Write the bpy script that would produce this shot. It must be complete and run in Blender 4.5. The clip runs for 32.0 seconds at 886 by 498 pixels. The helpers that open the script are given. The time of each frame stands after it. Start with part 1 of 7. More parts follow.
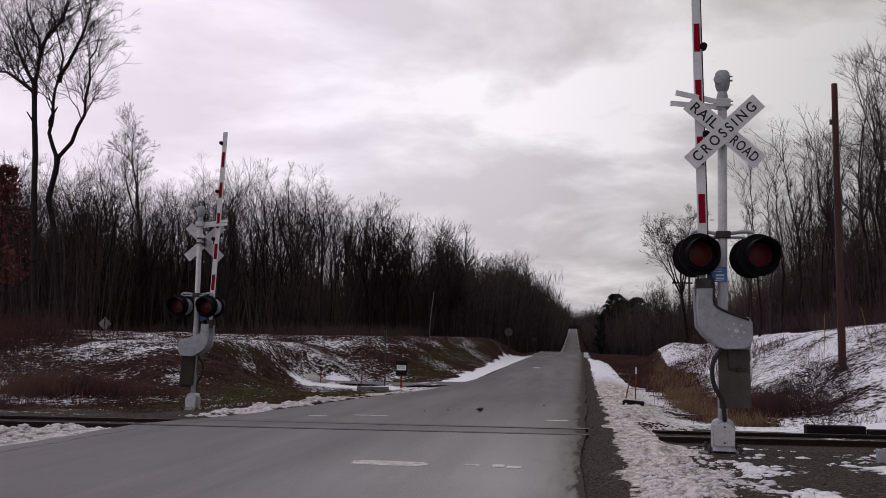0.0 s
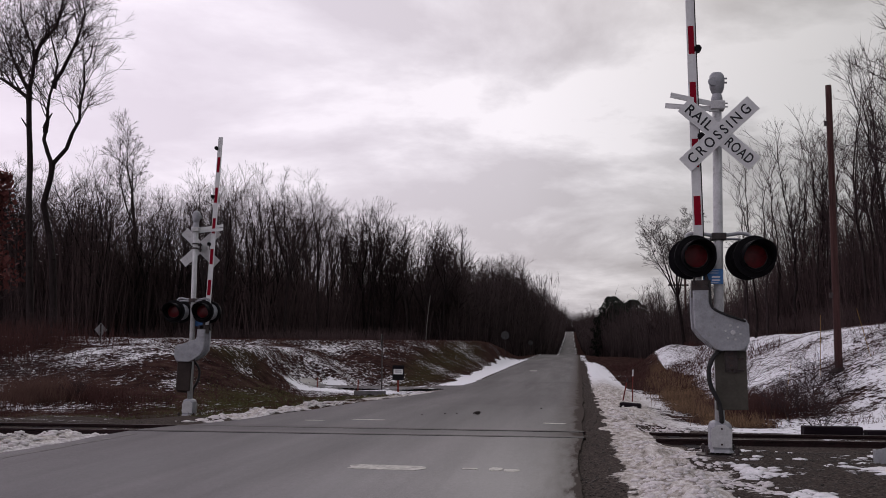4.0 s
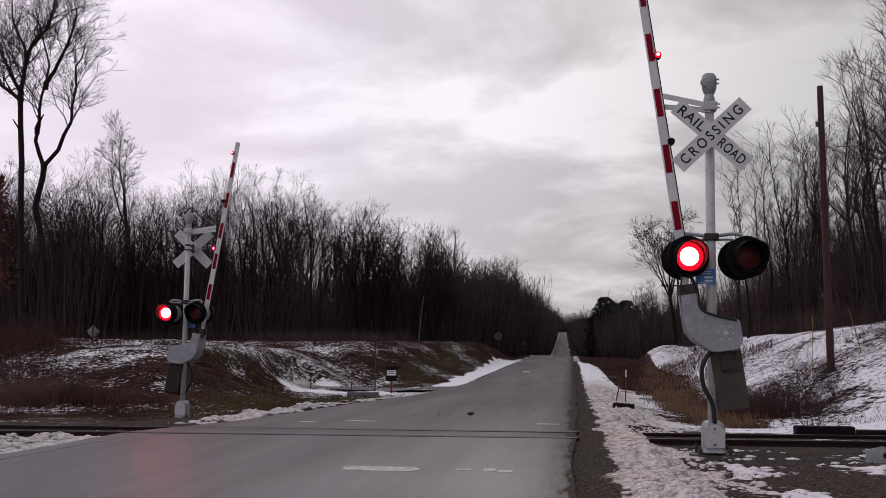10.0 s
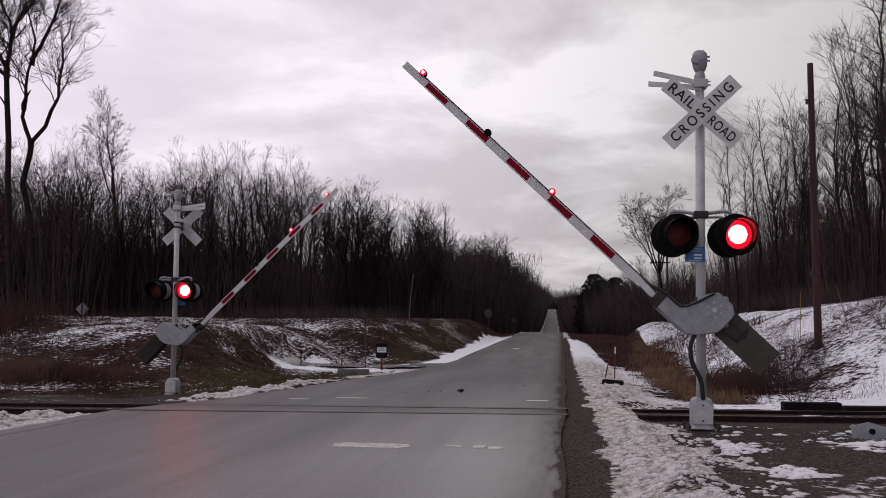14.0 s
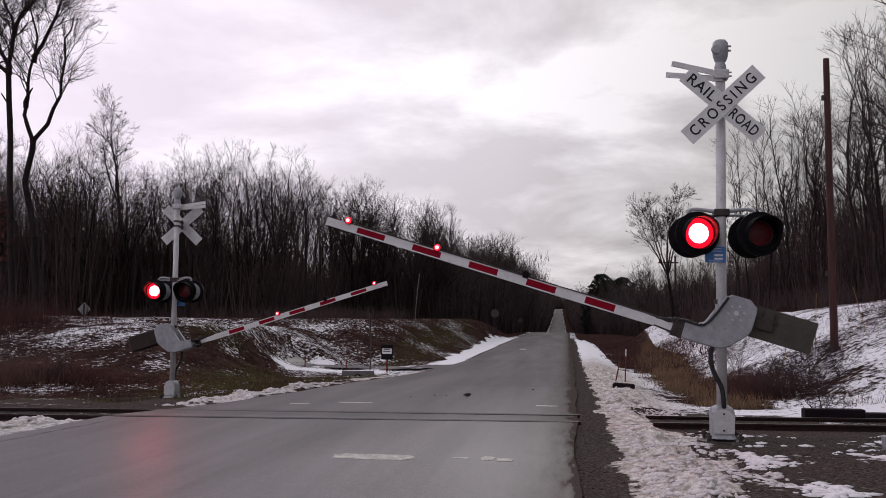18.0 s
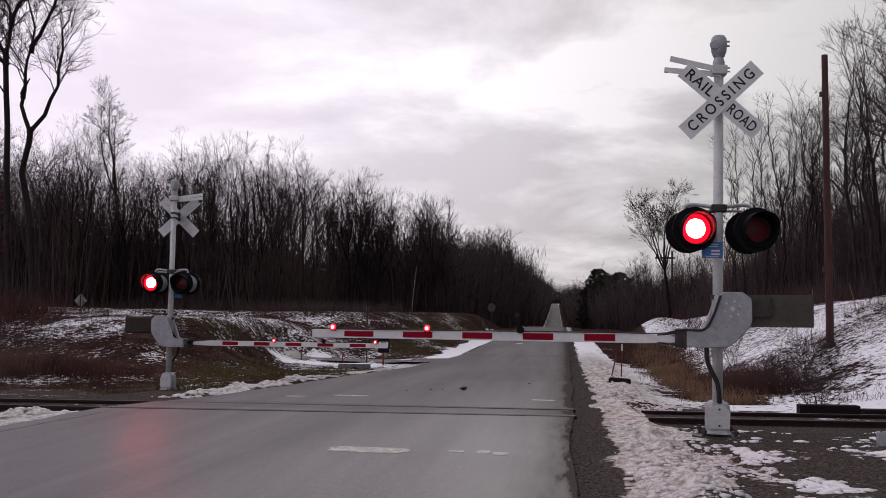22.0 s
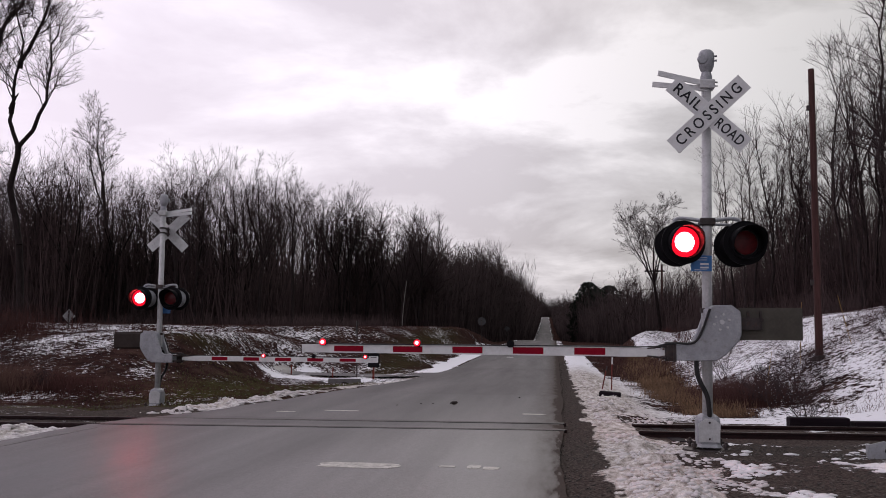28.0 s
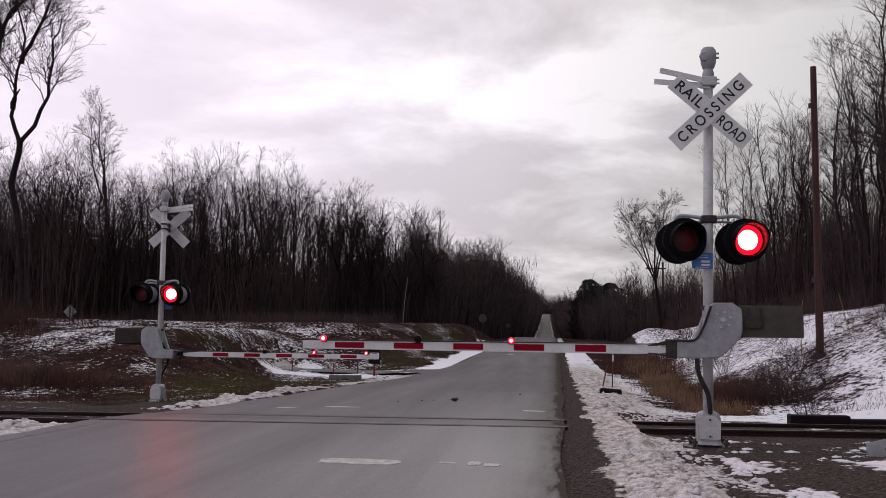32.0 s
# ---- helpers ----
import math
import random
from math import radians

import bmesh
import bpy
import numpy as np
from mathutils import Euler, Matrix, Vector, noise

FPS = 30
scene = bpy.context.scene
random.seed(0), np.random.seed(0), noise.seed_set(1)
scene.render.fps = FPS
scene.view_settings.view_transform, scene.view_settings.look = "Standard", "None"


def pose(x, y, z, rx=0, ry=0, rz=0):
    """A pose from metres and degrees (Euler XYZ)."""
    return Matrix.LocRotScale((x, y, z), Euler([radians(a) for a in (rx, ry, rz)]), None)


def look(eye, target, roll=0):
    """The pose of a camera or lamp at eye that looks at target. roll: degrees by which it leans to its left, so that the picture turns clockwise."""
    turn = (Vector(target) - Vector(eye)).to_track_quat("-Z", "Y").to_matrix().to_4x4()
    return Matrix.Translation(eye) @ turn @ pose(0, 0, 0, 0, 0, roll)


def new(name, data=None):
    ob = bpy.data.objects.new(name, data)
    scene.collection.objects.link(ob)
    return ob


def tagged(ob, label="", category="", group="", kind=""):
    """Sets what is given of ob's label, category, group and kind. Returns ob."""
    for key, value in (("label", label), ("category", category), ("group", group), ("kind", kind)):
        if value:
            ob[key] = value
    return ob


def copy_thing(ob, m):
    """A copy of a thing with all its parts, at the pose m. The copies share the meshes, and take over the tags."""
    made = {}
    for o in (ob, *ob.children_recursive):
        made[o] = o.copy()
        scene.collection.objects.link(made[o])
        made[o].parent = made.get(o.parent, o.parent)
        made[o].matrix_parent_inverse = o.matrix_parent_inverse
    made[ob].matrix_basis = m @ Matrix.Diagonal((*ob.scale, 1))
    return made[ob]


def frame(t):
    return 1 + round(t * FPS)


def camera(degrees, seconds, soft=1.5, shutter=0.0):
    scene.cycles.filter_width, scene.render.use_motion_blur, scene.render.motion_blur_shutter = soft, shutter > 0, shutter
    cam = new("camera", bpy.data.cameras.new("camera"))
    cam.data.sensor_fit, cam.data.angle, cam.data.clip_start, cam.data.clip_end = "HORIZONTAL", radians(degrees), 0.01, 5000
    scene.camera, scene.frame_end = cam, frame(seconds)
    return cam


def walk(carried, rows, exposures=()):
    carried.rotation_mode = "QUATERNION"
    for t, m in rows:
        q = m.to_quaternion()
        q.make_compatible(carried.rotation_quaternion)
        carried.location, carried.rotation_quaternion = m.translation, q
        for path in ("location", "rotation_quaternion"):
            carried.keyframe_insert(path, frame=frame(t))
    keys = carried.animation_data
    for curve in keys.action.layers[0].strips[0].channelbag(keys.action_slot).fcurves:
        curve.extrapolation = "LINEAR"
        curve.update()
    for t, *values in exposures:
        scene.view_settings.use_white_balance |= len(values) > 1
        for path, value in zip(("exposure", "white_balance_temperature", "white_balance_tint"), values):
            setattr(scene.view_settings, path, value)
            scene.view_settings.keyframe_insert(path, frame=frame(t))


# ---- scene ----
cam = camera(50.56, 32.0, soft=0.9)

# the camera stands by the road's edge, held in the hand: seconds, place, turn
STAND = [
    (0.0, pose(0.049, -0.325, 1.508, 95.606, -0.896, 8.412)),
    (0.5, pose(0.048, -0.325, 1.508, 95.528, -0.909, 8.388)),
    (1.0, pose(0.048, -0.325, 1.509, 95.427, -0.665, 8.401)),
    (1.5, pose(0.048, -0.325, 1.509, 95.373, -0.450, 8.371)),
    (2.0, pose(0.047, -0.325, 1.509, 95.414, -0.590, 8.256)),
    (2.5, pose(0.047, -0.325, 1.508, 95.570, -0.480, 8.263)),
    (3.0, pose(0.047, -0.325, 1.507, 95.728, -0.407, 8.192)),
    (3.5, pose(0.047, -0.325, 1.507, 95.804, -0.529, 8.166)),
    (4.5, pose(0.047, -0.325, 1.506, 95.845, -0.440, 8.266)),
    (5.5, pose(0.048, -0.325, 1.506, 95.886, -0.351, 8.367)),
    (6.0, pose(0.048, -0.325, 1.506, 95.999, -0.017, 8.352)),
    (6.5, pose(0.048, -0.325, 1.505, 96.089, 0.066, 8.412)),
    (7.0, pose(0.048, -0.325, 1.505, 96.090, -0.105, 8.365)),
    (7.5, pose(0.048, -0.325, 1.505, 96.068, -0.279, 8.317)),
    (8.0, pose(0.047, -0.325, 1.506, 95.996, -0.281, 8.231)),
    (8.5, pose(0.047, -0.325, 1.506, 95.877, -0.029, 8.191)),
    (9.0, pose(0.046, -0.325, 1.506, 95.828, -0.001, 8.045)),
    (9.5, pose(0.045, -0.325, 1.506, 95.848, 0.048, 7.907)),
    (10.0, pose(0.045, -0.325, 1.506, 95.899, -0.351, 7.793)),
    (10.5, pose(0.043, -0.325, 1.506, 95.897, -0.202, 7.535)),
    (11.0, pose(0.042, -0.325, 1.506, 95.985, 0.113, 7.406)),
    (11.5, pose(0.041, -0.326, 1.505, 96.015, -0.180, 7.130)),
    (12.0, pose(0.040, -0.326, 1.506, 95.922, -0.433, 6.990)),
    (12.5, pose(0.040, -0.326, 1.508, 95.622, -0.559, 6.918)),
    (13.0, pose(0.040, -0.326, 1.510, 95.176, -0.339, 6.935)),
    (13.5, pose(0.040, -0.326, 1.512, 94.808, -0.434, 7.002)),
    (14.0, pose(0.041, -0.326, 1.514, 94.501, -0.294, 7.183)),
    (14.5, pose(0.042, -0.326, 1.515, 94.294, -0.333, 7.350)),
    (15.5, pose(0.000, 0.000, 1.540, 94.263, -0.287, 7.335)),
    (16.5, pose(-0.042, 0.326, 1.564, 94.232, -0.241, 7.321)),
    (17.0, pose(-0.043, 0.326, 1.565, 94.308, -0.148, 7.513)),
    (17.5, pose(-0.043, 0.326, 1.565, 94.355, -0.052, 7.544)),
    (18.0, pose(-0.043, 0.326, 1.566, 94.480, -0.376, 7.565)),
    (18.5, pose(-0.043, 0.326, 1.567, 94.623, -0.276, 7.503)),
    (19.0, pose(-0.043, 0.326, 1.567, 94.614, -0.392, 7.488)),
    (19.5, pose(-0.043, 0.326, 1.566, 94.555, -0.366, 7.421)),
    (20.0, pose(-0.042, 0.326, 1.566, 94.509, -0.422, 7.332)),
    (20.5, pose(-0.043, 0.326, 1.566, 94.449, -0.540, 7.405)),
    (21.0, pose(-0.043, 0.326, 1.565, 94.305, -0.761, 7.494)),
    (21.5, pose(-0.043, 0.326, 1.564, 94.160, -0.444, 7.507)),
    (22.0, pose(-0.042, 0.326, 1.564, 94.104, -0.750, 7.363)),
    (22.5, pose(-0.043, 0.326, 1.564, 94.190, -0.468, 7.391)),
    (23.0, pose(-0.043, 0.326, 1.565, 94.345, -0.470, 7.389)),
    (23.5, pose(-0.042, 0.326, 1.566, 94.502, -0.482, 7.379)),
    (24.0, pose(-0.042, 0.326, 1.567, 94.611, -0.528, 7.275)),
    (24.5, pose(-0.041, 0.326, 1.567, 94.626, -0.611, 7.088)),
    (25.0, pose(-0.040, 0.326, 1.567, 94.653, -0.685, 6.991)),
    (25.5, pose(-0.040, 0.326, 1.567, 94.626, -0.728, 6.943)),
    (26.5, pose(-0.040, 0.326, 1.567, 94.715, -0.657, 6.870)),
    (27.5, pose(-0.039, 0.326, 1.568, 94.803, -0.587, 6.796)),
    (28.0, pose(-0.039, 0.326, 1.569, 94.960, -0.504, 6.768)),
    (28.5, pose(-0.039, 0.326, 1.568, 94.950, -0.631, 6.746)),
    (29.0, pose(-0.039, 0.327, 1.568, 94.905, -0.644, 6.698)),
    (29.5, pose(-0.038, 0.327, 1.568, 94.831, -0.636, 6.644)),
    (30.0, pose(-0.038, 0.327, 1.567, 94.744, -0.514, 6.618)),
    (30.5, pose(-0.039, 0.327, 1.567, 94.692, -0.373, 6.754)),
    (31.0, pose(-0.039, 0.326, 1.567, 94.738, -0.620, 6.842)),
    (31.5, pose(-0.040, 0.326, 1.568, 94.826, -0.709, 6.858)),
    (32.0, pose(-0.039, 0.326, 1.567, 94.764, -0.678, 6.822)),
]
walk(cam, STAND, ((0.0, 0.0), (14.5, 0.0), (16.8, 0.15), (32.0, 0.15)))

# ---- light: a closed winter cloud cover, the sun a broad glow behind it ----
SUN_AZ, SUN_EL = radians(8), radians(38)


def make_world():
    w = bpy.data.worlds.new("overcast_sky")
    scene.world = w
    w.use_nodes = True
    nt = w.node_tree
    nt.nodes.clear()
    n, l = nt.nodes, nt.links
    out = n.new("ShaderNodeOutputWorld")
    bg = n.new("ShaderNodeBackground")
    sky = n.new("ShaderNodeTexSky")
    sky.sky_type = "NISHITA"
    sky.sun_disc = False
    sky.sun_elevation = SUN_EL
    sky.sun_rotation = SUN_AZ
    sky.dust_density = 4.0
    dim = n.new("ShaderNodeVectorMath")
    dim.operation = "SCALE"
    dim.inputs["Scale"].default_value = 0.10
    l.new(sky.outputs["Color"], dim.inputs[0])
    co = n.new("ShaderNodeTexCoord")
    # cloud deck: the direction is cast onto a flat layer overhead
    sep = n.new("ShaderNodeSeparateXYZ")
    l.new(co.outputs["Generated"], sep.inputs[0])
    zz = n.new("ShaderNodeMath")
    zz.operation = "ADD"
    l.new(sep.outputs["Z"], zz.inputs[0])
    zz.inputs[1].default_value = 0.22
    zc = n.new("ShaderNodeMath")
    zc.operation = "MAXIMUM"
    l.new(zz.outputs[0], zc.inputs[0])
    zc.inputs[1].default_value = 0.12
    dx = n.new("ShaderNodeMath")
    dx.operation = "DIVIDE"
    l.new(sep.outputs["X"], dx.inputs[0])
    l.new(zc.outputs[0], dx.inputs[1])
    dy = n.new("ShaderNodeMath")
    dy.operation = "DIVIDE"
    l.new(sep.outputs["Y"], dy.inputs[0])
    l.new(zc.outputs[0], dy.inputs[1])
    comb = n.new("ShaderNodeCombineXYZ")
    l.new(dx.outputs[0], comb.inputs[0])
    l.new(dy.outputs[0], comb.inputs[1])
    mp = n.new("ShaderNodeMapping")
    mp.inputs["Location"].default_value = SKY_SHIFT
    mp.inputs["Scale"].default_value = (1.0, 1.0, 1.0)
    l.new(comb.outputs[0], mp.inputs["Vector"])
    big = n.new("ShaderNodeTexNoise")
    big.inputs["Scale"].default_value = 1.5
    big.inputs["Detail"].default_value = 9
    big.inputs["Roughness"].default_value = 0.57
    big.inputs["Distortion"].default_value = 0.25
    l.new(mp.outputs[0], big.inputs["Vector"])
    ramp = n.new("ShaderNodeValToRGB")
    e = ramp.color_ramp.elements
    e[0].position, e[0].color = 0.41, (0.37, 0.372, 0.40, 1)
    e[1].position, e[1].color = 0.585, (0.83, 0.82, 0.86, 1)
    m1 = e.new(0.5)
    m1.color = (0.56, 0.56, 0.595, 1)
    l.new(big.outputs["Fac"], ramp.inputs["Fac"])
    # the cover is thinner and brighter to the west, over the fields beside the road
    side = n.new("ShaderNodeMapRange")
    side.inputs["From Min"].default_value = -0.55
    side.inputs["From Max"].default_value = 0.22
    side.inputs["To Min"].default_value = 1.0
    side.inputs["To Max"].default_value = 0.0
    l.new(sep.outputs["X"], side.inputs["Value"])
    mixw = n.new("ShaderNodeMixRGB")
    mixw.inputs["Color2"].default_value = (1.14, 0.985, 1.155, 1)
    sc = n.new("ShaderNodeMath")
    sc.operation = "MULTIPLY"
    sc.inputs[1].default_value = 0.68
    l.new(side.outputs[0], sc.inputs[0])
    l.new(sc.outputs[0], mixw.inputs["Fac"])
    l.new(ramp.outputs["Color"], mixw.inputs["Color1"])
    # and thicker to the east
    east = n.new("ShaderNodeMapRange")
    east.inputs["From Min"].default_value = -0.06
    east.inputs["From Max"].default_value = 0.36
    east.inputs["To Min"].default_value = 1.0
    east.inputs["To Max"].default_value = 0.50
    l.new(sep.outputs["X"], east.inputs["Value"])
    thick = n.new("ShaderNodeVectorMath")
    thick.operation = "SCALE"
    l.new(mixw.outputs[0], thick.inputs[0])
    l.new(east.outputs[0], thick.inputs["Scale"])
    mix = n.new("ShaderNodeMixRGB")
    mix.inputs["Fac"].default_value = 0.93
    l.new(dim.outputs[0], mix.inputs["Color1"])
    # seen edge-on towards the horizon, the deck is thicker
    low = n.new("ShaderNodeMapRange")
    low.inputs["From Min"].default_value = 0.0
    low.inputs["From Max"].default_value = 0.20
    low.inputs["To Min"].default_value = 0.78
    low.inputs["To Max"].default_value = 1.0
    l.new(sep.outputs["Z"], low.inputs["Value"])
    deck = n.new("ShaderNodeVectorMath")
    deck.operation = "SCALE"
    l.new(thick.outputs[0], deck.inputs[0])
    l.new(low.outputs[0], deck.inputs["Scale"])
    l.new(deck.outputs[0], mix.inputs["Color2"])
    l.new(mix.outputs[0], bg.inputs["Color"])
    bg.inputs["Strength"].default_value = 1.0
    l.new(bg.outputs[0], out.inputs["Surface"])


SKY_SHIFT = (3.1, 1.7, 0.0)
make_world()
sun = new("sun", bpy.data.lights.new("sun", "SUN"))
sun.data.energy = 0.5
sun.data.angle = radians(35)
sun.data.color = (1.0, 0.96, 0.93)
sun.matrix_world = look((0, 0, 50), (-math.sin(SUN_AZ) * math.cos(SUN_EL) * 50, -math.cos(SUN_AZ) * math.cos(SUN_EL) * 50, 50 - 50 * math.sin(SUN_EL)))

# ---- materials ----
def nodes_of(name):
    m = bpy.data.materials.new(name)
    m.use_nodes = True
    nt = m.node_tree
    b = nt.nodes["Principled BSDF"]
    return m, nt, b


def noise_node(nt, scale, detail=4.0, rough=0.6, stretch=None, co="Object"):
    tc = nt.nodes.new("ShaderNodeTexCoord")
    mp = nt.nodes.new("ShaderNodeMapping")
    if stretch:
        mp.inputs["Scale"].default_value = stretch
    nt.links.new(tc.outputs[co], mp.inputs["Vector"])
    nz = nt.nodes.new("ShaderNodeTexNoise")
    nz.inputs["Scale"].default_value = scale
    nz.inputs["Detail"].default_value = detail
    nz.inputs["Roughness"].default_value = rough
    nt.links.new(mp.outputs[0], nz.inputs["Vector"])
    return nz


def ramp_node(nt, src, stops):
    r = nt.nodes.new("ShaderNodeValToRGB")
    e = r.color_ramp.elements
    while len(e) < len(stops):
        e.new(0.5)
    for k, (p, c) in enumerate(stops):
        e[k].position, e[k].color = p, (*c, 1)
    nt.links.new(src, r.inputs["Fac"])
    return r


def mix_node(nt, fac, a, b, mode="MIX"):
    x = nt.nodes.new("ShaderNodeMixRGB")
    x.blend_type = mode
    for key, v in (("Fac", fac), ("Color1", a), ("Color2", b)):
        if hasattr(v, "links"):
            nt.links.new(v, x.inputs[key])
        elif isinstance(v, tuple):
            x.inputs[key].default_value = (*v, 1)
        else:
            x.inputs[key].default_value = v
    return x.outputs[0]


def bump_of(nt, b, src, strength, distance):
    bp = nt.nodes.new("ShaderNodeBump")
    bp.inputs["Strength"].default_value = strength
    bp.inputs["Distance"].default_value = distance
    nt.links.new(src, bp.inputs["Height"])
    nt.links.new(bp.outputs[0], b.inputs["Normal"])


def plain(name, colour, rough=0.6, metal=0.0, wear=0.25, scale=6.0, dirt=None, bump=0.15, stretch=None, vary=0.0, gloss=0.25, pieces=0.0):
    """A surface with fine grain and broader stains over one base colour."""
    m, nt, b = nodes_of(name)
    n1 = noise_node(nt, scale, 5, 0.65, stretch)
    n2 = noise_node(nt, scale * 9, 3, 0.6, stretch)
    lo = tuple(c * (1 - wear) for c in colour)
    hi = tuple(min(1.0, c * (1 + wear * 0.5)) for c in colour)
    c1 = ramp_node(nt, n1.outputs["Fac"], [(0.3, lo), (0.62, hi)]).outputs[0]
    col = mix_node(nt, 0.25, c1, n2.outputs["Fac"], "OVERLAY")
    if dirt:
        n3 = noise_node(nt, scale * 2.3, 6, 0.7, stretch)
        msk = ramp_node(nt, n3.outputs["Fac"], [(0.55, (0, 0, 0)), (0.72, (1, 1, 1))]).outputs[0]
        col = mix_node(nt, msk, col, dirt)
    if vary:
        oi = nt.nodes.new("ShaderNodeObjectInfo")
        rg = ramp_node(nt, oi.outputs["Random"], [(0.0, (1 - vary,) * 3), (1.0, (1 + vary,) * 3)]).outputs[0]
        col = mix_node(nt, 1.0, col, rg, "MULTIPLY")
    if pieces:
        gm = nt.nodes.new("ShaderNodeNewGeometry")
        rg = ramp_node(nt, gm.outputs["Random Per Island"], [(0.0, (1 - pieces,) * 3), (1.0, (1 + pieces,) * 3)]).outputs[0]
        col = mix_node(nt, 1.0, col, rg, "MULTIPLY")
    nt.links.new(col, b.inputs["Base Color"])
    b.inputs["Roughness"].default_value = rough
    b.inputs["Metallic"].default_value = metal
    b.inputs["Specular IOR Level"].default_value = gloss
    if bump:
        bump_of(nt, b, n2.outputs["Fac"], bump, 0.01)
    return m


def glow(name, colour, strength):
    m, nt, b = nodes_of(name)
    b.inputs["Base Color"].default_value = (*colour, 1)
    b.inputs["Emission Color"].default_value = (*colour, 1)
    b.inputs["Emission Strength"].default_value = strength
    return m


def asphalt():
    m, nt, b = nodes_of("weathered_asphalt")
    grain = noise_node(nt, 45, 5, 0.8)
    stones = noise_node(nt, 14, 3, 0.6)
    patch = noise_node(nt, 0.5, 5, 0.6, (1.0, 0.12, 1.0))
    streak = noise_node(nt, 0.8, 4, 0.6, (1.0, 0.06, 1.0))
    c = ramp_node(nt, patch.outputs["Fac"], [(0.35, ROAD_DARK), (0.65, ROAD_LIGHT)]).outputs[0]
    s = ramp_node(nt, streak.outputs["Fac"], [(0.35, (0.74,) * 3), (0.65, (1.18,) * 3)]).outputs[0]
    c = mix_node(nt, 1.0, c, s, "MULTIPLY")
    g = ramp_node(nt, grain.outputs["Fac"], [(0.32, (0.55,) * 3), (0.5, (0.98,) * 3), (0.68, (1.55,) * 3)]).outputs[0]
    c = mix_node(nt, 1.0, c, g, "MULTIPLY")
    c = mix_node(nt, 0.25, c, stones.outputs["Fac"], "OVERLAY")
    # earth carried onto the worn right-hand edge
    tc = nt.nodes.new("ShaderNodeTexCoord")
    sx = nt.nodes.new("ShaderNodeSeparateXYZ")
    nt.links.new(tc.outputs["Object"], sx.inputs[0])
    fray = noise_node(nt, 6.0, 7, 0.7, (1.0, 0.16, 1.0))
    ad = nt.nodes.new("ShaderNodeMath")
    ad.operation = "MULTIPLY_ADD"
    nt.links.new(fray.outputs["Fac"], ad.inputs[0])
    ad.inputs[1].default_value = 0.7
    nt.links.new(sx.outputs["X"], ad.inputs[2])
    ed = nt.nodes.new("ShaderNodeMapRange")
    ed.inputs["From Min"].default_value = -0.25
    ed.inputs["From Max"].default_value = 0.36
    nt.links.new(ad.outputs[0], ed.inputs["Value"])
    c = mix_node(nt, ed.outputs[0], c, mix_node(nt, grain.outputs["Fac"], (0.022, 0.018, 0.0165), (0.115, 0.098, 0.088)))
    nt.links.new(c, b.inputs["Base Color"])
    wet = ramp_node(nt, patch.outputs["Fac"], [(0.3, (0.34,) * 3), (0.7, (0.50,) * 3)]).outputs[0]
    # the coarse grain breaks up the gloss at a flat angle
    lw = nt.nodes.new("ShaderNodeLayerWeight")
    flat = ramp_node(nt, lw.outputs["Facing"], [(0.86, (0.0,) * 3), (0.975, (1.0,) * 3)]).outputs[0]
    nt.links.new(mix_node(nt, flat, wet, (0.75, 0.75, 0.75)), b.inputs["Roughness"])
    nt.links.new(mix_node(nt, ed.outputs[0], mix_node(nt, flat, ramp_node(nt, streak.outputs["Fac"], [(0.35, (0.20,) * 3), (0.65, (0.42,) * 3)]).outputs[0], (0.11,) * 3), (0.0,) * 3), b.inputs["Specular IOR Level"])
    bump_of(nt, b, grain.outputs["Fac"], 0.25, 0.004)
    return m


ROAD_DARK, ROAD_LIGHT = (0.064, 0.0575, 0.061), (0.101, 0.090, 0.095)


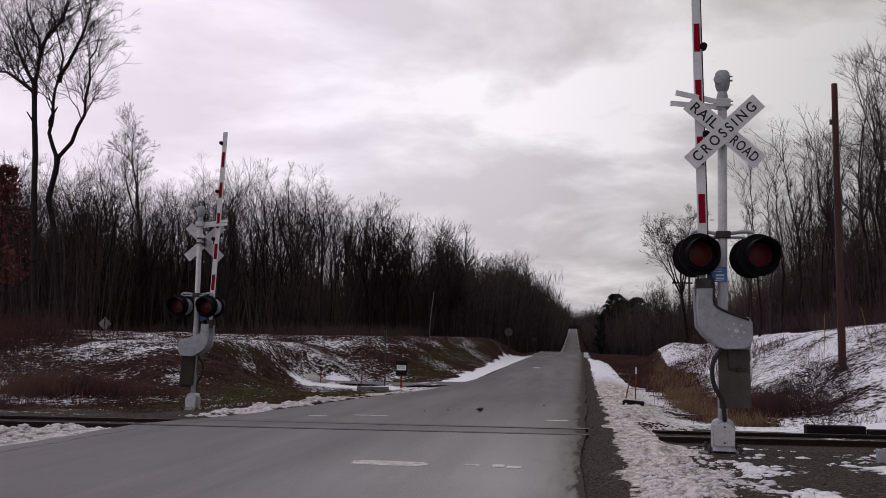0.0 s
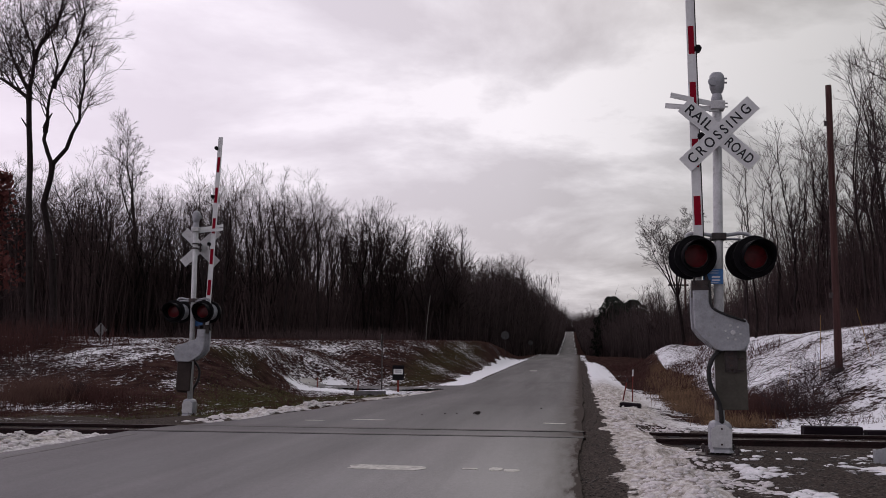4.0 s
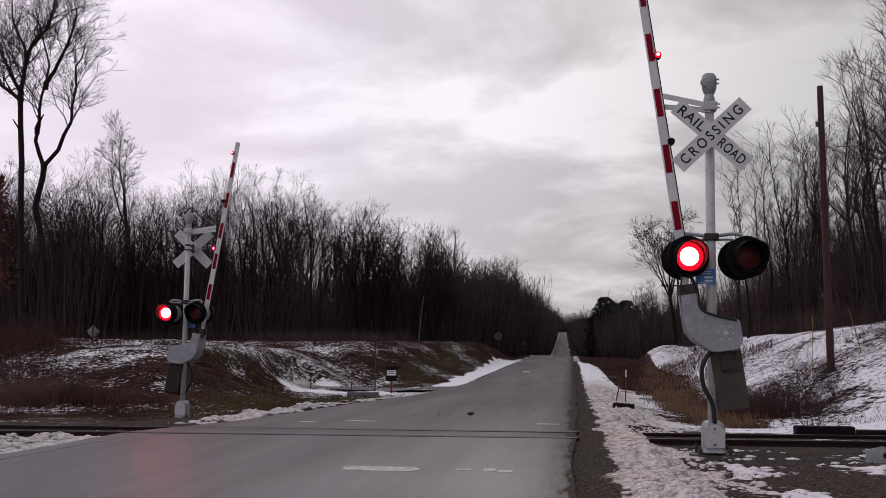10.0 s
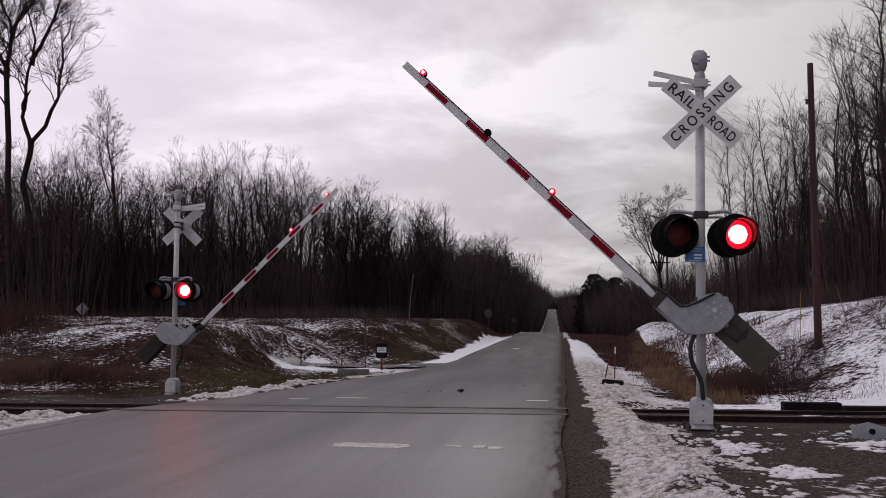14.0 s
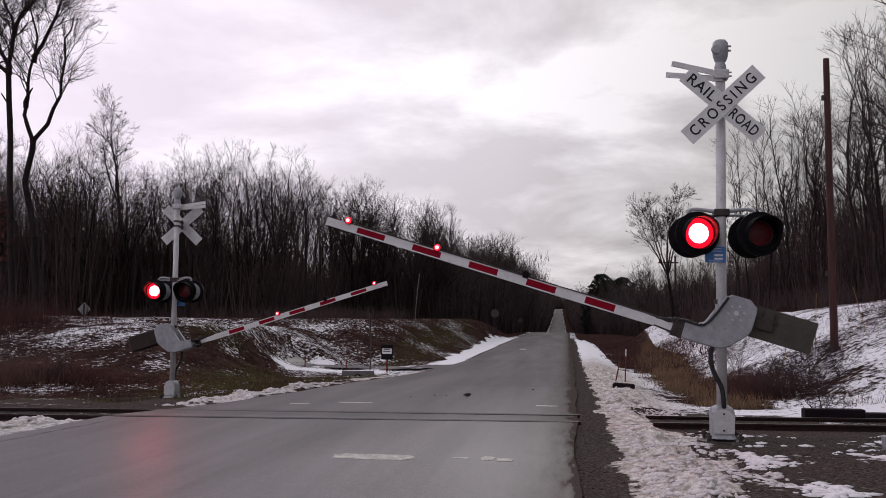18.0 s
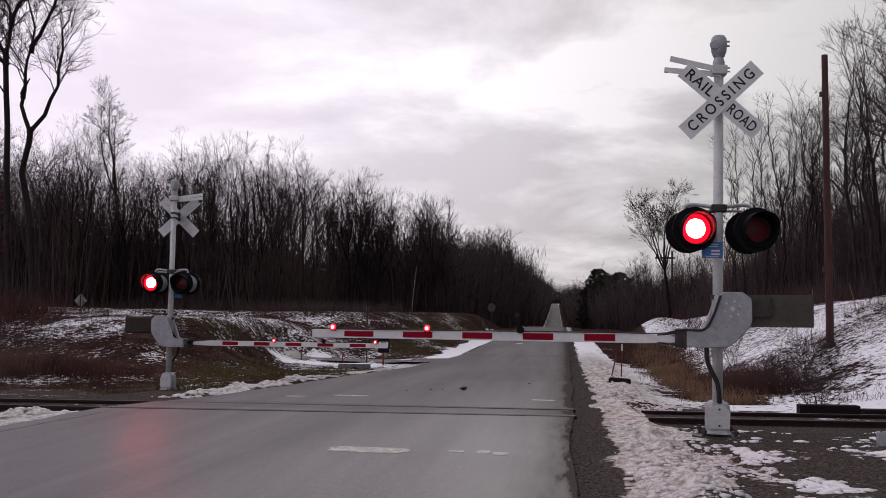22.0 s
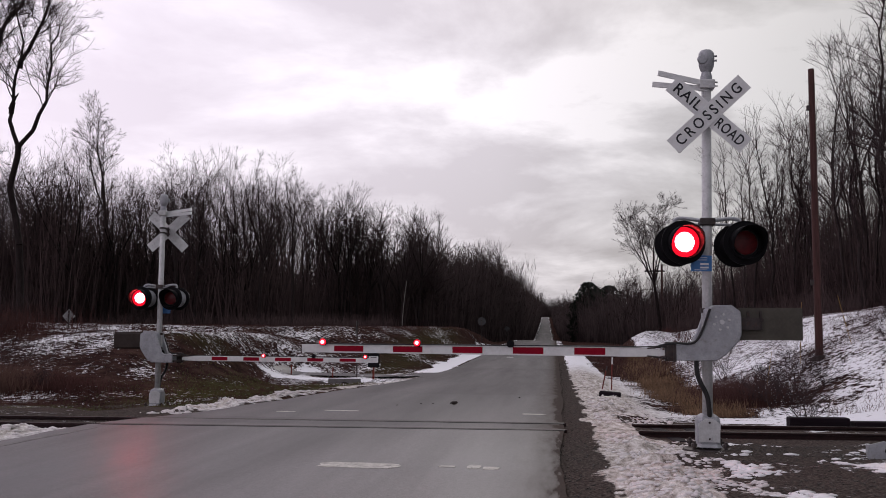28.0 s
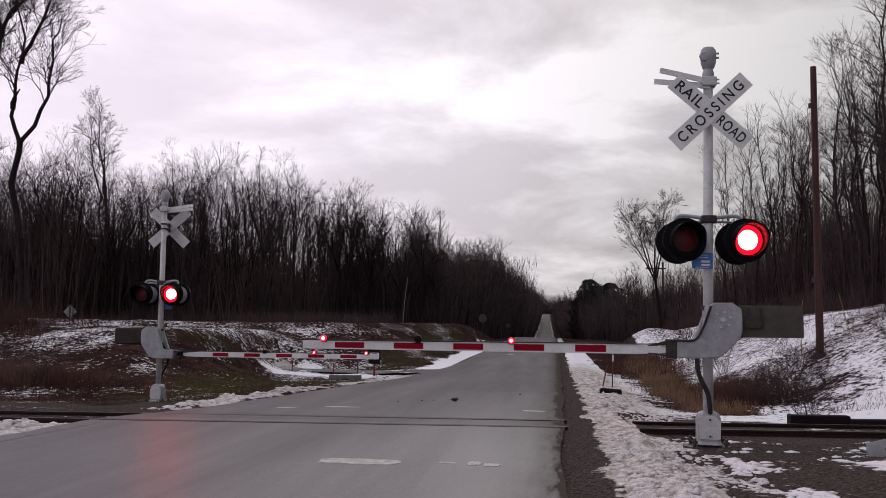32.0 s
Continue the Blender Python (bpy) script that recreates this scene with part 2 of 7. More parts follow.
def ground_mat():
    """Winter ground: brown litter, green turf, tan grass and gravel, under broken snow. The cover of each is laid on the sheet."""
    m, nt, b = nodes_of("winter_ground")

    def attr(name):
        a = nt.nodes.new("ShaderNodeAttribute")
        a.attribute_name = name
        return a.outputs["Fac"]

    def maths(op, a, c):
        x = nt.nodes.new("ShaderNodeMath")
        x.operation = op
        for k, v in enumerate((a, c)):
            if hasattr(v, "links"):
                nt.links.new(v, x.inputs[k])
            else:
                x.inputs[k].default_value = v
        return x.outputs[0]

    fine = noise_node(nt, 11.0, 7, 0.75)
    mid = noise_node(nt, 1.7, 6, 0.65)
    broad = noise_node(nt, 0.25, 4, 0.6)
    gr = noise_node(nt, 30.0, 3, 0.6)
    litter = ramp_node(nt, mid.outputs["Fac"], [(0.32, (0.016, 0.0095, 0.0090)), (0.5, (0.036, 0.0205, 0.0185)), (0.68, (0.074, 0.045, 0.037))]).outputs[0]
    litter = mix_node(nt, 0.85, litter, fine.outputs["Fac"], "OVERLAY")
    turf = ramp_node(nt, fine.outputs["Fac"], [(0.3, (0.022, 0.022, 0.009)), (0.7, (0.062, 0.060, 0.024))]).outputs[0]
    tan = ramp_node(nt, fine.outputs["Fac"], [(0.3, (0.045, 0.027, 0.018)), (0.7, (0.12, 0.078, 0.046))]).outputs[0]
    gravel = ramp_node(nt, gr.outputs["Fac"], [(0.3, (0.022, 0.018, 0.0165)), (0.5, (0.062, 0.052, 0.047)), (0.72, (0.130, 0.110, 0.100))]).outputs[0]

    def cover(a, width=0.12, noise_out=mid):
        k = maths("ADD", noise_out.outputs["Fac"], maths("SUBTRACT", a, 1.0))
        k = maths("ADD", k, 0.5)
        r = nt.nodes.new("ShaderNodeMapRange")
        r.inputs["From Min"].default_value = 0.5 - width
        r.inputs["From Max"].default_value = 0.5 + width
        nt.links.new(k, r.inputs["Value"])
        return r.outputs[0]

    c = mix_node(nt, cover(attr("turf"), 0.2, fine), litter, turf)
    c = mix_node(nt, cover(attr("tan"), 0.2, fine), c, tan)
    c = mix_node(nt, cover(attr("gravel"), 0.08, mid), c, gravel)
    # snow: broken by stems in fine streaks, by drift in broad ones
    streak = noise_node(nt, 7.0, 7, 0.70, (0.8, 0.9, 1.1))
    st2 = maths("ADD", maths("MULTIPLY", streak.outputs["Fac"], 0.72), maths("MULTIPLY", broad.outputs["Fac"], 0.28))
    k = maths("ADD", st2, maths("SUBTRACT", maths("MULTIPLY", attr("snow"), 0.62), 0.31))
    sm = nt.nodes.new("ShaderNodeMapRange")
    sm.inputs["From Min"].default_value = 0.49
    sm.inputs["From Max"].default_value = 0.535
    nt.links.new(k, sm.inputs["Value"])
    dirt = ramp_node(nt, noise_node(nt, 7.0, 7, 0.78, (1.0, 0.6, 1.0)).outputs["Fac"], [(0.36, (0.14, 0.12, 0.105)), (0.50, (0.44, 0.405, 0.375)), (0.66, (0.76, 0.735, 0.73))]).outputs[0]
    clean = (0.80, 0.80, 0.84)
    snow = mix_node(nt, attr("dirty"), clean, dirt)
    c = mix_node(nt, sm.outputs[0], c, snow)
    nt.links.new(c, b.inputs["Base Color"])
    b.inputs["Roughness"].default_value = 0.95
    b.inputs["Specular IOR Level"].default_value = 0.0
    hgt = maths("ADD", maths("MULTIPLY", fine.outputs["Fac"], 0.5), maths("MULTIPLY", sm.outputs[0], 0.45))
    bump_of(nt, b, hgt, 0.8, 0.05)
    return m


M_ASPHALT = asphalt()
M_GROUND = ground_mat()
M_PAINT_OLD = plain("worn_white_road_paint", (0.44, 0.42, 0.39), 0.7, wear=0.45, scale=9, dirt=(0.10, 0.095, 0.098))
M_ALU = plain("grey_painted_aluminium", (0.50, 0.50, 0.51), 0.5, 0.15, wear=0.15, scale=4, dirt=(0.30, 0.29, 0.29), bump=0.05)
M_CAST = plain("dull_cast_aluminium", (0.33, 0.335, 0.36), 0.55, 0.3, wear=0.2, scale=6, dirt=(0.22, 0.21, 0.21), bump=0.1)
M_DARKSTEEL = plain("dark_weathered_steel", (0.055, 0.045, 0.045), 0.6, 0.4, wear=0.4, scale=8, dirt=(0.10, 0.05, 0.035))
M_BLACK = plain("matt_black_paint", (0.006, 0.0055, 0.007), 0.7, wear=0.3, scale=5, bump=0.05, gloss=0.12)
M_RUBBER = plain("black_rubber_hose", (0.020, 0.019, 0.020), 0.6, wear=0.3, bump=0.2)
M_OLIVE = plain("drab_olive_painted_steel", (0.066, 0.060, 0.050), 0.65, 0.1, wear=0.25, scale=3, dirt=(0.06, 0.05, 0.045))
# far counterweight: a darker brown than the olive of the near one
M_BROWNSTEEL = plain("dull_dark_brown_steel", (0.036, 0.026, 0.023), 0.7, 0.1, wear=0.3, scale=3, dirt=(0.045, 0.035, 0.03))
M_WHITE = plain("white_sheeting", (0.66, 0.66, 0.67), 0.45, wear=0.1, scale=3, dirt=(0.58, 0.57, 0.57), bump=0.03)
M_RED = plain("red_reflective_sheeting", (0.235, 0.004, 0.018), 0.6, gloss=0.08, wear=0.15, scale=4, bump=0.03)
M_INK = plain("black_lettering", (0.02, 0.02, 0.025), 0.5, wear=0.2, bump=0.0)
M_LENS = plain("unlit_dark_red_lens", (0.085, 0.005, 0.008), 0.3, wear=0.3, scale=18, bump=0.3)
M_HOT = glow("lit_red_lamp_core", (1.0, 0.045, 0.055), 75.0)
M_HOTSMALL = glow("lit_red_small_core", (1.0, 0.07, 0.09), 14.0)
# glowing ring that stands in for the red halo round a lamp's core
M_HALO = glow("red_halo_ring_glow", (1.0, 0.006, 0.025), 1.05)
M_BLUE = plain("blue_notice_sheeting", (0.055, 0.165, 0.40), 0.4, wear=0.15, bump=0.0)
M_RAIL = plain("rusty_brown_rail_steel", (0.024, 0.011, 0.012), 0.6, 0.3, wear=0.4, scale=7, dirt=(0.035, 0.022, 0.02))
M_TIE = plain("creosoted_timber", (0.012, 0.008, 0.011), 0.8, gloss=0.08, wear=0.4, scale=3, stretch=(0.4, 4, 4), bump=0.4)
M_POLE = plain("red_brown_pole_timber", (0.052, 0.021, 0.019), 0.75, wear=0.5, scale=3, dirt=(0.070, 0.042, 0.037), stretch=(4, 4, 0.3), bump=0.4)
M_BARK = plain("grey_brown_bark", (0.032, 0.0235, 0.0235), 0.9, wear=0.4, scale=3, stretch=(3, 3, 0.6), bump=0.5, vary=0.35, gloss=0.08)
M_TWIG = plain("dark_twigs", (0.044, 0.031, 0.032), 0.9, wear=0.35, scale=2, bump=0.0, vary=0.3, gloss=0.05)
M_WOODS = plain("dark_bare_woods", (0.060, 0.041, 0.041), 0.95, wear=0.3, scale=0.25, bump=0.0, gloss=0.04, pieces=0.3)
# distance haze is put into this colour of the far trees and woods
M_HAZEDWOODS = plain("grey_brown_hazed_woods", (0.052, 0.038, 0.038), 0.95, wear=0.3, scale=0.2, bump=0.0, gloss=0.04, pieces=0.3)
M_NEEDLE = plain("dark_conifer_needles", (0.018, 0.024, 0.017), 0.9, wear=0.4, scale=2, bump=0.0)
M_RUSTLEAF = plain("withered_oak_leaves", (0.115, 0.034, 0.030), 0.8, wear=0.4, scale=2, bump=0.0)
M_TAN = plain("withered_tan_grass", (0.165, 0.102, 0.064), 0.9, wear=0.45, scale=1.5, bump=0.0, gloss=0.08)
M_WEED = plain("dry_tan_brown_weeds", (0.105, 0.060, 0.050), 0.9, wear=0.5, scale=1.5, bump=0.0, gloss=0.05)
M_BRUSH = plain("dry_brown_brush", (0.062, 0.029, 0.027), 0.9, wear=0.5, scale=1.2, bump=0.0, gloss=0.05)
M_GREEN = plain("winter_turf_blades", (0.072, 0.070, 0.025), 0.9, wear=0.4, scale=1.2, bump=0.0)
M_LINE_FADED = plain("faded_edge_line_paint", (0.145, 0.135, 0.135), 0.7, wear=0.4, scale=6, dirt=(0.085, 0.078, 0.082))
M_BIRCH = plain("pale_birch_bark", (0.20, 0.185, 0.175), 0.8, wear=0.4, scale=5, dirt=(0.06, 0.05, 0.045))
M_CONC = plain("grey_concrete", (0.105, 0.10, 0.10), 0.8, wear=0.25, scale=4, dirt=(0.15, 0.14, 0.135))
M_ORANGE = plain("faded_orange_marker", (0.13, 0.020, 0.014), 0.5, wear=0.2)
M_YELLOW = plain("yellow_fibreglass_rod", (0.24, 0.14, 0.035), 0.5, wear=0.2)
M_SIGNBACK = plain("bare_aluminium_sign_back", (0.065, 0.063, 0.065), 0.5, 0.3, wear=0.2)
M_SNOW = plain("ploughed_dirty_snow", (0.62, 0.585, 0.59), 0.85, wear=0.12, scale=3, dirt=(0.46, 0.41, 0.40), bump=0.8)
M_SNOW_OLD = plain("old_white_snow", (0.74, 0.73, 0.755), 0.85, wear=0.1, scale=4, dirt=(0.58, 0.55, 0.55), bump=0.6)
M_STONE = plain("grey_broken_stone", (0.072, 0.064, 0.060), 0.9, wear=0.4, scale=9, bump=0.4, vary=0.3)
M_CLOD = plain("dark_clod", (0.03, 0.024, 0.022), 0.9, wear=0.4)


# ---- mesh tools ----
def part(name, bm, material, parent=None, label="", smooth=False):
    me = bpy.data.meshes.new(name)
    bm.to_mesh(me)
    bm.free()
    return part_of(name, me, material, parent, label, smooth)


def part_of(name, me, material, parent=None, label="", smooth=False):
    for m in material if isinstance(material, (list, tuple)) else [material]:
        if len(me.materials) < 8:
            me.materials.append(m)
    if smooth:
        me.polygons.foreach_set("use_smooth", [True] * len(me.polygons))
    ob = new(name, me)
    if parent:
        ob.parent = parent
    if label:
        tagged(ob, label)
    return ob


def thing(name, m, label, category, group="", kind=""):
    ob = new(name)
    ob.empty_display_size = 0.2
    ob.matrix_world = m
    return tagged(ob, label, category, group, kind)


def box(bm, x0, x1, y0, y1, z0, z1, m=None, bevel=0.0, mat=0):
    c = Matrix.Translation(((x0 + x1) / 2, (y0 + y1) / 2, (z0 + z1) / 2)) @ Matrix.Diagonal((x1 - x0, y1 - y0, z1 - z0, 1))
    made = bmesh.ops.create_cube(bm, size=1, matrix=(m or Matrix()) @ c)["verts"]
    if bevel:
        edges = list({e for v in made for e in v.link_edges})
        bmesh.ops.bevel(bm, geom=edges, offset=bevel, segments=1, affect="EDGES")
    elif mat:
        for f in {f for v in made for f in v.link_faces}:
            f.material_index = mat
    return bm


def rod(bm, a, b, r0, r1=None, sides=12):
    a, b = Vector(a), Vector(b)
    r1 = r0 if r1 is None else r1
    q = (b - a).to_track_quat("Z", "Y").to_matrix().to_4x4()
    m = Matrix.Translation((a + b) / 2) @ q
    bmesh.ops.create_cone(bm, cap_ends=True, segments=sides, radius1=r0, radius2=r1, depth=(b - a).length, matrix=m)
    return bm


def hose(bm, pts, r, sides=8):
    """A tube along a smooth line through pts."""
    line = []
    n = len(pts)
    v = [Vector(p) for p in pts]
    for i in range(n - 1):
        p0, p1, p2, p3 = v[max(i - 1, 0)], v[i], v[i + 1], v[min(i + 2, n - 1)]
        for k in range(6):
            u = k / 6
            line.append(0.5 * (2 * p1 + (p2 - p0) * u + (2 * p0 - 5 * p1 + 4 * p2 - p3) * u * u + (3 * p1 - p0 - 3 * p2 + p3) * u ** 3))
    line.append(v[-1])
    rings = []
    for i, p in enumerate(line):
        d = (line[min(i + 1, len(line) - 1)] - line[max(i - 1, 0)]).normalized()
        s = d.orthogonal().normalized() if i == 0 else (side - d * side.dot(d)).normalized()
        side = s
        t = d.cross(s)
        rings.append([bm.verts.new(p + r * (math.cos(a) * s + math.sin(a) * t)) for a in [2 * math.pi * k / sides for k in range(sides)]])
    for a, b in zip(rings, rings[1:]):
        for k in range(sides):
            bm.faces.new((a[k], a[(k + 1) % sides], b[(k + 1) % sides], b[k]))
    bm.faces.new(rings[0][::-1])
    bm.faces.new(rings[-1])
    return bm


def slab(bm, outline, y0, y1):
    """A plate of the given x, z outline between two y."""
    lo = [bm.verts.new((x, y0, z)) for x, z in outline]
    hi = [bm.verts.new((x, y1, z)) for x, z in outline]
    bm.faces.new(lo)
    bm.faces.new(hi[::-1])
    n = len(outline)
    for k in range(n):
        bm.faces.new((lo[k], hi[k], hi[(k + 1) % n], lo[(k + 1) % n]))
    bmesh.ops.recalc_face_normals(bm, faces=bm.faces)
    return bm


def mesh_of(name, verts, faces):
    me = bpy.data.meshes.new(name)
    me.from_pydata(verts, [], faces)
    return me


def tri_mesh(name, verts, tris):
    """A mesh from arrays of corners and triangles."""
    verts, tris = np.asarray(verts, dtype=np.float32), np.asarray(tris, dtype=np.int32)
    me = bpy.data.meshes.new(name)
    me.vertices.add(len(verts))
    me.vertices.foreach_set("co", verts.ravel())
    me.loops.add(tris.size)
    me.loops.foreach_set("vertex_index", tris.ravel())
    me.polygons.add(len(tris))
    me.polygons.foreach_set("loop_start", np.arange(len(tris), dtype=np.int32) * 3)
    me.update(calc_edges=True)
    return me


def step(a, b, x):
    u = np.clip((np.asarray(x, dtype=float) - a) / (b - a), 0, 1)
    return u * u * (3 - 2 * u)


def hump(x, c, w):
    return np.exp(-((np.asarray(x, dtype=float) - c) / w) ** 2)


# ---- the lie of the land: x across the road, y along it ----
ROAD_Y = [-60, 0, 8, 15.6, 17.2, 20, 25, 33, 50, 78, 110, 151, 200, 260, 342, 450, 600, 812, 1000, 1600]
ROAD_Z = [-0.5, -0.03, 0.0, 0.0, -0.05, -0.075, -0.11, -0.24, -0.40, -0.24, -0.05, 0.12, -0.9, -2.2, -1.25, 1.6, 6.2, 13.7, 16.0, 30.0]


def road_z(y):
    return np.interp(y, ROAD_Y, ROAD_Z)


def left_edge(y):
    return np.interp(y, [-60, 5, 11, 15, 18, 22, 27, 33, 43, 75, 150, 220, 342, 812, 2000], [-6.9, -7.5, -7.65, -7.5, -6.9, -6.35, -5.9, -5.4, -5.2, -5.5, -5.8, -5.8, -6.8, -10.6, -22])


def right_edge(y):
    return np.interp(y, [-60, 8, 13, 19, 27, 46, 70, 220, 342, 812, 2000], [0.02, 0.05, 0.05, 0.12, 0.15, 0.2, 0.2, 0.2, -1.1, -5.4, -17])


def wob(x, y, f, seed=0.0):
    """A soft wave field, about -1 to 1."""
    return (np.sin(x * f + 1.7 * np.sin(y * f * 0.7 + seed) + seed * 2.1) + np.sin(y * f * 1.13 + 1.3 * np.sin(x * f * 0.9 - seed) + seed)) * 0.5


def grid_noise(x, y, seed):
    """Smooth noise, 0 to 1, one cell a metre."""
    x0, y0 = np.floor(x), np.floor(y)
    u, v = x - x0, y - y0
    u, v = u * u * (3 - 2 * u), v * v * (3 - 2 * v)

    def h(a, b):
        q = np.sin(a * 127.1 + b * 311.7 + seed * 74.7) * 43758.5453
        return q - np.floor(q)

    return (h(x0, y0) * (1 - u) + h(x0 + 1, y0) * u) * (1 - v) + (h(x0, y0 + 1) * (1 - u) + h(x0 + 1, y0 + 1) * u) * v


def lumps(x, y, size, seed=0, octaves=3):
    """Layered noise about -1 to 1, its largest lumps of that size in metres."""
    out, amp, tot = 0.0, 1.0, 0.0
    for k in range(octaves):
        out = out + amp * (grid_noise(x / size * 2 ** k, y / size * 2 ** k, seed + k) - 0.5)
        tot += amp
        amp *= 0.55
    return 2.0 * out / tot


def side_y(x):
    """Middle line of the side road."""
    return 40.3 - 0.30 * (x + 5.3)


def land_z(x, y):
    x, y = np.asarray(x, dtype=float), np.asarray(y, dtype=float)
    zr = road_z(y)
    near = step(140, 60, y)
    out_r = x - right_edge(y)
    out_l = left_edge(y) - x
    z = zr - 0.03
    # falls away from the road into shallow ditches
    z = z - 0.22 * step(0.6, 3.0, out_r) * step(15, 21, y) - 0.30 * step(0.8, 4.0, out_l) * step(17, 23, y)
    z = z + 0.09 * step(1.0, 2.0, out_r) * step(17, 14, y)
    # near mound beside the crossing, then the side road, then the long bank before the woods
    start = np.interp(x, [-30, -20, -13, -9], [30, 33, 42.5, 43.2])
    face = 2.05 * step(21.5, 37, y) * step(-9.5, -15.0, x)
    bank = 2.4 * step(0, 13, y - start) * step(0.4, np.interp(y, [44, 60, 80, 100], [8.0, 6.0, 3.4, 2.8]), out_l)
    z = z + np.maximum(face, bank) * step(130, 80, y) + 0.28 * hump(x, -10.0, 2.2) * hump(y, 27.5, 3.2) + 0.26 * hump(x, -11.2, 1.8) * hump(y, 32.6, 2.0)
    # level mouth of the side road, with its ditch on the near side
    sy = side_y(x)
    mouth = step(32.5, 35.5, y) * step(sy + 2.6, sy + 1.3, y) * step(-14.5, -11.5, x) * (out_l > 0) * step(0.2, 1.2, out_l)
    z = z * (1 - mouth) + (-0.46 - 0.10 * hump(y, 36.5, 2.0)) * mouth
    # right-hand bank
    foot = np.interp(y, [16, 20, 28, 40, 60], [6.6, 5.4, 4.4, 2.8, 3.2])
    z = z + (2.45 * step(0, 7.5, x - foot) + 0.15 * np.clip(x - foot - 5.5, 0, 8) + 0.03 * np.clip(x - foot - 13.5, 0, 30)) * step(16.5, 27, y) * step(110, 60, y)
    z = z + 1.25 * hump(x, 6.4, 2.1) * hump(y, 72, 5)
    # wooded rise far off on both sides
    z = z + 0.06 * np.clip(out_l - 14, 0, 200) * step(60, 120, y) + 0.075 * np.clip(out_r - 12, 0, 200) * step(60, 120, y)
    rough = 0.05 * step(0.5, 2.0, np.maximum(out_l, out_r))
    z = z + rough * 2.2 * lumps(x, y, 1.6, 3) * near
    # the windrow of ploughed snow beside the road
    z = z + 0.13 * hump(out_r, 1.1, 0.5) * (0.6 + 1.5 * lumps(x, y, 0.55, 9, 4)) * step(5, 7, y) * step(140, 70, y) * (1 - 0.8 * hump(y, 16.2, 1.2))
    z = z + np.interp(y, [22, 27, 30], [0.11, 0.05, 0.02]) * hump(out_l, 0.5, 0.38) * (0.7 + 1.7 * lumps(x, y, 0.6, 5, 4)) * step(17.5, 19, y) * step(36, 30, y)
    # level bed for the track
    ty = 16.2 + 0.07 * x
    bed = step(3.0, 1.6, np.abs(y - ty))
    side = np.maximum(step(0.0, 0.5, out_l), step(0.9, 1.5, out_r))
    z = z * (1 - bed * side) + (-0.080 + 0.0 * x) * bed * side
    z = z + 0.15 * hump(out_l, 0.75, 0.45) * (0.7 + 1.3 * lumps(x, y, 0.5, 6, 4)) * step(0.3, 0.75, ty - y - 0.72) * step(8, 10, y)
    # the land lies under the road
    under = step(-0.02, -0.25, np.maximum(out_l, out_r))
    return z - 0.10 * under


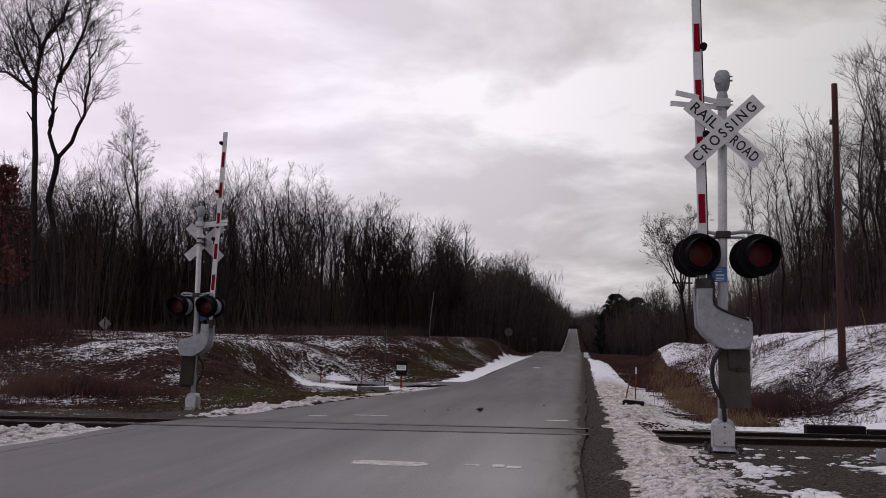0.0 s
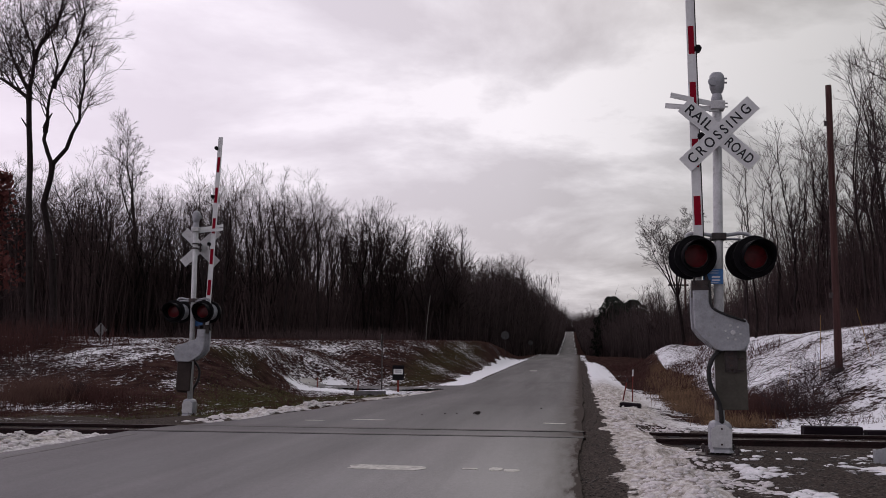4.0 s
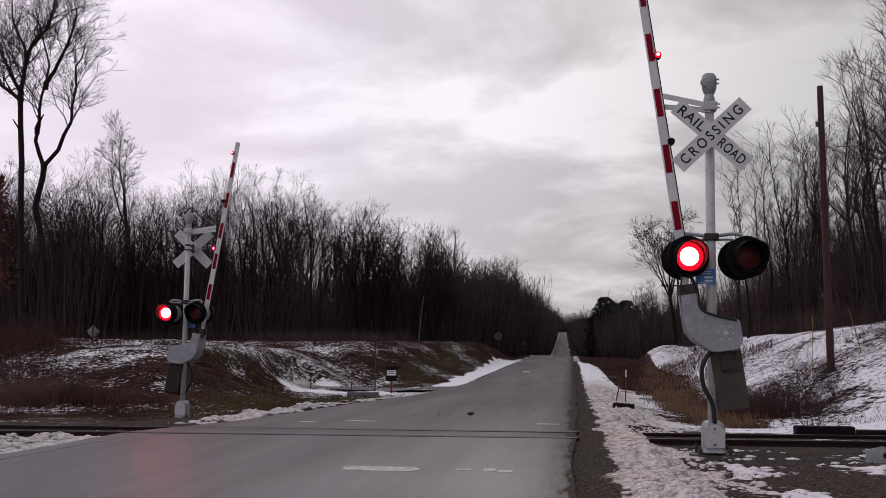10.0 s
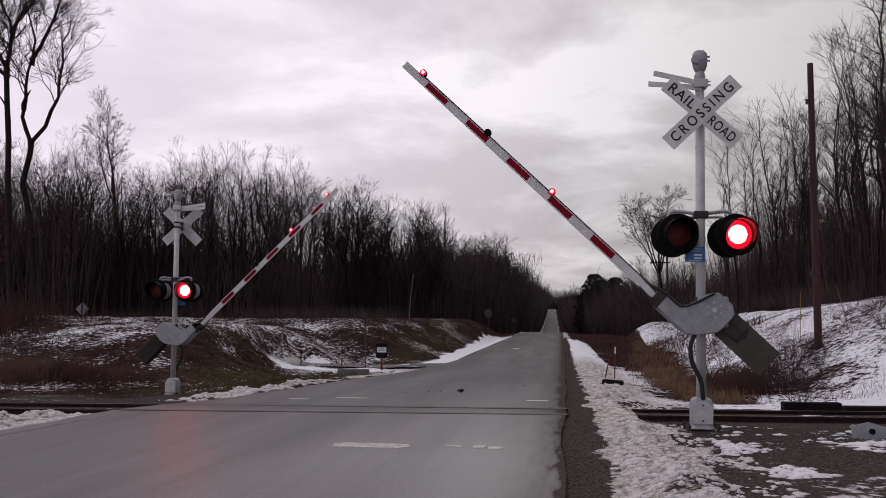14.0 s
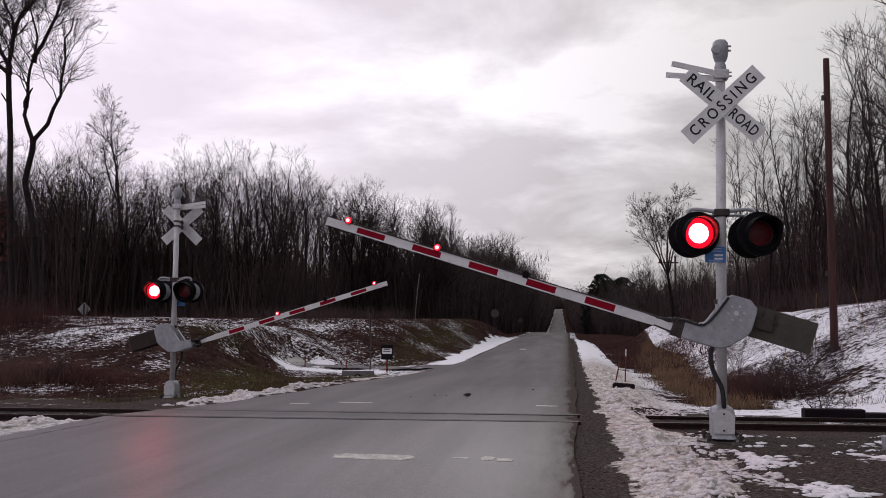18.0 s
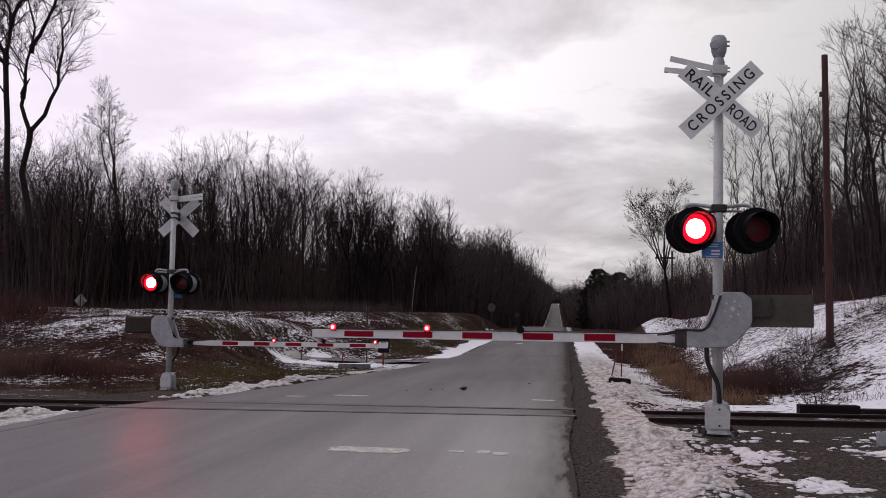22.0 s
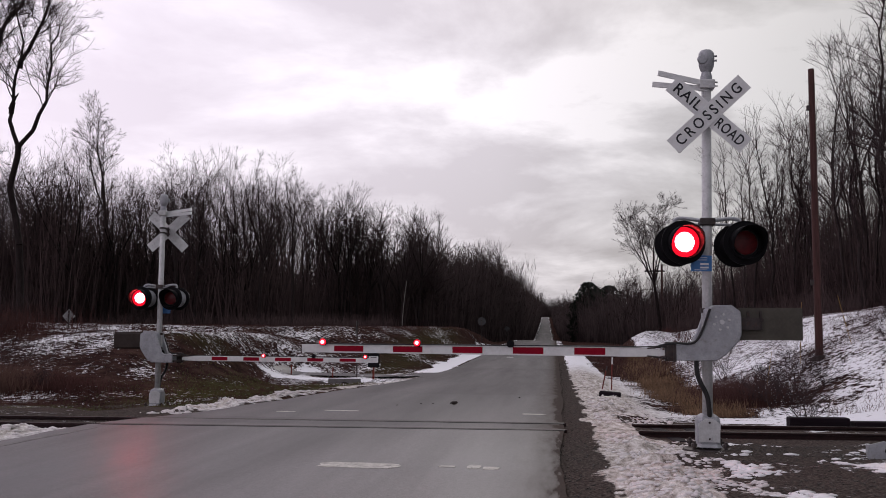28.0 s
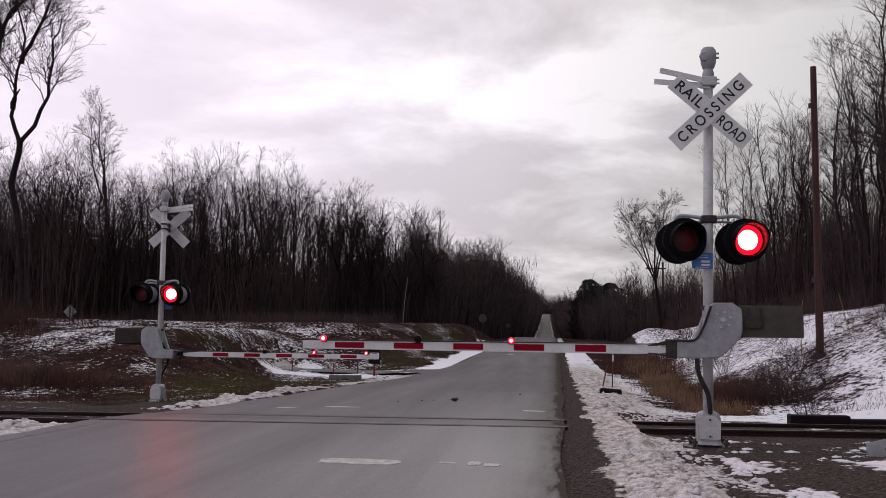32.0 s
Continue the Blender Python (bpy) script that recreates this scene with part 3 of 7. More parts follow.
def snow_cover(x, y):
    out_r, out_l = x - right_edge(y), left_edge(y) - x
    c = np.full(np.shape(x), 0.30)
    right, left = out_r > 0, out_l > 0
    far = np.maximum(step(85, 110, y), np.maximum(step(54, 60, y) * (out_l > 12), step(44, 52, y) * (out_r > 11)))
    edge = 0.48 + 0.10 * wob(x, y, 2.3)
    strip = step(edge - 0.12, edge + 0.12, out_r) * step(0.3, -0.3, out_r - np.interp(y, [8, 9.5, 12, 13.5, 16, 22], [1.25, 1.4, 1.65, 1.75, 1.9, 2.0]) + 0.45 * lumps(x, y, 0.8, 51))
    c = np.where(right, 0.30 + 0.35 * lumps(x, y, 1.6, 2), c)
    c = np.where(right & (y < 15.3), 0.36 + 0.07 * np.maximum(hump(y, 11.6, 1.5), 0.45 * hump(y, 14.6, 0.6)) * step(1.7, 2.3, out_r) + 0.34 * lumps(x, y * 0.7, 0.6, 7), c)
    c = np.where(right & (y > 17.2), 0.62 + 0.3 * lumps(x, y, 1.8, 12) + 0.16 * lumps(x * 0.5, y * 1.6, 0.7, 15), c)
    c = np.where(right & (y > 19) & (out_r > 3.3), 0.555 + 0.04 * step(6, 10, x) + 0.08 * step(27, 23, y) + 0.13 * lumps(x, y, 3.0, 8) + 0.10 * lumps(x, y, 0.9, 9), c)
    c = c - np.where(right & (y > 17.3), (0.10 + 0.30 * lumps(x * 0.6, y, 0.7, 35)) * hump(x, 7.0, 1.5) * hump(y, 25.4, 1.4), 0.0)
    tanny = hump(out_r, np.interp(y, [17, 20, 26, 36, 50, 80], [3.5, 3.4, 3.8, 3.7, 4.4, 5.6]), 0.8) * step(21.5, 23.5, y) * step(58, 42, y)
    c = c - 0.5 * tanny - 0.4 * step(44, 49, y) * (out_r > 2.2) * (out_r < 5.5)
    c = np.maximum(c, 0.50 * hump(x, 6.3, 2.1) * hump(y, 70, 6))
    c = np.maximum(c, strip * (0.84 + 0.42 * lumps(x, y, 0.45, 52, 4)))
    c = np.where(out_r < edge - 0.1, np.where(right, 0.0, c), c)
    # left of the road
    cl = 0.482 + 0.12 * lumps(x, y, 3.2, 4) + 0.14 * lumps(x, y * 0.6, 0.8, 24)
    # less on the grassy foot, on the red-brown shoulder and under the thicket
    cl = cl - 0.13 * hump(x, -9.3, 2.4) * hump(y, 27, 5.0)
    cl = cl - 0.14 * hump(x, -12.6, 2.0) * hump(y, 32.5, 3.5)
    cl = cl - 0.09 * hump(x, -14.2, 1.9) * hump(y, 28.4, 1.8)
    cl = cl + 0.03 * step(-15.5, -17, x) * step(31, 29, y) - 0.05 * step(-18.5, -20, x) * step(30, 32, y) * step(38, 36, y) - 0.05 * hump(x, -13.4, 1.6) * hump(y, 38, 3)
    cl = cl + 0.03 * hump(x, -12.2, 1.1) * hump(y, 25.2, 1.0) - 0.06 * hump(x, -14.0, 1.0) * hump(y, 25.6, 1.2)
    cl = cl - 0.035 * step(-11.5, -8.5, x) * step(42, 45, y)
    cl = cl - 0.055 * step(41, 44, y) * step(-19, -16, x)
    cl = cl - 0.11 * hump(x, -12.0, 2.4) * hump(y, 27.0, 3.2) - 0.02 * step(-14, -10, x) * step(41, 46, y)
    cl = np.where(y < 23.2, 0.34 + 0.2 * lumps(x, y, 2.0, 6) + 0.12 * hump(y, 22.3 + 0.07 * x * 0, 0.5) * step(-11, -12.5, x), cl)
    # snow lying in the mouth of the side road
    sy = side_y(x)
    lens = hump(y, sy - 2.2, 0.95) * step(-14.0, -12.0, x) * step(-7.0, -7.8, x) + 0.8 * hump(y, sy + 1.6, 0.35) * step(-14.0, -12.0, x)
    cl = np.maximum(cl, (0.86 + 0.3 * lumps(x, y, 0.9, 29)) * lens)
    cl = np.maximum(cl, (0.66 + 0.5 * lumps(x, y, 0.8, 17)) * hump(out_l, 0.5, 0.45) * step(17.6, 18.6, y) * step(39, 36, y))
    cl = np.maximum(cl, (0.8 + 0.4 * lumps(x, y, 0.8, 18)) * hump(out_l, 0.9, 0.9) * step(33, 35, y) * step(39, 37.5, y))
    cl = np.maximum(cl, 1.0 * step(0.1, 0.35, out_l) * step(1.5, 1.0, out_l + 0.4 * lumps(x, y, 1.2, 61)) * step(42.5, 44, y))
    cl = np.maximum(cl, 1.2 * step(0.02, 0.12, out_l) * step(1.1, 0.7, out_l + 0.35 * lumps(x, y, 0.7, 19)) * (y < 16.0))
    c = np.where(left, cl, c)
    ty = 16.2 + 0.07 * x
    c = np.where(((y - ty > -0.95) & (y - ty < 1.0) & left) | ((np.abs(y - ty + 0.1) < 1.0) & (out_r > 1.2)), 0.34 + 0.2 * lumps(x, y * 0.7, 0.6, 71), c)
    c = np.where(right & (y > 17.3) & (y < 19.0) & (out_r > 1.0), 0.56 + 0.25 * lumps(x, y, 1.2, 14) + 0.2 * lumps(x * 0.4, y * 1.8, 0.5, 16) - 0.2 * hump(out_r, 1.9, 1.0), c)
    return c * (1 - far) + 0.05 * far * (1 - step(3, 1.5, np.maximum(out_l, out_r))) + far * step(1.2, 0.6, np.maximum(out_l, out_r)) * (0.49 + 0.10 * lumps(x, y, 6.0, 33))


def axis(spans):
    """Grid lines: (from, to, step) spans end to end."""
    v = []
    for a, b, s in spans:
        v += list(np.arange(a, b - 1e-6, s))
    return np.array(v + [spans[-1][1]])


def make_ground():
    xs = axis([(-1500, -300, 150), (-300, -60, 12), (-60, -24, 1.5), (-24, -15, 0.4), (-15, -11, 0.25), (-11, -5.5, 0.16), (-5.5, 0, 0.9), (0, 3.6, 0.09), (3.6, 6.6, 0.14), (6.6, 12, 0.3), (12, 30, 1.0), (30, 80, 4), (80, 300, 12), (300, 1500, 150)])
    ys = axis([(-400, -20, 40), (-20, 6, 2), (6, 21, 0.11), (21, 36, 0.25), (36, 60, 0.6), (60, 130, 2.5), (130, 400, 10), (400, 1000, 40), (1000, 4600, 400)])
    ys = np.unique(np.concatenate([ys, np.array(ROAD_Y, dtype=float), np.arange(160.0, 830.0, 20.0)]))
    gx, gy = np.meshgrid(xs, ys)
    z = land_z(gx, gy)
    nx, ny = len(xs), len(ys)
    co = np.stack([gx, gy, z], -1).reshape(-1, 3)
    i = np.arange(nx * ny).reshape(ny, nx)
    a, b, c, d = i[:-1, :-1].ravel(), i[:-1, 1:].ravel(), i[1:, 1:].ravel(), i[1:, :-1].ravel()
    me = tri_mesh("ground", co, np.concatenate([np.stack([a, b, c], -1), np.stack([a, c, d], -1)]))
    x, y = co[:, 0], co[:, 1]
    out_r, out_l = x - right_edge(y), left_edge(y) - x
    turf = 0.80 * hump(x, -8.8, 2.6) * step(19.5, 22, y) * step(36, 31, y) + 0.5 * hump(x, -14.5, 2.5) * hump(y, 37, 4) + 0.5 * hump(out_l, 3.0, 2.2) * step(40, 44, y) * step(95, 70, y)
    tan = 0.85 * hump(out_r, np.interp(y, [17, 20, 26, 36, 50, 80], [3.5, 3.4, 3.8, 3.7, 4.4, 5.6]), 0.9) * step(21.5, 23.5, y) * step(75, 60, y) 
    ty = 16.2 + 0.07 * x
    gravel = np.maximum(0.95 * (np.abs(y - ty) < 2.2), 0.95 * ((out_r > -0.5) & (out_r < 0.75)))
    gravel = np.maximum(gravel, 0.9 * ((y < 14.5) & (out_r > 0)))
    gravel = np.maximum(gravel, np.clip(1.5 * hump(x, -10.8, 2.2) * hump(y, 21.6, 1.7), 0, 1))
    gravel = np.maximum(gravel, 0.92 * ((out_l > 0) & (y > 14) & (y < 22.2 + 0.5 * lumps(x, y, 1.5, 81)) & (x > -13.5)))
    dirty = np.clip(1.3 * hump(out_r, 0.9, 1.5) + 1.0 * hump(out_l, 0.6, 0.6) * (y < 40), 0, 1) * step(60, 40, y)
    for name, v in (("snow", snow_cover(x, y)), ("turf", turf), ("tan", tan), ("gravel", gravel), ("dirty", dirty)):
        me.attributes.new(name, "FLOAT", "POINT").data.foreach_set("value", v.astype(np.float32))
    g = part_of("ground", me, M_GROUND, smooth=True)
    tagged(g, "winter ground with brown grass under patchy snow", "ground", kind="structure")


def ribbon(name, xl, xr, ys, lift, material, label, category, cols=8, edge=0.06):
    """A slab that follows the road, with its own thickness."""
    rows, faces, v = len(ys), [], []
    for y in ys:
        a, b = float(xl(y)), float(xr(y))
        z = float(road_z(y)) + lift
        v.append((a, y, z - edge))
        for k in range(cols + 1):
            u = k / cols
            v.append((a + (b - a) * u, y, z))
        v.append((b, y, z - edge))
    n = cols + 3
    for j in range(rows - 1):
        for k in range(n - 1):
            faces.append((j * n + k, j * n + k + 1, (j + 1) * n + k + 1, (j + 1) * n + k))
    ob = part_of(name, mesh_of(name, v, faces), material)
    return tagged(ob, label, category, kind="structure")


def make_road():
    ys = list(axis([(-60, 4, 4), (4, 30, 0.25), (30, 160, 2), (160, 830, 10)]))
    rough_l = lambda y: left_edge(y) + 0.03 * math.sin(y * 2.1) + 0.015 * math.sin(y * 5.3 + 1)
    rough_r = lambda y: right_edge(y) + 0.025 * math.sin(y * 0.9) + 0.022 * float(lumps(np.array([0.3]), np.array([float(y)]), 0.6, 77)[0])
    ribbon("road", rough_l, rough_r, ys, 0.012, M_ASPHALT, "worn grey asphalt road, damp, running straight over the crossing", "road", 10)
    # side road that leaves to the left beyond the crossing
    v, f = [], []
    for k in range(25):
        u = k / 24
        cx = -5.0 - 7.6 * u
        w = 1.15 + 2.2 * max(0, 1 - u * 5) ** 2
        for s in (-1, 0, 1):
            y = float(side_y(cx)) + s * w
            v.append((cx, y, max(float(road_z(y)) * step(0.35, 0.1, u) + (-0.43) * (1 - step(0.35, 0.1, u)), float(land_z(cx, y)) + 0.015)))
    for k in range(24):
        for s in (0, 1):
            f.append((3 * k + s, 3 * k + 3 + s, 3 * k + 4 + s, 3 * k + 1 + s))
    ob = part_of("side_road", mesh_of("side_road", v, f), M_ASPHALT)
    tagged(ob, "narrow grey side road leaving between the banks", "road", kind="structure")


make_ground()
make_road()
ribbon("edge_line", lambda y: left_edge(y) + 0.30 + 0.01 * math.sin(y * 3.1), lambda y: left_edge(y) + 0.40 + 0.012 * math.sin(y * 4.3), list(np.arange(2.0, 14.6, 0.2)), 0.0165, M_LINE_FADED, "faded pale edge line on the worn asphalt", "road marking", 1, 0.006)


def paint_patch(cx, cy, lx, ly, seed):
    """A worn patch of road paint with ragged ends, lying on the road."""
    rnd = random.Random(seed)
    bm = bmesh.new()
    top = []
    n = 22
    for k in range(n):
        a = 2 * math.pi * k / n
        c, s = math.cos(a), math.sin(a)
        r = 1 / max(abs(c) ** 6 + abs(s) ** 6, 1e-6) ** (1 / 6)
        r *= 1 + rnd.uniform(-0.13, 0.05)
        x, y = cx + c * r * lx / 2, cy + s * r * ly / 2
        u = min(1.0, max(0.0, (x - left_edge(y)) / (right_edge(y) - left_edge(y))))
        z = float(road_z(y)) + 0.012 + 0.005
        top.append(bm.verts.new((x, y, z)))
    f = bm.faces.new(top)
    r = bmesh.ops.extrude_face_region(bm, geom=[f])
    bmesh.ops.translate(bm, vec=(0, 0, -0.008), verts=[e for e in r["geom"] if isinstance(e, bmesh.types.BMVert)])
    bmesh.ops.recalc_face_normals(bm, faces=bm.faces)
    ob = part("road_marking", bm, M_PAINT_OLD)
    tagged(ob, "worn white stop line paint on the asphalt", "road marking", "road markings", "structure")


for k, p in enumerate([(-2.28, 11.12, 0.95, 0.42), (-0.96, 11.22, 0.16, 0.30), (-0.76, 11.14, 0.19, 0.24), (-1.27, 11.2, 0.20, 0.12), (-4.3, 19.0, 0.75, 0.16), (-5.3, 18.5, 0.4, 0.14), (-0.45, 19.0, 0.45, 0.18), (-3.2, 67.5, 0.5, 1.2)]):
    paint_patch(*p, k)


# ---- the railway ----
def make_track():
    def line(x, off):
        return 16.2 + 0.07 * x + off

    def zt(x):
        return 0.020 - 0.033 * (off_now[0] > 0)

    off_now = [0.0]
    for off, nm in ((-0.72, "near"), (0.72, "far")):
        off_now[0] = off
        rail = thing("rail", pose(0, 16.2, 0), "rusty brown steel rail of the track crossing the road", "rail", "rails of the track", "structure")
        prof = [(-0.07, -0.145), (0.07, -0.145), (0.07, -0.13), (0.012, -0.115), (0.012, -0.04), (0.036, -0.03), (0.036, 0.0), (-0.036, 0.0), (-0.036, -0.03), (-0.012, -0.04), (-0.012, -0.115), (-0.07, -0.13)]
        for x0, x1 in ((-70, -22), (-22, -7.6), (-7.6, 0.16), (1.28, 12), (12, 70)):
            bm = bmesh.new()
            a = [bm.verts.new((x0, line(x0, off) + p - 16.2, zt((x0 + x1) / 2) + q)) for p, q in prof]
            b = [bm.verts.new((x1 - 0.006, line(x1, off) + p - 16.2, zt((x0 + x1) / 2) + q)) for p, q in prof]
            n = len(prof)
            for k in range(n):
                bm.faces.new((a[k], a[(k + 1) % n], b[(k + 1) % n], b[k]))
            bm.faces.new(a[::-1])
            bm.faces.new(b)
            bmesh.ops.recalc_face_normals(bm, faces=bm.faces)
            part("rail_length", bm, M_RAIL, rail)
        # flangeway filler: a dark rubber strip beside the rail through the road
        for s in (-1, 1):
            bm = bmesh.new()
            box(bm, -7.35, 0.12, off + s * 0.065 - 0.024, off + s * 0.065 + 0.024, -0.08, 0.019 - 0.033 * (off > 0))
            for v in bm.verts:
                v.co.y += 0.07 * v.co.x
            part("crossing_strip", bm, M_RUBBER, rail, "dark rubber crossing strip")
    # ties either side of the road
    tie_bm = bmesh.new()
    box(tie_bm, -0.11, 0.11, -1.3, 1.3, -0.26, -0.115, bevel=0.012)
    first = part("tie", tie_bm, M_TIE)
    tagged(first, "dark creosoted timber tie half buried in ballast", "railway tie", "ties of the track", "structure")
    spots = [-8.2 - 0.55 * k for k in range(26)] + [1.2 + 0.55 * k for k in range(24)]
    rnd = random.Random(4)
    for k, x in enumerate(spots):
        m = pose(x, line(x, 0) + rnd.uniform(-0.06, 0.06), rnd.uniform(0.025, 0.048), 0, 0, 4 + rnd.uniform(-2, 2))
        if k == 0:
            first.matrix_world = m
        else:
            copy_thing(first, m)


make_track()


# ---- crossing signals: built with the arm closed towards -x, the sign facing -y ----
LAMP_Z = 2.705
HUB = (0.15, -0.17, 1.67)


def letters(text, size, gap):
    """Letters of a board as one mesh, centred, in the x-z plane."""
    cu = bpy.data.curves.new("letters", "FONT")
    cu.body, cu.size, cu.align_x, cu.align_y = text, size, "CENTER", "CENTER"
    cu.extrude, cu.space_character, cu.offset = 0.0015, gap, size * 0.012
    ob = new("letters", cu)
    dg = bpy.context.evaluated_depsgraph_get()
    me = bpy.data.meshes.new_from_object(ob.evaluated_get(dg))
    bpy.data.objects.remove(ob)
    bpy.data.curves.remove(cu)
    me.transform(pose(0, 0, 0, 90, 0, 0))
    return me


def lamp_unit(sig, x, face, aim=0.0, shell=None):
    """One flashing lamp, facing -y (face -1) or +y (face 1), turned by aim degrees about its hanger. Returns its glowing core, which is keyed."""
    y0 = face * 0.22
    bm = bmesh.new()
    rod(bm, (x, y0, LAMP_Z), (x, y0 + face * 0.02, LAMP_Z), 0.29, 0.29, 40)
    back = part("lamp_background", bm, M_BLACK, sig, "round black background plate")
    turned = pose(x, 0, 0) @ pose(0, 0, 0, 0, 0, aim) @ pose(-x, 0, 0)
    back.matrix_local = turned
    bm = bmesh.new()
    rod(bm, (x, y0 - face * 0.20, LAMP_Z), (x, y0 - face * 0.001, LAMP_Z), 0.15, 0.215, 24)
    part("lamp_housing", bm, shell or M_CAST, back)
    # hood: an open tube, longer above than below
    bm = bmesh.new()
    n = 32
    rows = []
    for r in (0.214, 0.205):
        ring0, ring1 = [], []
        for k in range(n):
            a = 2 * math.pi * k / n
            deep = 0.10 + 0.20 * max(0.0, min(1.0, 0.5 + 0.75 * math.sin(a)))
            c, s = math.cos(a) * r, math.sin(a) * r
            ring0.append(bm.verts.new((x + c, y0 + face * 0.021, LAMP_Z + s)))
            ring1.append(bm.verts.new((x + c * 1.03, y0 + face * (0.02 + deep), LAMP_Z + s * 1.03 - 0.02 * deep)))
        rows.append((ring0, ring1))
    for k in range(n):
        j = (k + 1) % n
        (a0, a1), (b0, b1) = rows
        bm.faces.new((a0[k], a0[j], a1[j], a1[k]))
        bm.faces.new((b0[k], b1[k], b1[j], b0[j]))
        bm.faces.new((a1[k], a1[j], b1[j], b1[k]))
        bm.faces.new((a0[k], b0[k], b0[j], a0[j]))
    bmesh.ops.recalc_face_normals(bm, faces=bm.faces)
    part("lamp_hood", bm, M_BLACK, back, smooth=True)
    # lens: a shallow dome, dark red while unlit
    bm = bmesh.new()
    rows = []
    for i in range(5):
        u = i / 4
        rr = 0.155 * (1 - u) if i < 4 else 0.0
        d = face * (0.024 + 0.022 * math.sin(u * math.pi / 2))
        rows.append([bm.verts.new((x + rr * math.cos(a), y0 + d, LAMP_Z + rr * math.sin(a))) for a in [2 * math.pi * k / 28 for k in range(28)]] if i < 4 else [bm.verts.new((x, y0 + d, LAMP_Z))])
    for i in range(3):
        for k in range(28):
            bm.faces.new((rows[i][k], rows[i][(k + 1) % 28], rows[i + 1][(k + 1) % 28], rows[i + 1][k]))
    for k in range(28):
        bm.faces.new((rows[3][k], rows[3][(k + 1) % 28], rows[4][0]))
    bmesh.ops.recalc_face_normals(bm, faces=bm.faces)
    part("lens", bm, M_LENS, back, "dark red lens", True)
    bm = bmesh.new()
    for k in range(36):
        a, b = 2 * math.pi * k / 36, 2 * math.pi * (k + 1) / 36
        q = [bm.verts.new((x + r * math.cos(t), y0 + face * d, LAMP_Z + r * math.sin(t))) for r, t, d in ((0.156, a, 0.022), (0.166, a, 0.034), (0.166, b, 0.034), (0.156, b, 0.022))]
        bm.faces.new(q)
    bmesh.ops.remove_doubles(bm, verts=bm.verts, dist=1e-5)
    part("lens_ring", bm, M_DARKSTEEL, back)
    # the lamp's light, a thin dished disc behind the lens when dark
    bm = bmesh.new()
    c = bm.verts.new((0, face * 0.012, 0))
    r1 = [bm.verts.new((0.130 * math.cos(a), face * 0.010, 0.130 * math.sin(a))) for a in [2 * math.pi * k / 32 for k in range(32)]]
    # glowing ring wider than the lens stands in for red light inside the hood
    r2 = [bm.verts.new((0.198 * math.cos(a), 0, 0.198 * math.sin(a))) for a in [2 * math.pi * k / 32 for k in range(32)]]
    b = bm.verts.new((0, -face * 0.004, 0))
    for k in range(32):
        j = (k + 1) % 32
        bm.faces.new((c, r1[k], r1[j]))
        bm.faces.new((r1[k], r2[k], r2[j], r1[j])).material_index = 1
        bm.faces.new((b, r2[j], r2[k])).material_index = 1
    bmesh.ops.recalc_face_normals(bm, faces=bm.faces)
    bulb = part("lamp_light", bm, [M_HOT, M_HALO], sig, "red flashing light", True)
    return bulb, (x, y0, LAMP_Z), face, turned


def stripes(length):
    """Where the red sheeting lies along the arm, from the hub."""
    return [(1.49 + 0.8128 * k, 1.49 + 0.8128 * k + 0.406) for k in range(5)]


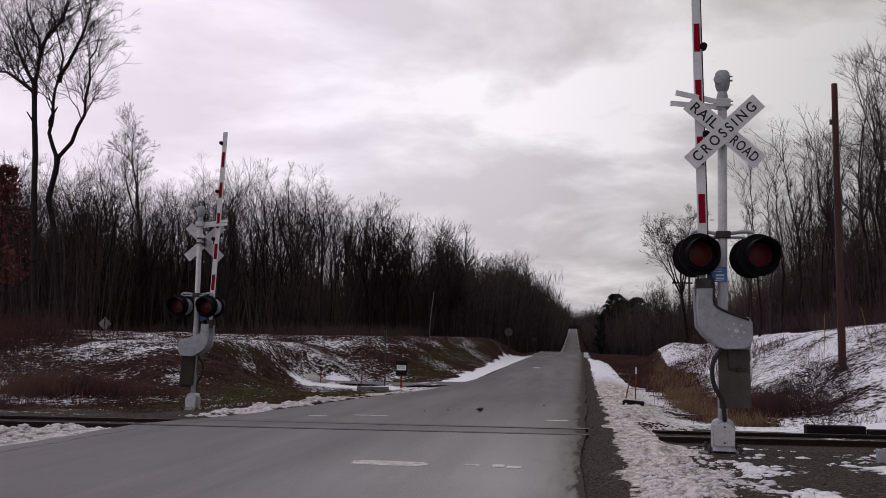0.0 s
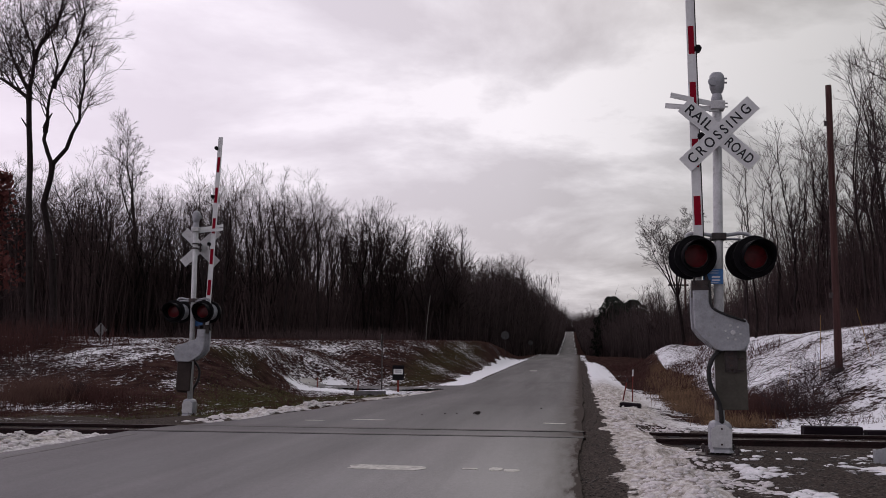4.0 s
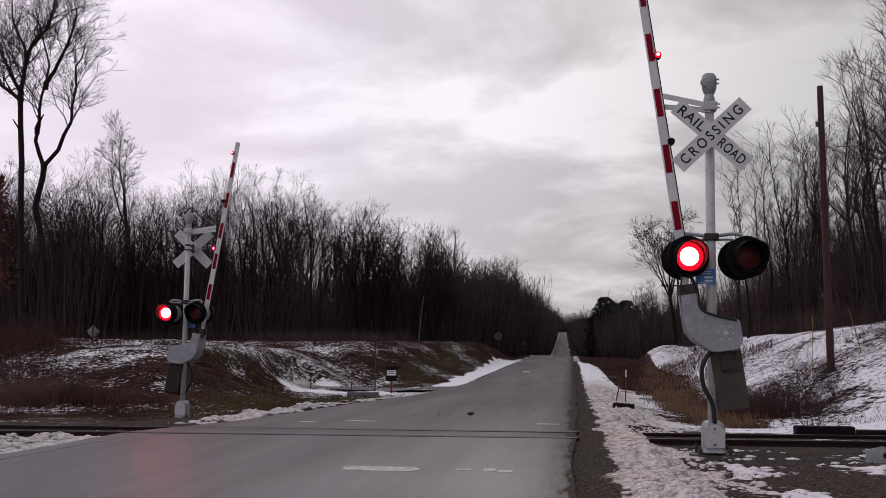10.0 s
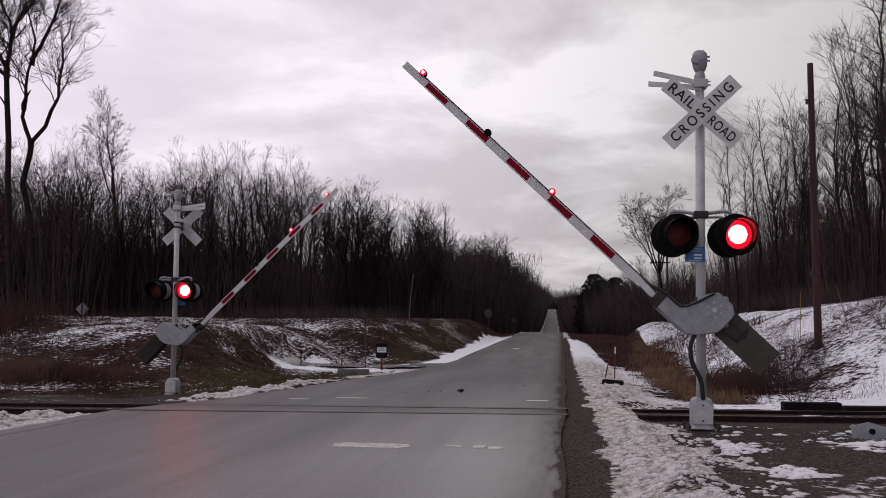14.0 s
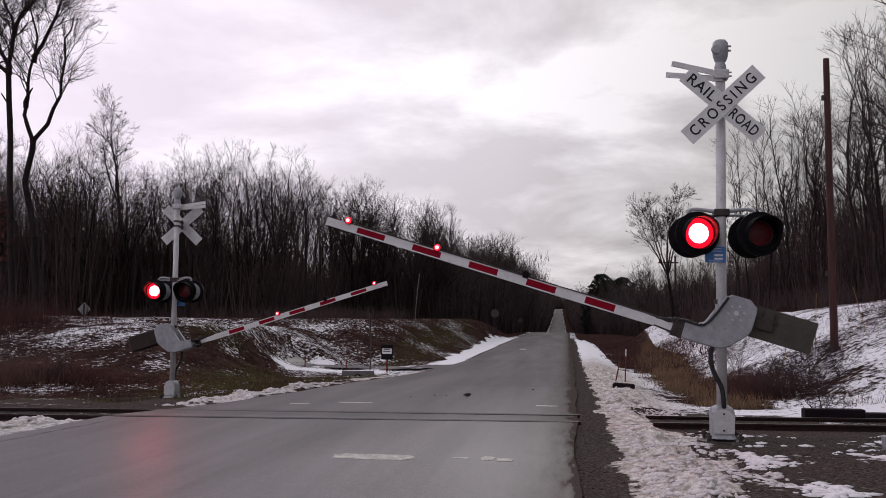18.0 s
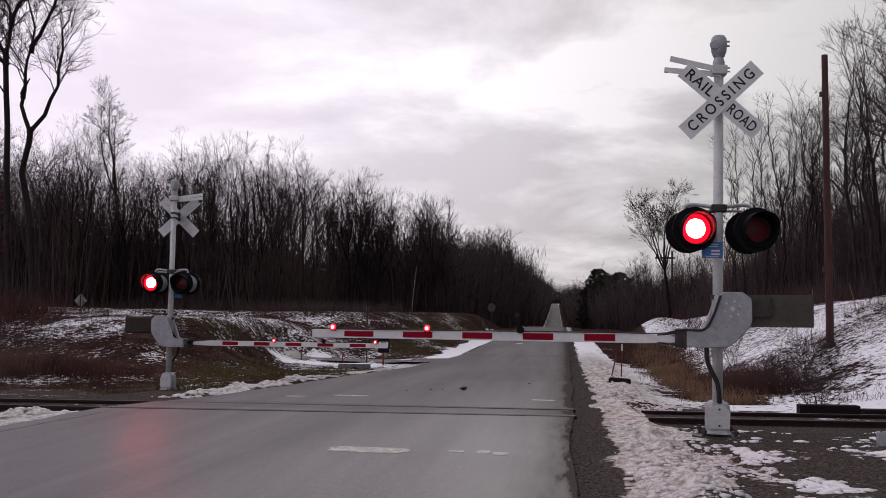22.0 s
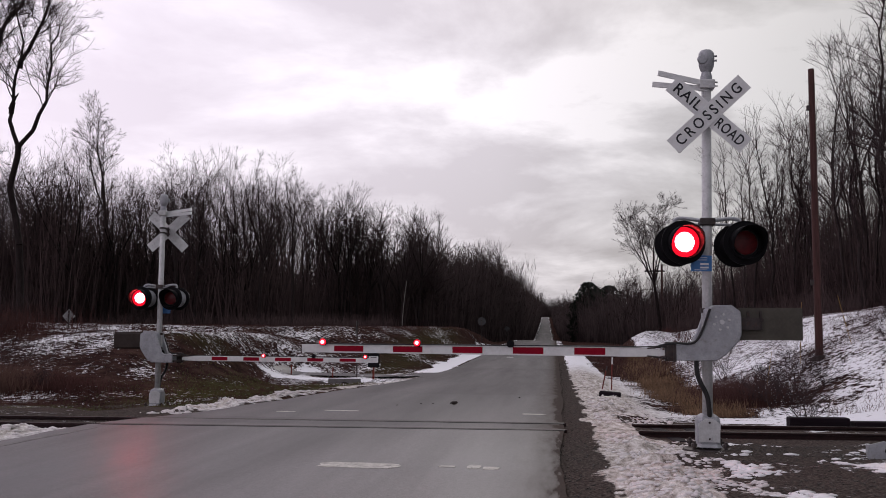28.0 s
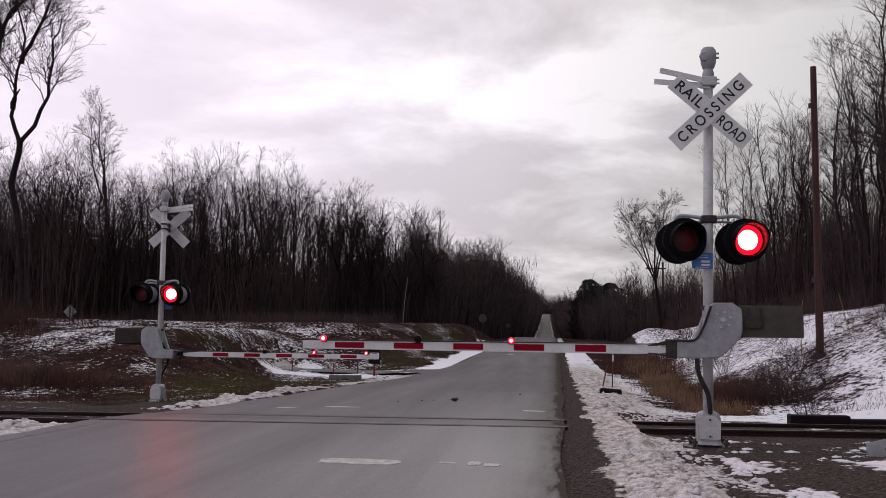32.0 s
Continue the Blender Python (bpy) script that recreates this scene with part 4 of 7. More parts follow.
def crossing_signal(m, label, arm_length, sign_y, drop, weight, lamp_aim=0.0):
    sig = thing("crossing_signal", m, label, "crossing signal", "crossing signals")
    # footing
    bm = bmesh.new()
    rod(bm, (0, 0, -0.10), (0, 0, 0.02), 0.34, 0.32, 20)
    part("foundation_ring", bm, M_DARKSTEEL, sig, "dark round foundation ring")
    bm = bmesh.new()
    sec = [(0.05, 0.175), (0.09, 0.150), (0.39, 0.150), (0.44, 0.130), (0.47, 0.085)]
    rings = []
    for z, r in sec:
        ring = []
        for k in range(16):
            a = 2 * math.pi * k / 16 + math.pi / 16
            e = (abs(math.cos(a)) ** 5 + abs(math.sin(a)) ** 5) ** (-1 / 5)
            ring.append(bm.verts.new((r * e * math.cos(a), r * e * math.sin(a), z)))
        rings.append(ring)
    for a, b in zip(rings, rings[1:]):
        for k in range(16):
            bm.faces.new((a[k], a[(k + 1) % 16], b[(k + 1) % 16], b[k]))
    bm.faces.new(rings[0][::-1])
    bm.faces.new(rings[-1])
    base = part("junction_base", bm, M_CAST, sig, "grey cast junction base")
    for s in (-1, 1):
        bm = bmesh.new()
        slab(bm, [(-0.13, 0.12), (0.13, 0.12), (0.14, 0.35), (0.09, 0.39), (0.05, 0.42), (-0.05, 0.42), (-0.09, 0.39), (-0.14, 0.35)], s * 0.153, s * 0.163)
        part("cover_plate", bm, M_ALU, base)
    for x, z in ((0, 0.37), (0, 0.16)):
        bm = bmesh.new()
        rod(bm, (x, -0.163, z), (x, -0.177, z), 0.014, 0.014, 8)
        part("bolt", bm, M_DARKSTEEL, base)
    for x in (-0.2, 0.2):
        for y in (-0.2, 0.2):
            bm = bmesh.new()
            rod(bm, (x, y, 0.0), (x, y, 0.13), 0.022, 0.022, 8)
            rod(bm, (x, y, 0.06), (x, y, 0.10), 0.042, 0.042, 6)
            part("anchor_bolt", bm, M_DARKSTEEL, base)
    bm = bmesh.new()
    rod(bm, (0, 0, 0.44), (0, 0, 4.86), 0.068, 0.064, 20)
    part("mast", bm, M_ALU, sig, "grey painted round mast", True)
    bm = bmesh.new()
    rod(bm, (0, 0, 4.80), (0, 0, 4.98), 0.078, 0.078, 18)
    rod(bm, (0, 0, 4.98), (0, 0, 5.04), 0.078, 0.06, 18)
    part("mast_cap", bm, M_CAST, sig)
    # bell
    bm = bmesh.new()
    prof = [(0.03, 5.02), (0.075, 5.05), (0.10, 5.12), (0.108, 5.22), (0.10, 5.30), (0.07, 5.34), (0.0, 5.355)]
    rings = [[bm.verts.new((r * math.cos(a), 0.8 * r * math.sin(a) - 0.01, z)) for a in [2 * math.pi * k / 18 for k in range(18)]] for r, z in prof[:-1]]
    for a, b in zip(rings, rings[1:]):
        for k in range(18):
            bm.faces.new((a[k], a[(k + 1) % 18], b[(k + 1) % 18], b[k]))
    top = bm.verts.new((0, -0.01, prof[-1][1]))
    for k in range(18):
        bm.faces.new((rings[-1][k], rings[-1][(k + 1) % 18], top))
    bm.faces.new(rings[0][::-1])
    bell = part("bell", bm, M_CAST, sig, "dull grey warning bell", True)
    bm = bmesh.new()
    rod(bm, (-0.06, -0.10, 5.2), (-0.06, -0.075, 5.2), 0.060, 0.070, 20)
    part("gong", bm, M_CAST, bell)
    for z in (5.19, 5.25):
        bm = bmesh.new()
        rod(bm, (0.09, -0.04, z), (0.135, -0.04, z), 0.014, 0.014, 8)
        part("terminal", bm, M_CAST, bell)
    # crossbuck
    for name, text, tilt, y in (("railroad", "RAIL ROAD", 41.5, sign_y), ("crossing", "CROSSING", -43.5, sign_y - 0.012)):
        bm = bmesh.new()
        box(bm, -0.64, 0.64, y - 0.004, y + 0.004, -0.122, 0.122, pose(0, 0, 4.42, 0, tilt, 0), bevel=0.002)
        for f in bm.faces:
            f.material_index = 0 if f.normal.y < -0.5 else 1
        board = part("crossbuck_board", bm, [M_WHITE, M_ALU], sig, "white crossbuck board lettered " + text.replace(" ", ""))
        text_parts = (("RAIL", -0.36), ("ROAD", 0.36)) if " " in text else ((text, 0.0),)
        for word, off in text_parts:
            me = letters(word, 0.20, 1.12 if " " in text else 1.45)
            w = max(v.co.x for v in me.vertices) - min(v.co.x for v in me.vertices)
            want = 0.43 if " " in text else 1.10
            me.transform(Matrix.Diagonal((want / w, 1, 1, 1)))
            me.transform(pose(0, y - 0.0065, 4.42, 0, tilt, 0) @ Matrix.Translation((off, 0, -0.005)))
            part_of("lettering", me, M_INK, board, "black lettering " + word)
    bm = bmesh.new()
    box(bm, -0.05, 0.05, sign_y + 0.005, -0.06, 4.34, 4.38)
    box(bm, -0.05, 0.05, sign_y + 0.005, -0.06, 4.46, 4.50)
    box(bm, -0.02, 0.02, sign_y + 0.005, sign_y + 0.02, 4.30, 4.54)
    for z in (4.36, 4.48):
        rod(bm, (0, 0, z - 0.02), (0, 0, z + 0.02), 0.082, 0.082, 16)
    part("crossbuck_clamp", bm, M_DARKSTEEL, sig)
    # fork that steadies the raised arm
    for y, a, b in ((-0.21, (-0.66, 4.98), (0.02, 4.86)), (-0.05, (-0.72, 4.87), (0.02, 4.80))):
        bm = bmesh.new()
        box(bm, 0, (Vector((b[0], 0, b[1])) - Vector((a[0], 0, a[1]))).length, -0.012, 0.012, -0.035, 0.035, look((a[0], y, a[1]), (b[0], -0.06, b[1])) @ pose(0, 0, 0, 0, 90, 0) @ pose(0, 0, 0, 90, 0, 0))
        part("arm_rest_prong", bm, M_WHITE, sig, "pale prong of the arm rest fork")
    bm = bmesh.new()
    box(bm, -0.10, 0.10, -0.11, 0.09, 4.80, 4.92, bevel=0.01)
    for z in (4.84, 4.89):
        rod(bm, (0.05, -0.05, z), (0.14, -0.05, z), 0.012, 0.012, 8)
    part("fork_clamp", bm, M_ALU, sig)
    # crossarm and lamps
    bm = bmesh.new()
    hose(bm, [(-0.43, 0.0, 2.97), (-0.41, 0, 3.03), (-0.30, 0, 3.05), (0, -0.06, 3.01), (0.30, 0, 3.05), (0.41, 0, 3.03), (0.44, 0, 2.97)], 0.026)
    hose(bm, [(-0.38, 0.1, 2.92), (-0.3, 0.12, 2.98), (0, 0.07, 2.97), (0.3, 0.12, 2.98), (0.38, 0.1, 2.92)], 0.018)
    part("lamp_crossarm", bm, M_CAST, sig, "grey tubular lamp crossarm", True)
    bm = bmesh.new()
    box(bm, -0.10, 0.10, -0.10, 0.10, 2.95, 3.05, bevel=0.012)
    part("crossarm_junction_box", bm, M_DARKSTEEL, sig, "brown junction box")
    lamps = []
    for x in (-0.37, 0.415):
        bm = bmesh.new()
        rod(bm, (x, 0, 2.99), (x, 0, 2.68), 0.03, 0.03, 10)
        box(bm, x - 0.05, x + 0.05, -0.06, 0.06, 2.66, 2.78)
        part("lamp_hanger", bm, M_CAST, sig)
        for face in (-1, 1):
            lamps.append(lamp_unit(sig, x, face, lamp_aim if face < 0 else 0.0, M_BLACK if lamp_aim else None))
    # notice
    bm = bmesh.new()
    box(bm, -0.225, 0.045, -0.112, -0.108, 2.335, 2.545, bevel=0.001)
    notice = part("notice_plate", bm, M_BLUE, sig, "small blue notice plate with unreadable white lines")
    for k, (z, w, h, mt) in enumerate(((2.515, 0.16, 0.008, M_WHITE), (2.485, 0.15, 0.008, M_WHITE), (2.43, 0.11, 0.026, M_WHITE), (2.385, 0.11, 0.022, M_WHITE), (2.355, 0.16, 0.006, M_WHITE))):
        bm = bmesh.new()
        cx = -0.095 if k not in (2, 3) else -0.05
        box(bm, cx - w / 2, cx + w / 2, -0.1145, -0.1122, z - h / 2, z + h / 2)
        part("text_bar", bm, mt, notice)
    # drive housing fixed to the mast
    bm = bmesh.new()
    box(bm, -0.06, 0.36, -0.15, 0.16, 1.42, 1.86, bevel=0.03)
    part("drive_housing", bm, M_CAST, sig, "grey gate drive housing")
    for z in (1.46, 1.82):
        bm = bmesh.new()
        rod(bm, (0, 0, z - 0.03), (0, 0, z + 0.03), 0.095, 0.095, 16)
        box(bm, 0.0, 0.14, -0.03, 0.03, z - 0.03, z + 0.03)
        part("drive_clamp", bm, M_DARKSTEEL, sig)
    bm = bmesh.new()
    hose(bm, [(0.02, -0.12, 1.44), (-0.08, -0.15, 1.36), (-0.16, -0.17, 1.18), (-0.14, -0.16, 0.95), (-0.03, -0.14, 0.72), (0.0, -0.13, 0.55), (0.01, -0.10, 0.43)], 0.032)
    part("cable_hose", bm, M_RUBBER, sig, "thick black cable hose")
    # the moving arm, about the hub
    bm = bmesh.new()
    shape = [(0.25, 0.06), (0.24, 0.14), (0.13, 0.22), (-0.11, 0.22), (-0.17, 0.16), (-0.20, 0.04), (-0.26, -0.12), (-0.33, drop + 0.13), (-0.42, drop + 0.10), (-0.60, drop + 0.10), (-0.60, drop - 0.105), (-0.30, drop - 0.11), (-0.06, drop - 0.10), (0.06, drop - 0.02), (0.22, -0.24), (0.25, -0.16)]
    slab(bm, shape, -0.05, 0.04)
    bmesh.ops.bevel(bm, geom=[e for e in bm.edges if abs(e.verts[0].co.y - e.verts[1].co.y) < 1e-4], offset=0.012, segments=1, affect="EDGES")
    arm = part("arm_support", bm, M_CAST, sig, "grey cast swinging arm support")
    arm.matrix_local = pose(*HUB)
    bm = bmesh.new()
    slab(bm, shape, 0.335, 0.40)
    bmesh.ops.bevel(bm, geom=[e for e in bm.edges if abs(e.verts[0].co.y - e.verts[1].co.y) < 1e-4], offset=0.012, segments=1, affect="EDGES")
    part("rear_arm_support", bm, M_CAST, arm, "grey cast rear plate of the arm support")
    bm = bmesh.new()
    box(bm, -0.70, -0.50, 0.058, 0.36, drop - 0.09, drop - 0.05)
    box(bm, -0.70, -0.50, 0.058, 0.36, drop + 0.05, drop + 0.09)
    part("arm_yoke", bm, M_DARKSTEEL, arm, "dark steel yoke between the two plates")
    for k in range(6):
        a = math.pi * k / 3 + 0.3
        bm = bmesh.new()
        rod(bm, (0.10 * math.cos(a), -0.05, 0.10 * math.sin(a)), (0.10 * math.cos(a), -0.075, 0.10 * math.sin(a)), 0.016, 0.016, 6)
        part("hub_bolt", bm, M_ALU, arm)
    bm = bmesh.new()
    rod(bm, (0, -0.05, 0), (0, -0.085, 0), 0.032, 0.032, 8)
    part("hub_nut", bm, M_ALU, arm)
    bm = bmesh.new()
    box(bm, 0.24, 1.05, 0.10, 0.13, -0.23, 0.19, bevel=0.004)
    box(bm, 0.24, 1.0, 0.13, 0.27, -0.21, 0.17, bevel=0.02)
    part("counterweight", bm, weight, arm, "drab olive steel counterweight" if weight is M_OLIVE else "dull brown steel counterweight")
    bm = bmesh.new()
    box(bm, -0.05, 0.50, 0.04, 0.10, -0.10, 0.06)
    for x in (0.36, 0.52):
        box(bm, x - 0.015, x + 0.015, 0.07, 0.10, -0.10, 0.15)
        rod(bm, (x, 0.06, 0.03), (x, 0.10, 0.03), 0.035, 0.035, 6)
    part("counterweight_bracket", bm, M_DARKSTEEL, arm)
    bm = bmesh.new()
    for z in (drop - 0.08, drop + 0.08):
        box(bm, -0.76, -0.58, -0.045, 0.062, z - 0.010, z + 0.010)
        rod(bm, (-0.68, -0.07, z), (-0.68, 0.085, z), 0.016, 0.016, 8)
    box(bm, -0.62, -0.58, -0.055, 0.062, drop - 0.125, drop + 0.125)
    rod(bm, (-0.68, 0.0, drop + 0.08), (-0.95, 0.03, drop + 0.045), 0.012, 0.012, 6)
    rod(bm, (-0.68, 0.0, drop - 0.08), (-0.95, 0.03, drop - 0.05), 0.012, 0.012, 6)
    box(bm, -0.72, -0.60, -0.03, 0.07, drop - 0.115, drop + 0.135)
    part("arm_bracket", bm, M_DARKSTEEL, arm, "dark steel arm bracket")
    bm = bmesh.new()
    slab(bm, [(-0.66, drop - 0.035), (-0.66, drop + 0.02), (-0.80, drop + 0.035), (-1.15, drop + 0.066), (-arm_length, drop + 0.055), (-arm_length, drop - 0.055), (-1.15, drop - 0.064), (-0.80, drop - 0.055)], 0.022, 0.058)
    part("boom", bm, M_WHITE, arm, "long white arm boom")
    for a, b in stripes(arm_length):
        hgt = lambda d: 0.066 - 0.011 * (d - 1.15) / (arm_length - 1.15)
        low = lambda d: 0.064 - 0.009 * (d - 1.15) / (arm_length - 1.15)
        bm = bmesh.new()
        for y0, y1 in ((0.0195, 0.0225), (0.0575, 0.0605)):
            slab(bm, [(-a, drop - low(a) + 0.018), (-a, drop + hgt(a) - 0.018), (-b, drop + hgt(b) - 0.018), (-b, drop - low(b) + 0.018)], y0, y1)
        part("red_stripe", bm, M_RED, arm, "dark red reflective stripe")
    glows = []
    for d in (arm_length - 0.30, arm_length - 1.60, arm_length - 2.86):
        body_x = -d
        bm = bmesh.new()
        rod(bm, (body_x, -0.01, drop + 0.088), (body_x, 0.09, drop + 0.088), 0.050, 0.050, 18)
        box(bm, body_x - 0.04, body_x + 0.04, 0.02, 0.06, drop + 0.04, drop + 0.08)
        light = part("arm_light", bm, M_BLACK, arm, "small black lamp on the arm")
        bm = bmesh.new()
        rows = [[bm.verts.new((r * math.cos(t), y, r * math.sin(t))) for t in [2 * math.pi * k / 18 for k in range(18)]] for r, y in ((0.046, 0.02), (0.043, -0.002), (0.026, -0.012))]
        rows2 = [[bm.verts.new((v.co.x, 0.04 - v.co.y, v.co.z)) for v in row] for row in rows]
        for rr in (rows, rows2):
            for k in range(18):
                j = (k + 1) % 18
                bm.faces.new((rr[0][k], rr[0][j], rr[1][j], rr[1][k])).material_index = 1
                bm.faces.new((rr[1][k], rr[1][j], rr[2][j], rr[2][k])).material_index = 1
            bm.faces.new(rr[2])
        bmesh.ops.recalc_face_normals(bm, faces=bm.faces)
        core = part("arm_light_glow", bm, [M_HOTSMALL, M_HALO], arm, "red light of the arm lamp")
        glows.append((core, body_x, drop + 0.088))
    bm = bmesh.new()
    hose(bm, [(-0.62, 0.0, drop + 0.12), (-0.9, 0.012, drop + 0.07), (-1.6, 0.012, drop + 0.07), (-2.7, 0.012, drop + 0.068), (-3.95, 0.012, drop + 0.065), (-arm_length + 0.3, 0.012, drop + 0.062)], 0.008, 5)
    hose(bm, [(-0.15, -0.07, 0.17), (-0.19, -0.08, 0.06), (-0.25, -0.075, -0.10), (-0.36, -0.07, drop + 0.13), (-0.60, -0.05, drop + 0.12), (-0.8, 0.0, drop + 0.08)], 0.018, 5)
    part("arm_cable", bm, M_RUBBER, arm, "thin black arm cable")
    return sig, arm, lamps, glows


NEAR = crossing_signal(pose(1.945, 13.10, 0.04, 0, 0.65, 0), "grey railroad crossing signal with striped gate arm on gravel", 5.60, -0.185, -0.398, M_OLIVE, 9.0)
FAR = crossing_signal(pose(-9.87, 22.90, -0.40, 0, 0, 180), "grey railroad crossing signal seen from behind beside the bank", 5.69, -0.34, -0.45, M_BROWNSTEEL)


# ---- bare winter woods ----
class Limbs:
    """Tapered limbs, gathered as segments and turned into one mesh."""

    def __init__(self):
        self.segs = []

    def add(self, a, b, r0, r1, sides):
        """sides 2 stands for a pointed twig."""
        self.segs.append((tuple(a), tuple(b), r0, r1, sides))

    def mesh(self, name):
        verts, tris, base = [], [], 0
        for key in sorted({s[4] for s in self.segs}):
            part_segs = [s for s in self.segs if s[4] == key]
            sides = max(3, key)
            a = np.array([s[0] for s in part_segs])
            b = np.array([s[1] for s in part_segs])
            r0 = np.array([s[2] for s in part_segs])[:, None, None]
            r1 = np.array([s[3] for s in part_segs])[:, None, None]
            d = b - a
            d /= np.linalg.norm(d, axis=1)[:, None] + 1e-9
            ref = np.where(np.abs(d[:, 2:3]) > 0.9, np.array([[1.0, 0, 0]]), np.array([[0, 0, 1.0]]))
            u = np.cross(d, ref)
            u /= np.linalg.norm(u, axis=1)[:, None] + 1e-9
            w = np.cross(d, u)
            ang = np.arange(sides) * 2 * np.pi / sides
            ring = u[:, None, :] * np.cos(ang)[None, :, None] + w[:, None, :] * np.sin(ang)[None, :, None]
            n = len(part_segs)
            if key == 2:
                v = np.concatenate([a[:, None, :] + ring * r0, b[:, None, :]], 1).reshape(-1, 3)
                i0 = (np.arange(n) * 4)[:, None] + base
                k = np.arange(3)[None, :]
                j = (np.arange(3) + 1)[None, :] % 3
                verts.append(v)
                tris.append(np.stack([i0 + k, i0 + j, i0 + 3 + 0 * k], -1).reshape(-1, 3))
                base += len(v)
                continue
            v = np.concatenate([a[:, None, :] + ring * r0, b[:, None, :] + ring * r1], 1).reshape(-1, 3)
            i0 = (np.arange(n) * 2 * sides)[:, None] + base
            k = np.arange(sides)[None, :]
            j = (np.arange(sides) + 1)[None, :] % sides
            q = [np.stack([i0 + k, i0 + j, i0 + sides + j], -1).reshape(-1, 3), np.stack([i0 + k, i0 + sides + j, i0 + sides + k], -1).reshape(-1, 3)]
            verts.append(v)
            tris += q
            base += len(v)
        return tri_mesh(name, np.concatenate(verts), np.concatenate(tris))


TWIG = [0.0105]


def grow(limbs, rnd, p, d, length, r, level, top, lift=0.25, steps=4, wander=0.22, sides=5):
    """One limb: wanders, tapers, and sends out side limbs."""
    d = Vector(d).normalized()
    if level >= 3:
        for k in range(1):
            e = Vector(p) + (d + Vector((rnd.gauss(0, 0.2), rnd.gauss(0, 0.2), rnd.gauss(0, 0.12) + 0.1))).normalized() * length
            limbs.add(p, e, max(TWIG[0], r), 0, 2)
        if level >= top:
            return
        for k in range(3):
            u = 0.2 + 0.75 * (k + rnd.random()) / 3
            s = Vector((rnd.gauss(0, 1), rnd.gauss(0, 1), rnd.gauss(0, 0.6)))
            grow(limbs, rnd, Vector(p).lerp(e, u), d + s * 0.5 + Vector((0, 0, lift)), length * rnd.uniform(0.35, 0.65), r * 0.6, level + 1, top, lift)
        return
    pts = [Vector(p)]
    for k in range(steps):
        d = (d + Vector((rnd.gauss(0, wander), rnd.gauss(0, wander), rnd.gauss(0, wander) * 0.6 + lift * 0.3))).normalized()
        pts.append(pts[-1] + d * (length / steps))
    rr = [r * (1 - 0.80 * k / steps) for k in range(steps + 1)]
    for k in range(steps):
        limbs.add(pts[k], pts[k + 1], rr[k], rr[k + 1], sides)
    count = [0, 6, 6][level]
    for k in range(count):
        u = 0.22 + 0.78 * (k + rnd.random()) / count
        f = min(steps - 1, int(u * steps))
        q = pts[f].lerp(pts[f + 1], u * steps - f)
        dd = (pts[f + 1] - pts[f]).normalized()
        s = Vector((rnd.gauss(0, 1), rnd.gauss(0, 1), rnd.gauss(0, 0.5)))
        s = (s - dd * s.dot(dd)).normalized()
        nd = dd * 0.75 + s * rnd.uniform(0.55, 0.95) + Vector((0, 0, lift))
        grow(limbs, rnd, q, nd, length * rnd.uniform(0.40, 0.66) * (1.1 - 0.4 * u), max(TWIG[0] * 1.3, rr[f] * 0.5), level + 1, top, lift, 3 if level < 2 else 2, wander, 3)


def fork(limbs, rnd, p, d, length, r, depth, lift=0.1, spread=0.5):
    """A limb that bends, forks at its end and sends a twig from its side."""
    p, d = Vector(p), Vector(d).normalized()
    if depth <= 0:
        limbs.add(p, p + (d + Vector((0, 0, 0.15))).normalized() * length, max(TWIG[0], r), 0, 2)
        return
    e, dd = p, d
    bends = 2 if depth > 1 else 1
    for k in range(bends):
        dd = (dd + Vector((rnd.gauss(0, 0.20), rnd.gauss(0, 0.20), rnd.gauss(0, 0.13) + lift))).normalized()
        q = e + dd * (length / bends)
        limbs.add(e, q, max(TWIG[0], r * (1 - 0.14 * k)), max(TWIG[0], r * (0.86 - 0.14 * k)), 4 if r > 0.03 else 3)
        if k == 0 or rnd.random() < 0.4:
            s = Vector((rnd.gauss(0, 1), rnd.gauss(0, 1), rnd.gauss(0.1, 0.6)))
            s = (s - dd * s.dot(dd)).normalized()
            fork(limbs, rnd, e.lerp(q, rnd.uniform(0.4, 1.0)), dd * 0.7 + s * 0.75, length * rnd.uniform(0.5, 0.85), r * 0.42, max(0, depth - 2), lift, spread)
        e = q
    s = Vector((rnd.gauss(0, 1), rnd.gauss(0, 1), rnd.gauss(0, 0.6)))
    s = (s - dd * s.dot(dd)).normalized()
    n = 3 if rnd.random() < (0.65 if depth <= 2 else 0.15) else 2
    for k in range(n):
        side = s if k == 0 else (-s if k == 1 else dd.cross(s))
        fork(limbs, rnd, e, dd + side * spread * rnd.uniform(0.45, 1.25), length * rnd.uniform(0.62, 0.92), r * (0.72 if k == 0 else 0.58), depth - 1, lift, spread)


